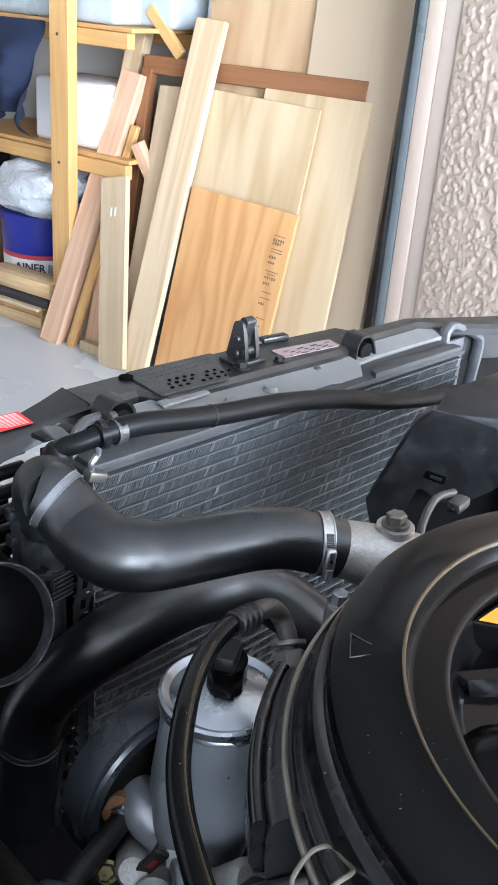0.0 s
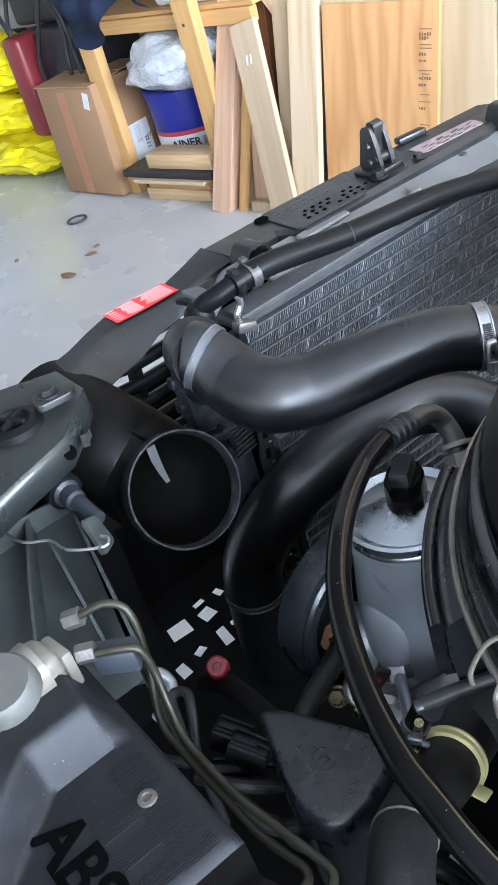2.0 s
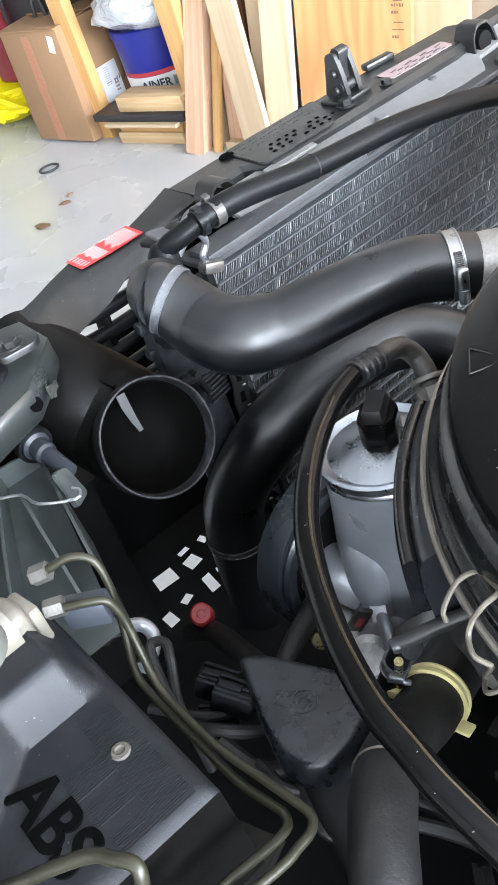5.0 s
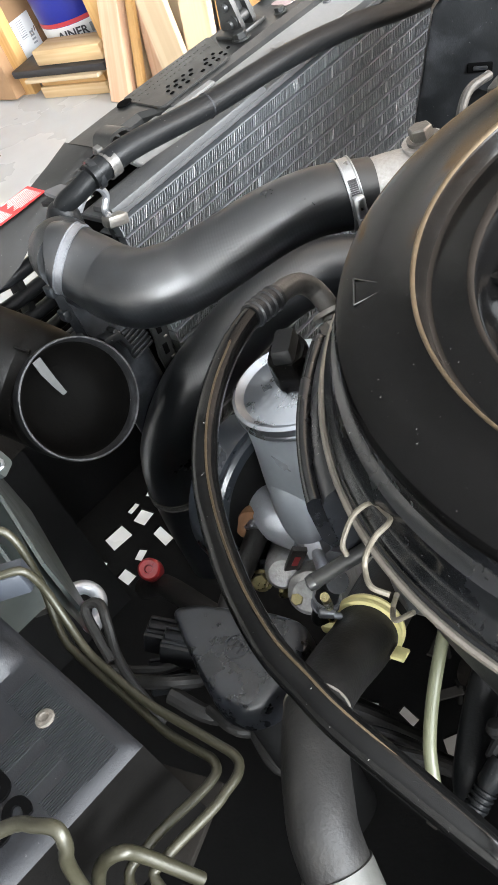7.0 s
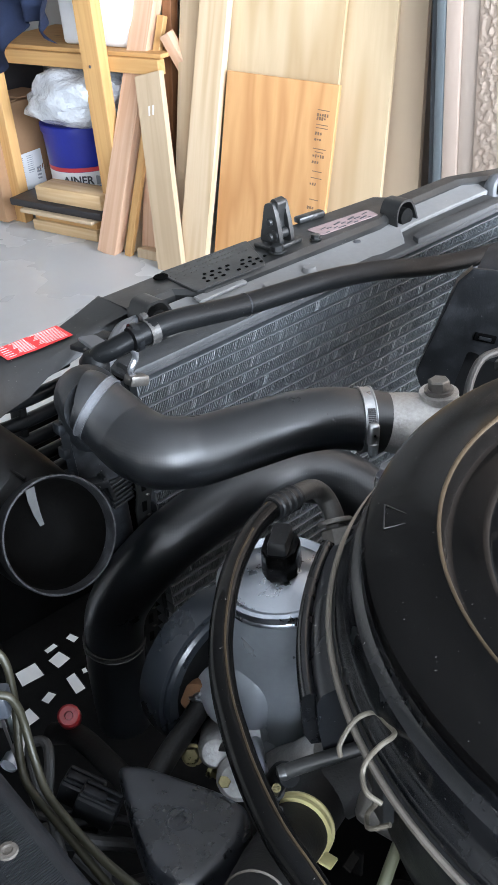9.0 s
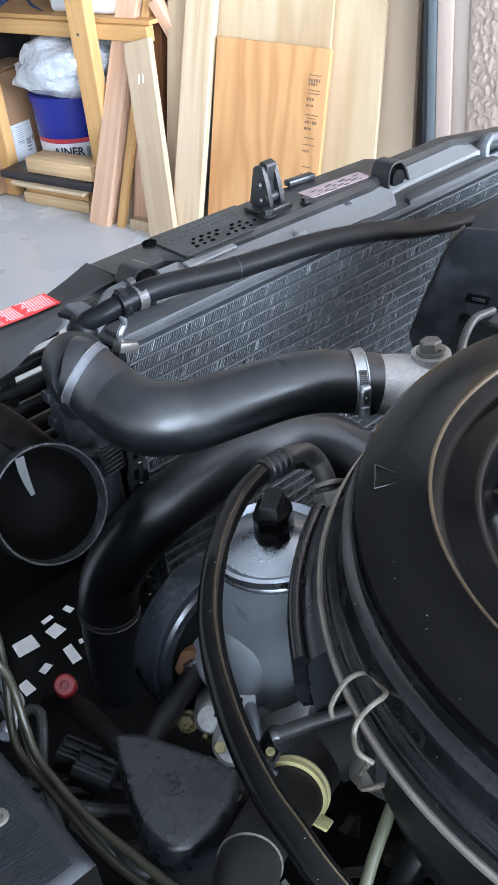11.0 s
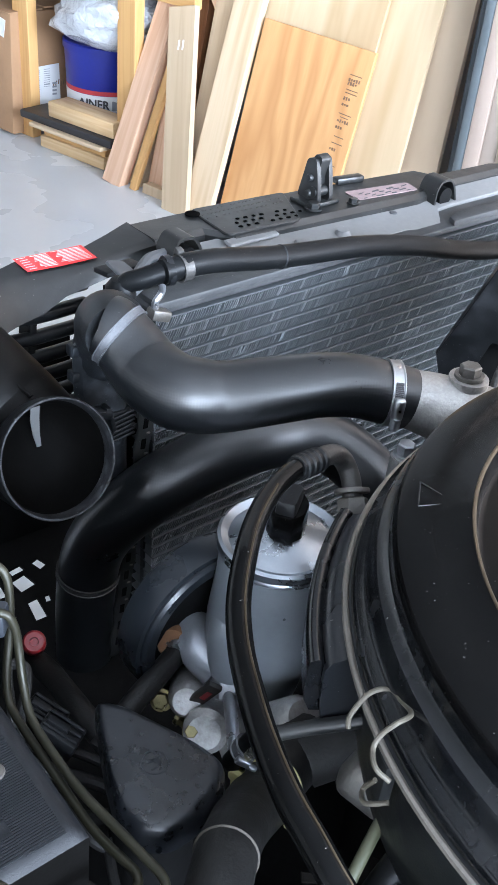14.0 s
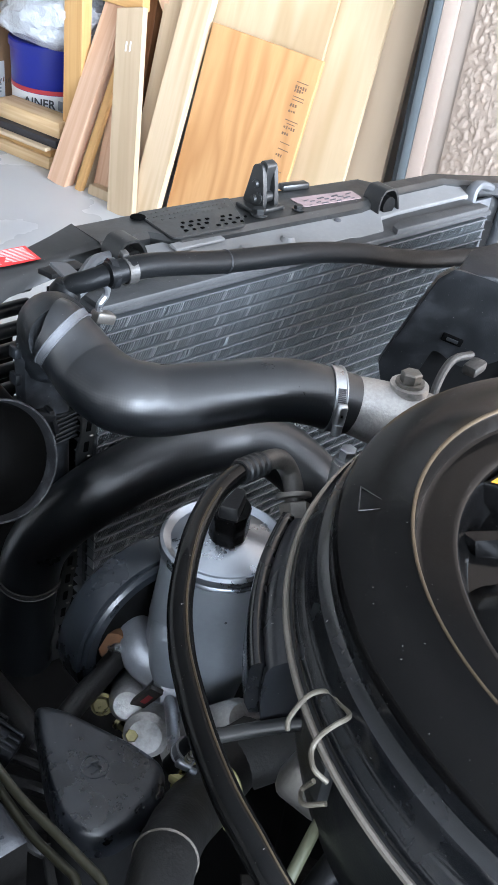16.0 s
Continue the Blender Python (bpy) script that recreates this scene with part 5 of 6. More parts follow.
for a in (0, 90):
    part("rib", box((0.024, 0.004, 0.006), pose(0.189, 0.556, 0.898, 0, 0, 30 + a), 0.001), M_RUBBER, stop)

tongue = part("tongue", prism(rounded([(0.204, 0.540), (0.232, 0.536), (0.240, 0.552), (0.210, 0.562)], 0.007), 0.901, 0.906, Matrix(), 0.001), M_BLACK_METAL, wing)
bolt(tongue, "bolt", (0.2185, 0.549, 0.906), (0, 0, 1), 0.006, 0.005, M_BLACK_METAL)
part("inner_skin", box((0.34, 0.004, 0.12), pose(0.07, 0.560, 0.82, -8, 0, 8)), M_GRIME, wing)

lamp = thing("headlamp_housing", "grey-green plastic back of a headlamp with ribs", "headlamp")
bm = bmesh.new()
grid = []
for j in range(19):
    row = []
    for i in range(23):
        u, v = i / 22, j / 18
        y = 0.375 + 0.175 * v
        edge = 0.152 + 0.27 * (y - 0.375)
        x = edge - 0.16 * (1 - u)
        bowl = (1 - ((u - 0.45) / 0.55) ** 2) * math.sin(math.pi * min(1, v * 1.1))
        row.append(bm.verts.new((x, y, 0.806 + 0.012 * v - 0.028 * max(0, bowl))))
    grid.append(row)
for j in range(18):
    for i in range(22):
        bm.faces.new((grid[j][i], grid[j][i + 1], grid[j + 1][i + 1], grid[j + 1][i]))
side = [grid[j][22] for j in range(19)]
low = [bm.verts.new(v.co + Vector((0.004, 0, -0.09))) for v in side]
for k in range(18):
    bm.faces.new((side[k], side[k + 1], low[k + 1], low[k]))
shell = part("shell", bm, M_LAMPBODY, lamp, angle=50)


def lamp_rib(p, q, h0, h1, base=0.775, thick=0.0028):
    """An upright web between two plan points."""
    n = Vector((q[1] - p[1], p[0] - q[0], 0)).normalized() * thick / 2
    a, c = Vector((*p, 0)), Vector((*q, 0))
    secs = []
    for k in range(7):
        u = k / 6
        o = a.lerp(c, u)
        top = h0 + (h1 - h0) * u + 0.004 * math.sin(math.pi * u)
        secs.append([o - n + Vector((0, 0, base)), o - n * 0.8 + Vector((0, 0, top)), o + n * 0.8 + Vector((0, 0, top)), o + n + Vector((0, 0, base))])
    part("rib", loft(secs), M_LAMPBODY, shell, angle=50)


lamp_rib((0.168, 0.548), (0.118, 0.452), 0.832, 0.808)
lamp_rib((0.166, 0.508), (0.150, 0.415), 0.834, 0.812)
lamp_rib((0.192, 0.520), (0.160, 0.385), 0.832, 0.822)
lamp_rib((0.130, 0.545), (0.085, 0.462), 0.835, 0.808)
lamp_rib((0.095, 0.548), (0.195, 0.545), 0.830, 0.832)
part("lever", prism(rounded([(-0.014, -0.020), (0.010, -0.022), (0.013, 0.012), (-0.004, 0.020)], 0.006), -0.003, 0.003, pose(0.192, 0.486, 0.832, 70, 0, 40) @ Matrix.Scale(0.7, 4), 0.001), M_LAMPBODY, lamp)
part("wire_clip", tube([(0.1466, 0.5458, 0.834), (0.1519, 0.5163, 0.836), (0.1654, 0.5016, 0.836), (0.168, 0.4793, 0.838), (0.1859, 0.4602, 0.838), (0.1923, 0.4657, 0.838), (0.190, 0.472, 0.838)], 0.0011, 8, 3), M_ZINC, lamp, "bright bent wire clip")
plug = part("connector", lathe([(0, 0.042), (0.0055, 0.042), (0.0062, 0.016), (0.0080, 0.014), (0.0080, 0.004), (0.0105, 0.002), (0.0105, -0.010), (0, -0.010)], axis_frame((0.197, 0.535, 0.840), (0.05, -0.85, -0.10)), 18), M_CONN, lamp, "grey plug on the lamp")
part("socket_ring", lathe([(0.0110, -0.004), (0.0135, -0.004), (0.0135, 0.002), (0.0110, 0.002)], axis_frame((0.197, 0.537, 0.840), (0.05, -0.85, -0.10)), 20), M_PLASTIC, plug)

# ---- brake modulator cover ----
modu = thing("abs_modulator", "dark grey plastic modulator cover with raised letters", "car part")
bm = bmesh.new()
NX, NY = 90, 72
grid = []
for j in range(NY + 1):
    row = []
    for i in range(NX + 1):
        x, y = -0.06 + 0.179 * i / NX, 0.200 + 0.144 * j / NY
        back_step = (y - 0.2765) / 0.012
        side_step = ((0.072 - x) - 1.18 * (0.2761 - y)) / 0.014 if y > 0.235 else -1
        up = min(1, max(0, min(back_step, 1) if x > 0.072 else min(1, max(back_step, side_step))))
        up *= min(1, max(0, (0.114 - x) / 0.010)) if y > 0.27 else 1
        edge = min(0.119 - x, y - 0.200, 0.344 - y)
        row.append(bm.verts.new((x, y, 0.8825 + 0.021 * up - 0.0045 * max(0, 1 - edge / 0.008) ** 2)))
    grid.append(row)
for j in range(NY):
    for i in range(NX):
        bm.faces.new((grid[j][i], grid[j][i + 1], grid[j + 1][i + 1], grid[j + 1][i]))
rim = [grid[0][i] for i in range(NX + 1)] + [grid[j][NX] for j in range(1, NY + 1)] + [grid[NY][i] for i in range(NX - 1, -1, -1)] + [grid[j][0] for j in range(NY - 1, 0, -1)]
low = [bm.verts.new((v.co.x * 1.0 + (0.004 if v.co.x > 0.11 else 0), v.co.y + (0.010 if v.co.y < 0.21 else 0), 0.800)) for v in rim]
for k in range(len(rim)):
    j = (k + 1) % len(rim)
    bm.faces.new((rim[k], rim[j], low[j], low[k]))
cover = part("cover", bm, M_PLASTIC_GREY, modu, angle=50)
cover.data.materials.append(M_OILSHADE)   # near-black lower flanks: grime plus shade put into the colour
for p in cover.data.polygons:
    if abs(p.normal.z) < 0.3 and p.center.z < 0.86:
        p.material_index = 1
hatch = bmesh.new()
for (x0, x1, y0, y1) in ((0.095, 0.1115, 0.204, 0.266), (0.076, 0.095, 0.2375, 0.250), (0.076, 0.095, 0.2215, 0.2315), (0.078, 0.095, 0.205, 0.2155)):
    k = 0
    while y0 + 0.0012 * k < y1:
        box((x1 - x0, 0.0008, 0.0004), pose((x0 + x1) / 2, y0 + 0.0012 * k, 0.8828), 0, 1, hatch)
        k += 1
part("grip_ribs", hatch, M_HATCH, cover, "fields of fine parallel ribs", smooth=False)
part("letters", lettering("ABS", 0.030, pose(0.0640, 0.238, 0.8830, 0, 0, -90), 0.0006), M_VOID, cover, "black block letters", smooth=False)
part("screw", lathe([(0, 0.0006), (0.0018, 0.0008), (0.0024, 0.0014), (0.0040, 0.0012), (0.0045, 0.0), (0, 0)], pose(0.1010, 0.2425, 0.8828), 18), M_CORRODED, cover, "corroded pale screw head")

cyl = thing("brake_fluid_reservoir", "cream plastic hydraulic reservoir with a mottled cap", "reservoir")
part("body", box((0.056, 0.026, 0.028), pose(0.080, 0.3225, 0.900, 0, 0, 8), 0.008, 3), M_CREAM, cyl)
part("flange", box((0.006, 0.020, 0.022), pose(0.109, 0.324, 0.899, 0, 0, 8), 0.002), M_CREAM, cyl)
part("waist", lathe([(0, 0.02), (0.014, 0.02), (0.0125, 0.004), (0.0125, -0.004), (0.014, -0.02), (0, -0.02)], axis_frame((0.078, 0.318, 0.908), (1, 0.14, 0)), 20), M_CREAM, cyl)
part("neck", box((0.050, 0.028, 0.030), pose(0.060, 0.322, 0.912, 0, 0, 25), 0.008, 3), M_CREAM, cyl)
part("cap", lathe([(0, 0.010), (0.014, 0.010), (0.016, 0.007), (0.0165, 0.0), (0, 0)], axis_frame((0.078, 0.296, 0.927), (-0.1, -0.2, 1)), 24), M_CAPGREY, cyl)


pipes = thing("brake_pipes", "olive steel brake pipes with tight bends", "pipe")
P1 = [(0.122, 0.318, 0.897), (0.1315, 0.3111, 0.897), (0.1385, 0.3065, 0.895), (0.1410, 0.3040, 0.888), (0.1410, 0.3014, 0.877), (0.1385, 0.2940, 0.862), (0.1356, 0.2815, 0.852), (0.1350, 0.2600, 0.850), (0.1355, 0.2360, 0.850), (0.1385, 0.2090, 0.852), (0.1405, 0.1918, 0.853), (0.1412, 0.1830, 0.854), (0.1399, 0.1779, 0.854), (0.1354, 0.1742, 0.855), (0.1280, 0.1725, 0.8565), (0.1201, 0.1709, 0.858), (0.0959, 0.1700, 0.862), (0.088, 0.165, 0.860), (0.09, 0.12, 0.85)]
P2 = [(0.124, 0.339, 0.904), (0.1298, 0.3358, 0.906), (0.1390, 0.3312, 0.908), (0.1455, 0.3261, 0.905), (0.1474, 0.3222, 0.898), (0.1459, 0.3186, 0.885), (0.1428, 0.3153, 0.870), (0.1372, 0.3080, 0.858), (0.1330, 0.2990, 0.850), (0.1320, 0.2880, 0.846), (0.1320, 0.2500, 0.845), (0.1318, 0.2200, 0.846), (0.1345, 0.1986, 0.848), (0.1351, 0.1921, 0.849), (0.1332, 0.1873, 0.849), (0.1288, 0.1851, 0.850), (0.1198, 0.1840, 0.852), (0.0948, 0.1819, 0.858), (0.08, 0.175, 0.855), (0.08, 0.12, 0.84)]
for p in (P1, P2):
    part("pipe", tube(p, 0.0021, 12, 6), M_PIPE, pipes)
part("pipe", tube([(0.03, 0.235, 0.880), (0.0654, 0.2036, 0.900), (0.0740, 0.1900, 0.905), (0.0781, 0.1825, 0.905), (0.0765, 0.1795, 0.899), (0.0720, 0.1800, 0.888), (0.066, 0.18, 0.85)], 0.0028, 12, 6), M_PIPE, pipes)
part("pipe", tube([(0.070, 0.190, 0.850), (0.0783, 0.1833, 0.870), (0.0863, 0.1745, 0.880), (0.0913, 0.1711, 0.873), (0.100, 0.160, 0.85)], 0.0028, 12, 6), M_PIPE, pipes)
for o, d in (((0.124, 0.319, 0.897), (-0.8, 0.5, 0)), ((0.129, 0.337, 0.9045), (-0.8, 0.6, -0.2))):
    m = axis_frame(o, d)
    part("union_nut", prism(hexagon(0.0050), 0, 0.010, m, 0.001, 1), M_STEEL_DULL, pipes, "bright union nut")
part("holder", box((0.022, 0.012, 0.014), pose(0.1325, 0.3185, 0.886, 0, 0, -40), 0.002), M_CONN, pipes, "blue-grey plastic pipe holder")

# ---- air conditioning lines and other fittings at the left ----
red = thing("service_port", "dark red service cap on a black pipe", "cap")
part("cap", lathe([(0, 0.011), (0.003, 0.011), (0.0035, 0.013), (0.0075, 0.013), (0.0092, 0.011), (0.0095, -0.006), (0, -0.006)], axis_frame((0.242, 0.503, 0.637), (-0.25, -0.55, 0.8)), 24), M_REDCAP, red)
part("neck", lathe([(0, -0.006), (0.0085, -0.006), (0.0085, -0.016), (0.006, -0.018), (0.006, -0.03), (0, -0.03)], axis_frame((0.242, 0.503, 0.637), (-0.25, -0.55, 0.8)), 20), M_PLASTIC, red)
part("pipe", tube([(0.236, 0.530, 0.600), (0.241, 0.503, 0.618), (0.2423, 0.478, 0.625), (0.242, 0.450, 0.628), (0.2428, 0.420, 0.628), (0.246, 0.38, 0.62)], 0.0095, 14), M_RUBBER_OLD, red)
silver = thing("aluminium_pipe", "bright aluminium pipe elbow with a union nut", "pipe")
part("elbow", tube([(0.168, 0.461, 0.716), (0.183, 0.466, 0.704), (0.1945, 0.4645, 0.697), (0.1965, 0.456, 0.690), (0.188, 0.446, 0.688), (0.176, 0.4377, 0.690)], 0.0052, 14), M_ALU, silver)
part("union_nut", prism(hexagon(0.0085), 0, 0.015, axis_frame((0.170, 0.4615, 0.7145), (-0.8, 0.0, 0.5)), 0.001, 1), M_STEEL_DULL, silver)
part("collar", lathe([(0.0062, -0.004), (0.0062, 0.004), (0, 0.004)], axis_frame((0.178, 0.439, 0.690), (0.8, 0.5, 0)), 16), M_ALU, silver)
for k, (o, t) in enumerate((((0.197, 0.400, 0.684), 35), ((0.196, 0.376, 0.692), 35), ((0.180, 0.385, 0.672), 60))):
    plug = thing("wiring_plug", "black electrical plug on a harness", "plug", "wiring plugs")
    part("body", box((0.020, 0.028, 0.018), pose(*o, 20, 10, t), 0.002), M_PLASTIC, plug)
    for q in range(3):
        part("rib", box((0.0025, 0.026, 0.003), pose(*o, 20, 10, t) @ pose(-0.006 + 0.006 * q, 0, 0.0095), 0.0006, 1), M_PLASTIC_GREY, plug)
    part("latch", box((0.006, 0.016, 0.005), pose(o[0], o[1], o[2] + 0.011, 20, 10, t), 0.001), M_PLASTIC_GREY, plug)
for k in range(5):
    y = 0.36 - 0.030 * k
    own("wire_loom", tube([(0.150 + 0.008 * k, y + 0.05, 0.70), (0.175, y + 0.02, 0.69 + 0.012 * (k % 2)), (0.205, y + 0.01, 0.675), (0.235, y - 0.02, 0.65), (0.26, y - 0.05, 0.60)], 0.0035 + 0.0012 * (k % 3), 10), M_RUBBER_OLD, "black wiring loom strand low in the bay", "wiring", "wiring looms")
own("hose_loop", tube([(0.1484, 0.3332, 0.780), (0.1570, 0.3560, 0.797), (0.1631, 0.3566, 0.800), (0.1655, 0.3501, 0.800), (0.1605, 0.3411, 0.795), (0.1514, 0.3339, 0.77), (0.148, 0.325, 0.72)], 0.0030, 10), M_RUBBER_OLD, "thin black hose loop beside the plugs", "hose")

# ---- triangular cover (vacuum unit) ----
vac = thing("vacuum_unit_cover", "black plastic rounded triangular cover with round emblem", "cover")
VO = [(0.1880, 0.3165), (0.1975, 0.3070), (0.2060, 0.2890), (0.2190, 0.2600), (0.2235, 0.2420), (0.2130, 0.2290), (0.1950, 0.2245), (0.1770, 0.2240), (0.1650, 0.2330), (0.1615, 0.2490), (0.1690, 0.2720), (0.1790, 0.2960)]
part("lid", loft([[(0.190 + (x - 0.190) * s, 0.262 + (y - 0.262) * s, z) for x, y in rounded(VO, 0.006)] for z, s in ((0.779, 1.0), (0.7855, 0.998), (0.7905, 0.985), (0.7935, 0.962), (0.7957, 0.928), (0.7971, 0.88), (0.798, 0.78))]), M_VAC, vac, angle=60)
part("emblem_ring", lathe([(0.0066, 0), (0.0066, 0.0005), (0.0074, 0.0005), (0.0074, 0)], pose(0.1915, 0.2612, 0.798), 28), M_COLLAR, vac)
em = bmesh.new()
for dx, dy, w, h, a in ((0, 0.002, 0.007, 0.0012, 0), (0.001, -0.0005, 0.0012, 0.006, 30), (-0.001, -0.003, 0.006, 0.0012, 10)):
    box((w, h, 0.0006), pose(0.1915 + 0.8 * dx, 0.2612 + 0.8 * dy, 0.7982, 0, 0, a), 0, 1, em)
part("emblem_bars", em, M_COLLAR, vac, smooth=False)
part("body", prism(rounded([(0.192 + (x - 0.190) * 0.7, 0.268 + (y - 0.262) * 0.7) for x, y in VO], 0.006), 0.60, 0.7815), M_DEEP, vac)


# ---- power steering pump ----
pump = thing("power_steering_pump", "silver power steering pump with round reservoir", "pump")
PX, PY = 0.332, 0.334
cap = part("reservoir_lid", lathe([(0, 0.006), (0.012, 0.0055), (0.022, 0.002), (0.032, -0.001), (0.0330, -0.0015), (0.0345, -0.0008), (0.0378, 0.0014), (0.0398, 0.0), (0.0402, -0.0034), (0.0390, -0.0046), (0.0388, -0.0058), (0.0394, -0.0070), (0.0396, -0.0082), (0.0388, -0.0094), (0.0372, -0.0098)], pose(PX, PY, 0.8315), 56), M_PRESSED, pump, "shiny pressed metal lid")
KN = pose(0.3345, 0.3335, 0.8345, 0, 0, 35)
part("filler_knob", loft([[KN @ Vector((x * s, y * s, z)) for x, y in rounded([(-0.0145, -0.006), (-0.007, -0.0115), (0.007, -0.0115), (0.0145, -0.006), (0.0145, 0.006), (0.007, 0.0115), (-0.007, 0.0115), (-0.0145, 0.006)], 0.0015, 2)] for z, s in ((0.0, 0.84), (0.003, 1.0), (0.019, 0.98), (0.021, 0.93))]), M_GLOSS, cap, "black faceted plastic cap")
part("knob_top", loft([[KN @ Vector((x * s, y * s * 0.8, z)) for x, y in rounded([(-0.012, -0.008), (0.012, -0.008), (0.012, 0.008), (-0.012, 0.008)], 0.003, 2)] for z, s in ((0.021, 1.0), (0.027, 0.95), (0.029, 0.85))]), M_PLASTIC, cap)
SECT = ((0.826, 0.332, 0.334, 0.0374), (0.80, 0.3310, 0.3340, 0.0378), (0.78, 0.3295, 0.3345, 0.0385), (0.765, 0.3285, 0.3350, 0.0390), (0.750, 0.3275, 0.3350, 0.0388), (0.740, 0.3265, 0.3350, 0.0375), (0.733, 0.326, 0.335, 0.034), (0.70, 0.324, 0.334, 0.028))
part("reservoir", loft([[(cx + r * math.cos(a), cy + r * math.sin(a), z) for a in (2 * math.pi * k / 48 for k in range(48))] for z, cx, cy, r in SECT]), M_SILVER, pump, angle=60)
part("neck", tube([(0.326, 0.336, 0.770), (0.308, 0.333, 0.764), (0.2975, 0.329, 0.748), (0.2925, 0.326, 0.735)], lambda u: 0.0290 - 0.0180 * u, 36), M_SILVER, pump)
nut = part("hex_nut", prism(hexagon(0.0098), -0.006, 0.006, axis_frame((0.2905, 0.3235, 0.7290), (0.35, 0.45, 0.75)), 0.001, 1), M_ZINC, pump, "large steel hex nut")
part("outlet_pipe", tube([(0.2900, 0.322, 0.728), (0.280, 0.306, 0.732), (0.268, 0.2885, 0.7362), (0.256, 0.272, 0.746), (0.246, 0.258, 0.758)], 0.0042, 14), M_ZINC, nut)
part("arm", tube([(0.312, 0.392, 0.735), (0.297, 0.374, 0.737), (0.291, 0.355, 0.734), (0.296, 0.340, 0.728)], lambda u: 0.0115 + 0.003 * u, 20), M_ALU, pump, "cast aluminium pump arm")
part("body", box((0.060, 0.050, 0.050), pose(0.312, 0.345, 0.700, 0, 0, 40), 0.016, 4), M_ALU, pump, "cast aluminium pump body")
part("lobe", lathe([(0, 0.010), (0.009, 0.010), (0.0115, 0.007), (0.0125, 0.0), (0.013, -0.03), (0, -0.03)], axis_frame((0.272, 0.341, 0.714), (-0.5, -0.6, 0.5)), 24), M_ALU_DIRTY, pump)
part("lobe", lathe([(0, 0.009), (0.011, 0.009), (0.0150, 0.005), (0.016, -0.002), (0.017, -0.04), (0, -0.04)], axis_frame((0.272, 0.318, 0.706), (-0.6, -0.5, 0.5)), 28), M_ALU_DIRTY, pump)
part("lobe", lathe([(0, 0.006), (0.012, 0.006), (0.017, 0.0), (0.020, -0.03), (0.026, -0.06), (0, -0.06)], axis_frame((0.304, 0.268, 0.742), (0.1, -0.5, 0.8)), 28), M_ALU_DIRTY, pump)
part("rusty_hub", lathe([(0, 0.006), (0.010, 0.006), (0.012, 0.002), (0.012, -0.012), (0, -0.012)], axis_frame((0.281, 0.371, 0.735), (-0.6, -0.6, 0.4)), 18), M_RUST, pump, "rusty brown fitting")
part("plate", box((0.010, 0.004, 0.030), pose(0.2755, 0.328, 0.727, 10, 30, -40), 0.001), M_LEADEN, pump)
part("decal", box((0.0038, 0.001, 0.010), pose(0.2750, 0.3254, 0.729, 10, 30, -40)), M_REDCAP, pump, "small red decal", smooth=False)
PF = axis_frame((0.308, 0.366, 0.741), (0, -1, 0)) @ Matrix.Scale(0.92, 4)
pulley = part("pulley", lathe([(0.052, 0.004), (0.060, 0.005), (0.0625, 0.003), (0.0630, 0.000), (0.0630, -0.026), (0.055, -0.028), (0.052, 0.0)], PF, 64), M_BELT, pump, "black belt pulley rim")
part("belt", lathe([(0.0632, 0.0015), (0.0662, 0.001)] + [(0.0668, -0.001), (0.0668, -0.021), (0.0662, -0.023), (0.0632, -0.0235)], PF, 72), M_BELT, pulley, "smooth grey-black drive belt")
part("web", lathe([(0, -0.008), (0.058, -0.008), (0.058, -0.012), (0, -0.012)], PF, 32), M_DEEP, pulley)
for o, d, r, mt in (((0.2603, 0.3526, 0.7074), (-0.5, -0.5, 0.7), 0.0056, M_CHROMATE), ((0.2629, 0.3386, 0.7023), (0.2, -0.9, -0.1), 0.0036, M_CHROMATE), ((0.2645, 0.3246, 0.7017), (-0.4, -0.5, 0.8), 0.0044, M_CHROMATE)):
    bolt(pump, "banjo_fitting", o, d, r, 0.012, mt, "gold chromated fitting")
part("return_hose", tube([(0.289, 0.367, 0.734), (0.2802, 0.3649, 0.7305), (0.260, 0.358, 0.727), (0.2367, 0.351, 0.7219), (0.205, 0.340, 0.71)], 0.0076, 14), M_RUBBER_OLD, pump, "short black return hose")
hose_clamp(pump, (0.2802, 0.3649, 0.7305), (0.8, 0.5, 0.1), 0.0073, (0, 0.6, 1), 0.006, 0.4)

# ---- refrigerant hose arching over the pump ----
arch = thing("refrigerant_hose", "glossy black refrigerant hose arching over the pump", "hose")
ARCH = [(0.318, 0.301, 0.9150), (0.300, 0.2975, 0.919), (0.276, 0.288, 0.921), (0.251, 0.271, 0.924), (0.228, 0.250, 0.928), (0.209, 0.230, 0.928), (0.194, 0.209, 0.928), (0.181, 0.186, 0.931), (0.171, 0.165, 0.933), (0.163, 0.143, 0.934), (0.160, 0.126, 0.932), (0.158, 0.112, 0.929), (0.158, 0.09, 0.92), (0.160, 0.06, 0.90), (0.165, 0.02, 0.86)]
part("tube", tube(ARCH, 0.0055, 18, 8), M_HOSEGLOSS, arch)
# thin tan line paints the amber glint on the hose
line_pts = []
for p, q in zip(ARCH[2:-1], ARCH[3:]):
    side = Vector((0, 0, 1)).cross(Vector(q) - Vector(p)).normalized()
    line_pts.append(tuple(Vector(p) + (Vector((0, 0, 0.88)) + side * 0.42) * 0.0056))
part("glint_line", tube(line_pts, 0.00055, 6, 6), M_BRONZE, arch, "thin tan highlight line painted along the hose")
part("ferrule", tube([(0.300, 0.2975, 0.919), (0.310, 0.2995, 0.9168), (0.321, 0.302, 0.9143)], 0.0066, 18), M_PLASTIC, arch, "black crimped ferrule")
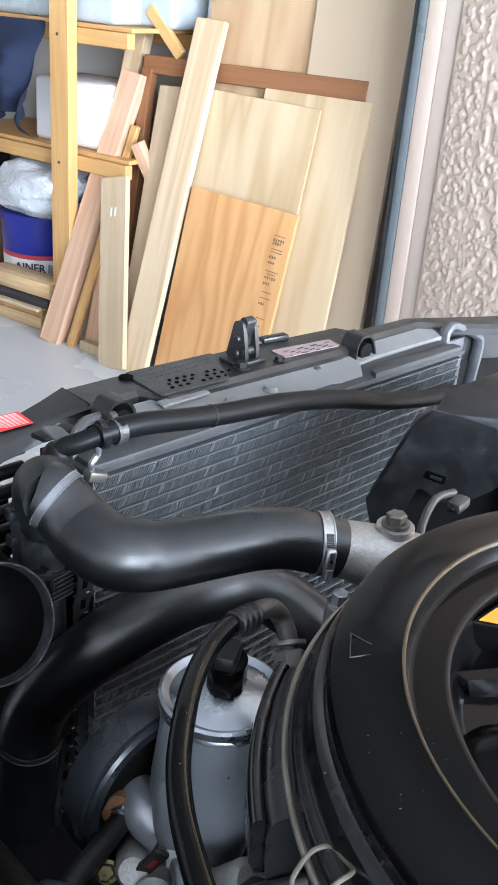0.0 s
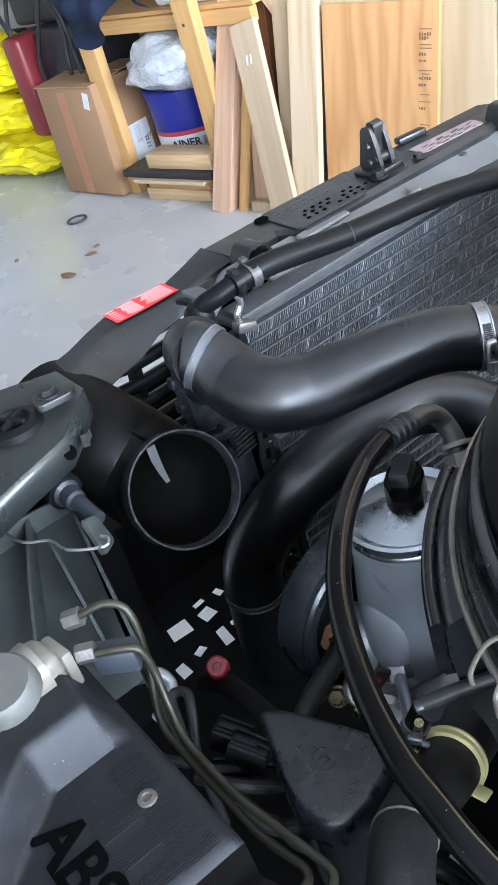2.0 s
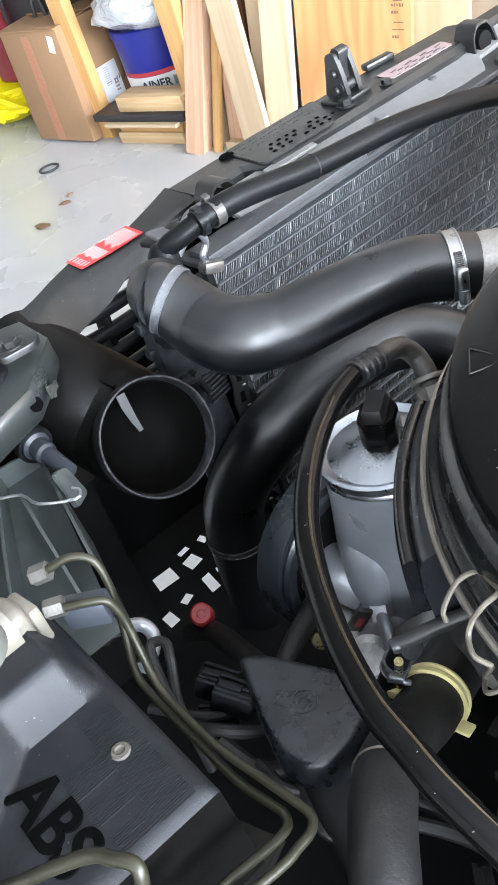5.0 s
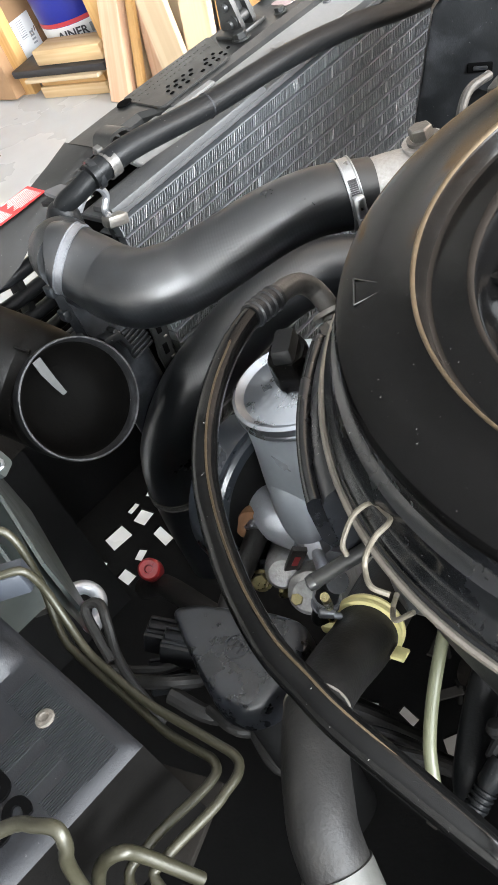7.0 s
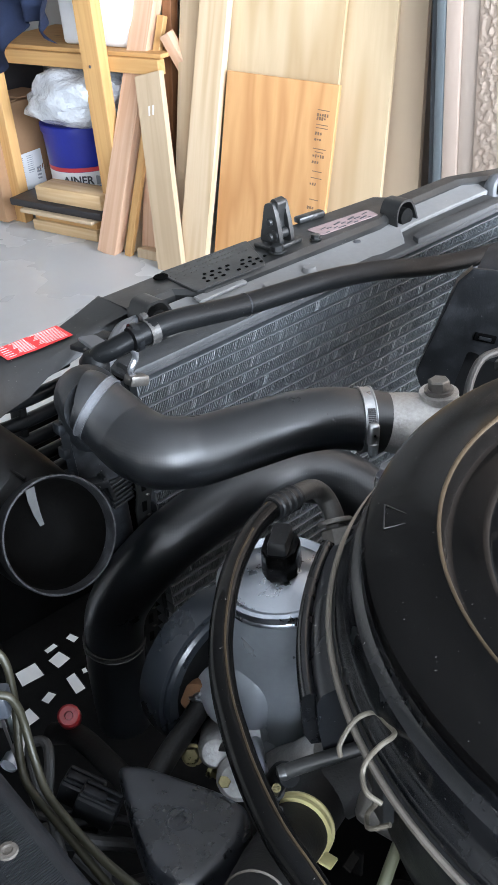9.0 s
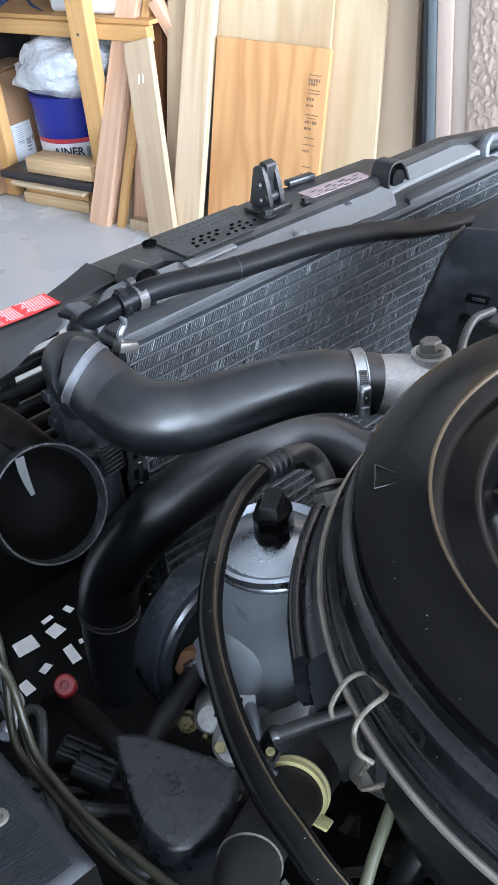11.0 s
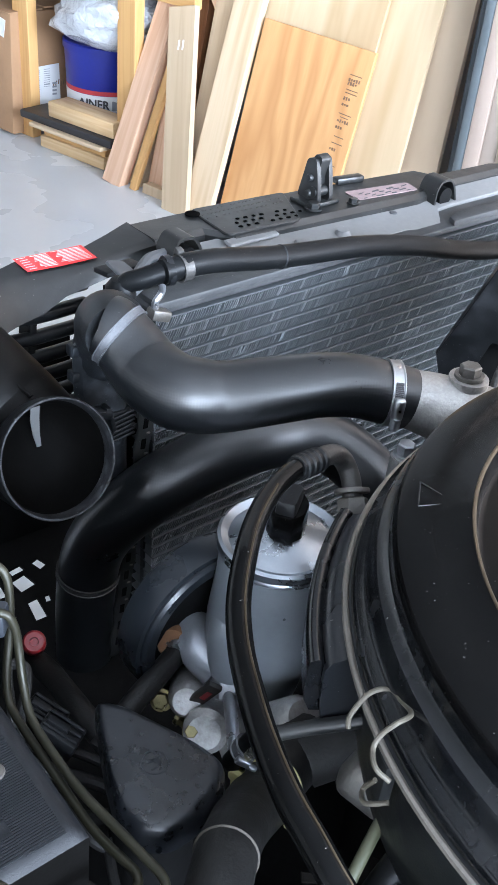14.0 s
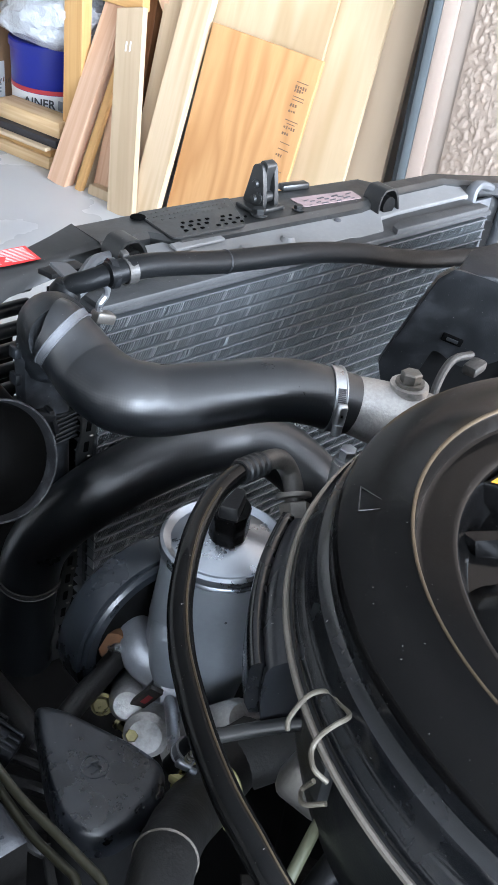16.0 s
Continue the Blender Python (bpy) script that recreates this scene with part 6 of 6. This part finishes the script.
for u in (0.303, 0.308, 0.313, 0.318):
    part("crimp_ring", lathe([(0.0066, -0.0011), (0.0074, 0), (0.0066, 0.0011)], axis_frame((u, 0.2981 + (u - 0.303) * 0.2, 0.9184 - (u - 0.303) * 0.22), (1, 0.2, -0.22)), 24), M_PLASTIC, arch)
part("elbow", tube([(0.3185, 0.3012, 0.9148), (0.331, 0.3055, 0.911), (0.3425, 0.3085, 0.9045), (0.3485, 0.3070, 0.8965), (0.3485, 0.3010, 0.889), (0.3453, 0.2945, 0.881)], 0.0058, 16, 8), M_LEADEN, arch, "dull bent steel elbow")
part("union_nut", prism(hexagon(0.0092), -0.010, 0.002, axis_frame((0.3450, 0.2940, 0.8800), (0.35, 0.62, 0.70)), 0.001, 1), M_STEEL_DULL, arch, "dull hex union nut")
part("nut_collar", lathe([(0.0060, 0.004), (0.0100, 0.0045), (0.0104, 0.006), (0.0100, 0.0072), (0.0060, 0.0075)], axis_frame((0.3450, 0.2940, 0.8800), (0.35, 0.62, 0.70)), 24), M_STEEL_DULL, arch)


# ---- air cleaner ----
AX, AY = 0.4175, 0.072
AC = pose(AX, AY, 0)
cleaner = thing("air_cleaner", "large round black enamelled air cleaner with yellow decal", "air cleaner")
part("cover", lathe([(0.0, 0.922), (0.118, 0.922), (0.130, 0.9235), (0.1345, 0.928), (0.137, 0.9375), (0.1385, 0.9412), (0.1395, 0.9427), (0.1410, 0.9434), (0.1425, 0.9434), (0.1560, 0.9420), (0.1575, 0.9420), (0.1588, 0.9427), (0.1598, 0.9450), (0.1610, 0.9505), (0.1616, 0.9522), (0.1625, 0.9530), (0.1640, 0.9528), (0.1655, 0.9518), (0.180, 0.9512), (0.1925, 0.9500), (0.1955, 0.9485), (0.1970, 0.9455), (0.1972, 0.9440)], AC, 180), M_GLOSS, cleaner, "glossy black stepped lid")
# bronze line paints the warm reflection along the lid's ridge
part("ridge_highlight", lathe([(0.1614, 0.9520), (0.1619, 0.9529), (0.1625, 0.9533), (0.1632, 0.9533), (0.1636, 0.9527)], AC, 180), M_BRONZE, cleaner, "bronze highlight line painted along the ridge")
part("stepped_edge", lathe([(0.1972, 0.9442), (0.1975, 0.937), (0.1995, 0.9345), (0.202, 0.9330), (0.2033, 0.930), (0.2040, 0.9245), (0.2062, 0.9210), (0.209, 0.9192), (0.2103, 0.9165), (0.2105, 0.9135), (0.206, 0.913)], AC, 180), M_STEPS, cleaner, "worn black ridges, tone lifted for their reflections")
part("pan", lathe([(0.2065, 0.9130), (0.2112, 0.9115), (0.2112, 0.908), (0.206, 0.906), (0.2045, 0.895), (0.203, 0.86), (0.196, 0.83), (0.17, 0.82), (0.0, 0.82)], AC, 128), M_PLASTIC, cleaner, "black lower pan")
part("seal_wire", lathe([(0.2128 + 0.0017 * math.cos(a), 0.9108 + 0.0017 * math.sin(a)) for a in (2 * math.pi * k / 8 for k in range(9))], AC, 180), M_WIRE, cleaner, "tan retaining wire")


HOOK = [(0.2165, 0.1660, 0.9080), (0.2178, 0.1672, 0.9135), (0.2274, 0.1679, 0.9190), (0.2338, 0.164, 0.9210), (0.2312, 0.1538, 0.9249), (0.2264, 0.1462, 0.9294), (0.2187, 0.1465, 0.9293), (0.2141, 0.1488, 0.9235), (0.2103, 0.148, 0.9188), (0.2060, 0.142, 0.9180), (0.2080, 0.136, 0.9150)]
TAIL = [(0.2200, 0.150, 0.8900), (0.2190, 0.154, 0.8800), (0.2132, 0.1476, 0.8833), (0.2173, 0.1399, 0.8893)]


def at_angle(deg, r, z):
    return Vector((AX + r * math.cos(radians(deg)), AY + r * math.sin(radians(deg)), z))


boss = part("boss", lathe([(0, 0.012), (0.014, 0.011), (0.024, 0.007), (0.031, 0.002), (0.034, 0.0), (0.034, -0.004)], pose(0.328, 0.134, 0.9225), 36), M_GLOSS, cleaner)
part("bolt_washer", lathe([(0, 0.0015), (0.0105, 0.0015), (0.0105, 0)], pose(0.328, 0.134, 0.934), 28), M_STEEL_DULL, boss)
bolt(boss, "bolt", (0.328, 0.134, 0.9352), (0, 0, 1), 0.0056, 0.0075, M_STEEL_DULL, "pale corroded nut", 1.25)
part("spoke", loft([[(x, y - 0.008, 0.921), (x, y - 0.004, 0.931), (x, y + 0.004, 0.931), (x, y + 0.008, 0.921)] for x, y in ((0.352, 0.188), (0.375, 0.175), (0.41, 0.155), (0.44, 0.14))]), M_GLOSS, cleaner, angle=60)
part("raised_sector", prism([(0.382, 0.206), (0.404, 0.171), (0.50, 0.150), (0.52, 0.165), (0.48, 0.198), (0.43, 0.207)], 0.920, 0.9405, Matrix(), 0.002), M_GLOSS, cleaner)
part("decal", prism([(0.3855, 0.203), (0.406, 0.1735), (0.49, 0.156), (0.50, 0.170), (0.475, 0.195), (0.43, 0.204)], 0.9407, 0.9413), M_YELLOW, cleaner, "yellow service decal with print lines", smooth=False)
ink = bmesh.new()
for k in range(17):
    box((0.021 - 0.003 * ((k * 5) % 4), 0.0009 + 0.0005 * (k % 3 == 0), 0.0004), pose(0.404 + 0.0043 * k, 0.187 - 0.0006 * k + 0.0015 * (k % 3), 0.9415, 0, 0, 62), 0, 1, ink)
part("decal_print", ink, M_RUST, cleaner, smooth=False)
tri = bmesh.new()
for a, b in (((0.298, 0.216), (0.314, 0.208)), ((0.314, 0.208), (0.312, 0.228)), ((0.312, 0.228), (0.298, 0.216))):
    sweep(tri, [Vector((*a, 0.9510)), Vector((*b, 0.9510))], 0.00035, 6)
part("triangle_mark", tri, M_RUBBER_OLD, cleaner, "faint embossed triangle")


def clip(deg):
    """A sprung wire clip at the rim of the air cleaner."""
    m = Matrix.Translation(at_angle(deg, 0.2105, 0.9115)) @ Matrix.Rotation(radians(deg - 90), 4, "Z")
    pts = [(-0.006, 0.002, -0.018), (-0.010, 0.006, -0.004), (-0.011, 0.004, 0.008), (-0.006, -0.008, 0.012), (0.004, -0.012, 0.012), (0.010, -0.008, 0.010), (0.012, 0.004, 0.002), (0.013, 0.009, -0.010), (0.010, 0.008, -0.018), (0.004, 0.006, -0.021), (0.001, 0.005, -0.016)]
    tail = [(0.001, 0.006, -0.016), (0.008, 0.010, -0.026), (0.013, 0.012, -0.034), (0.004, 0.012, -0.040), (-0.004, 0.010, -0.034)]
    ob = part("wire_clip", tube([m @ Vector(p) for p in pts], 0.0014, 8, 6), M_SPRING, cleaner, "tan sprung wire clip")
    part("tail_loop", tube([m @ Vector(p) for p in tail], 0.0014, 8, 6), M_SPRING, ob)
    part("anchor", box((0.014, 0.006, 0.026), m @ pose(0.002, 0.001, -0.026), 0.002), M_BLACK_METAL, ob)
    return ob


hook = part("wire_clip", tube(HOOK, 0.0011, 8, 6), M_SPRING, cleaner, "tan sprung wire clip")
part("tail_loop", tube(TAIL, 0.0011, 8, 6), M_SPRING, hook)
part("anchor", box((0.012, 0.006, 0.024), Matrix.Translation(at_angle(158, 0.2085, 0.890)) @ Matrix.Rotation(radians(68), 4, "Z"), 0.002), M_BLACK_METAL, hook)
clip(60)
# inlet collar on the pan
def arc_band(profile, a0, a1, n=40):
    """A closed (radius, height) outline swept round the air cleaner's axis."""
    return loft([[at_angle(a0 + (a1 - a0) * k / n, r, z) for r, z in profile] for k in range(n + 1)])


collar = part("inlet_collar", arc_band([(0.2050, 0.9070), (0.2140, 0.9065), (0.2195, 0.9040), (0.2222, 0.8990), (0.2225, 0.885), (0.2205, 0.868), (0.2150, 0.862), (0.2050, 0.862)], 118, 145.5, 60), M_COLLAR, cleaner, "black plastic inlet collar", angle=70)
part("collar_lip", arc_band([(0.2215, 0.9000), (0.2250, 0.9018), (0.2280, 0.9005), (0.2290, 0.8960), (0.2286, 0.876), (0.2255, 0.869), (0.2205, 0.869)], 116.5, 144.5, 60), M_STEPS, collar, "worn rubber lip", angle=70)

# ---- breather hose with nylon clamp ----
def ring_on(points, u, profile, seg=40):
    """A turned band round a hose at the share u of its length."""
    path = spline(points)
    i = max(1, min(len(path) - 2, int(u * (len(path) - 1))))
    return lathe(profile, axis_frame(path[i], path[i + 1] - path[i - 1]), seg)


breather = thing("breather_hose", "thick matt black rubber hose with a yellowed clamp", "hose")
BH = [(0.304, 0.258, 0.734), (0.284, 0.252, 0.740), (0.258, 0.242, 0.748), (0.240, 0.232, 0.758), (0.218, 0.219, 0.778), (0.200, 0.2055, 0.797), (0.186, 0.1945, 0.809), (0.170, 0.180, 0.813), (0.155, 0.165, 0.811), (0.144, 0.153, 0.804), (0.130, 0.130, 0.780)]
part("tube", tube(BH, lambda u: 0.0185 - 0.0035 * min(1, max(0, u - 0.2) / 0.3), 24), M_RUBBER_OLD, breather)
part("rib", ring_on(BH, 0.60, [(0.0148, -0.0008), (0.0158, 0), (0.0148, 0.0008)]), M_CORRODED, breather)
part("end_band", ring_on(BH, 0.95, [(0.0148, -0.007), (0.0160, -0.007), (0.0160, 0.007), (0.0148, 0.007)]), M_CAPGREY, breather, "grey hose end band")
bc = part("nylon_clamp", ring_on(BH, 0.235, [(0.0180, -0.0040), (0.0204, -0.0040), (0.0206, -0.0022), (0.0194, -0.0012), (0.0194, 0.0008), (0.0206, 0.0018), (0.0204, 0.0034), (0.0180, 0.0034)]), M_CLAMP_Y, breather, "yellowed nylon hose clamp")
part("clamp_tail", box((0.010, 0.008, 0.0022), pose(0.2485, 0.2115, 0.7550, 10, 20, 20), 0.001), M_CLAMP_Y, bc)
part("clamp_latch", box((0.008, 0.008, 0.008), pose(0.238, 0.249, 0.766, 0, 0, 20), 0.002), M_CLAMP_Y, bc)
part("side_branch", tube([(0.290, 0.248, 0.742), (0.312, 0.236, 0.752), (0.335, 0.215, 0.770), (0.37, 0.18, 0.79)], 0.0185, 22), M_RUBBER_OLD, breather)
rod = thing("control_rod", "dull grey control rod under the air cleaner", "rod")
part("rod", tube([(0.220, 0.207, 0.858), (0.230, 0.198, 0.864), (0.241, 0.188, 0.870), (0.26, 0.172, 0.878)], 0.0036, 14), M_BLACK_METAL, rod)
part("ball_end", lathe([(0, 0.004), (0.0034, 0.003), (0.0040, 0), (0.0034, -0.003), (0, -0.004)], axis_frame((0.220, 0.207, 0.858), (0.8, -0.4, 0.1)), 16), M_BLACK_METAL, rod)
part("stub_hose", tube([(0.2385, 0.2545, 0.768), (0.243, 0.250, 0.782), (0.246, 0.247, 0.791), (0.2475, 0.243, 0.800), (0.246, 0.235, 0.806)], 0.0062, 16), M_RUBBER, rod, "short black stub hose")
hose_clamp(rod, (0.243, 0.250, 0.782), (0.3, -0.3, 0.9), 0.0064, (-0.6, -0.6, 0), 0.007, 0.5, M_CLAMP_OLD)
part("stem", tube([(0.240, 0.248, 0.770), (0.240, 0.244, 0.785), (0.234, 0.232, 0.81)], 0.0024, 12), M_CHROMATE, rod)

own("grimy_panel", box((0.040, 0.055, 0.004), pose(0.108, 0.230, 0.800, 0, -4, 20), 0.001), M_GRIME, "oily brown grimy panel beside the modulator", "car panel")
own("drain_hose", tube([(0.250, 0.158, 0.842), (0.2404, 0.1552, 0.838), (0.2270, 0.1506, 0.832), (0.2153, 0.1465, 0.825), (0.2043, 0.1417, 0.818), (0.1962, 0.1370, 0.812), (0.185, 0.128, 0.80)], 0.0029, 12), M_TUBE_G, "pale green flexible drain hose", "hose")
ba = thing("bracket_casting", "dark grimy bracket under the air cleaner", "bracket")
part("arm", box((0.022, 0.030, 0.022), pose(0.262, 0.180, 0.818, 25, 20, 35), 0.006, 3), M_STEEL_DULL, ba)
part("foot", box((0.014, 0.040, 0.010), pose(0.257, 0.150, 0.780, 0, 20, 30), 0.004), M_GRIME, ba)
own("vacuum_hose", tube([(0.2615, 0.1499, 0.8), (0.2527, 0.149, 0.795), (0.2404, 0.1479, 0.785), (0.2236, 0.1413, 0.78), (0.2095, 0.1347, 0.775), (0.2022, 0.1319, 0.76)], 0.0078, 14), M_RUBBER, "black vacuum hose under the air cleaner", "hose")
link = thing("throttle_linkage", "dirty steel throttle linkage blackened for shade under the air cleaner", "engine part")
# near-black steel carries the shade under the air cleaner
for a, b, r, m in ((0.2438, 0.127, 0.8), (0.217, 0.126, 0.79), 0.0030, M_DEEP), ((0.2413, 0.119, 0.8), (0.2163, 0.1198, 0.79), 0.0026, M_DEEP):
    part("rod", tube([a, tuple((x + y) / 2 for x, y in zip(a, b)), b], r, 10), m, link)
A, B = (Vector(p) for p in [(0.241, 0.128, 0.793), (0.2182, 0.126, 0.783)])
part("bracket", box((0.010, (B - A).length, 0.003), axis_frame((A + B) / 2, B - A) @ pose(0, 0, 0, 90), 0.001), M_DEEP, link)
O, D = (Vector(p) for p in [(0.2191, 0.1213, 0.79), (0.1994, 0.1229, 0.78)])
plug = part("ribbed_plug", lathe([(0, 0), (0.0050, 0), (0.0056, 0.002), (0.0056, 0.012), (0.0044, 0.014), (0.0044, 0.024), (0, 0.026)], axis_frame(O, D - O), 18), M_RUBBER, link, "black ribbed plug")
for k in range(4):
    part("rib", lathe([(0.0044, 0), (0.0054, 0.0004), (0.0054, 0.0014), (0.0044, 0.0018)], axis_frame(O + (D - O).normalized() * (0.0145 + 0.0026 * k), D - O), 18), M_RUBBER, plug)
part("lever", tube([(0.2395, 0.1116, 0.8), (0.2341, 0.1007, 0.802), (0.2322, 0.0885, 0.804), (0.2382, 0.0738, 0.806)], 0.0026, 10), M_OILSHADE, link, "curved grey lever, blackened for shade")
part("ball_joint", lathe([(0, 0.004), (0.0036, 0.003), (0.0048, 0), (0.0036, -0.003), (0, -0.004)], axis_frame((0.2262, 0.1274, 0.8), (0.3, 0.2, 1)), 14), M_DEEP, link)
can = thing("vacuum_canister", "dull black round canister under the air cleaner", "engine part")
C = Vector((0.2384, 0.1078, 0.77))
part("body", lathe([(0, 0.006), (0.010, 0.0055), (0.0135, 0.003), (0.0145, -0.002), (0.0145, -0.03), (0, -0.03)], axis_frame(C, (0.0, 0.1, 1)), 30), M_RUBBER, can)
part("rim", lathe([(0.0146, -0.002), (0.0158, -0.003), (0.0158, -0.006), (0.0146, -0.007)], axis_frame(C, (0.0, 0.1, 1)), 30), M_PLASTIC, can)
part("nipple", tube([C + Vector((0.013, 0.004, 0.0)), C + Vector((0.020, 0.008, 0.004)), C + Vector((0.026, 0.010, 0.003))], 0.0022, 10), M_STEEL_DULL, can)
for o, turn in zip([(0.2829, 0.2284, 0.7), (0.26, 0.1991, 0.71), (0.2086, 0.1797, 0.7), (0.1999, 0.1592, 0.72)], (20, -30, 50, 10)):
    bk = thing("small_bracket", "small oily steel bracket deep in the bay", "bracket", "brackets deep in the bay")
    part("plate", box((0.016, 0.006, 0.002), Matrix.Translation(o) @ pose(0, 0, 0, 20, 15, turn), 0.0006, 1), M_GRIME, bk)
    part("upright", box((0.003, 0.006, 0.018), Matrix.Translation(o) @ pose(0.006, 0, -0.008, 0, 10, turn), 0.0006, 1), M_OILSHADE, bk)

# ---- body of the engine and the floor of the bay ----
# near-black shapes fill the lower bay; its shade is in their colour
engine = thing("engine_block", "grimy shade-black engine block in deep shade", "engine")
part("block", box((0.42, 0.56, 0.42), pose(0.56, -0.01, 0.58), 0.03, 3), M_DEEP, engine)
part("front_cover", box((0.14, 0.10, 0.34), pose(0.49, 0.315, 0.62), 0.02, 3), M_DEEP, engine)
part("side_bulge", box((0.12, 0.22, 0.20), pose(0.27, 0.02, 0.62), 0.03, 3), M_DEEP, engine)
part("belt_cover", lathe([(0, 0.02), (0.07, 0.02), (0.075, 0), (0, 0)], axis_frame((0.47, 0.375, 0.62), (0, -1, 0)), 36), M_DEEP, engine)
silver.location = (-0.009, 0.001, 0.013)
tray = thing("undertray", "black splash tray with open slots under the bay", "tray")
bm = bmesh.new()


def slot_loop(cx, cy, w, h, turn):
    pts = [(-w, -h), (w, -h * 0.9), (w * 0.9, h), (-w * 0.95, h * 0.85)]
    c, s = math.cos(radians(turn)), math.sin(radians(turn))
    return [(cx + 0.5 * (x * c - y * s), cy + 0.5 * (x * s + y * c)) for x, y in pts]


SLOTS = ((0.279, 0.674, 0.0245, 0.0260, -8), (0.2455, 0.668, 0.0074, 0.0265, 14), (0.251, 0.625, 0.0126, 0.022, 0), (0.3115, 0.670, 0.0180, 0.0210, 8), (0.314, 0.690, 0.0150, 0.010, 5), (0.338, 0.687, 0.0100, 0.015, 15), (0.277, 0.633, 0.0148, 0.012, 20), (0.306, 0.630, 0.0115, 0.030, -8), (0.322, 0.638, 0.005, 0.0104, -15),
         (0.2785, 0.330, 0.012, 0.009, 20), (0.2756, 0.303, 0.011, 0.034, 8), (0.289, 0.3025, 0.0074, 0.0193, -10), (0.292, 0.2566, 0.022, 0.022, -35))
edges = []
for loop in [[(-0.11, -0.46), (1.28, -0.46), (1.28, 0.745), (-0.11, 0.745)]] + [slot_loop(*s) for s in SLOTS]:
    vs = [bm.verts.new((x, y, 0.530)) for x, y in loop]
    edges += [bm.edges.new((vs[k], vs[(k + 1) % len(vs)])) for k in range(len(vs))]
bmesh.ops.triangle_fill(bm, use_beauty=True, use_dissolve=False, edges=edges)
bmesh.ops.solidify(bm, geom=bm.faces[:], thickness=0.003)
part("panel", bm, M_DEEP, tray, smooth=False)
# near-black panels added to hide bright floor and keep the bay dark
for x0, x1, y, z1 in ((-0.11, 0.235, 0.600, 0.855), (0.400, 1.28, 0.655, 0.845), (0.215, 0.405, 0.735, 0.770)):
    part("dark_screen", box((x1 - x0, 0.01, z1 - 0.536), pose((x0 + x1) / 2, y, (0.536 + z1) / 2)), M_DEEP, tray)
# unseen walls added to close the bay and keep it dark
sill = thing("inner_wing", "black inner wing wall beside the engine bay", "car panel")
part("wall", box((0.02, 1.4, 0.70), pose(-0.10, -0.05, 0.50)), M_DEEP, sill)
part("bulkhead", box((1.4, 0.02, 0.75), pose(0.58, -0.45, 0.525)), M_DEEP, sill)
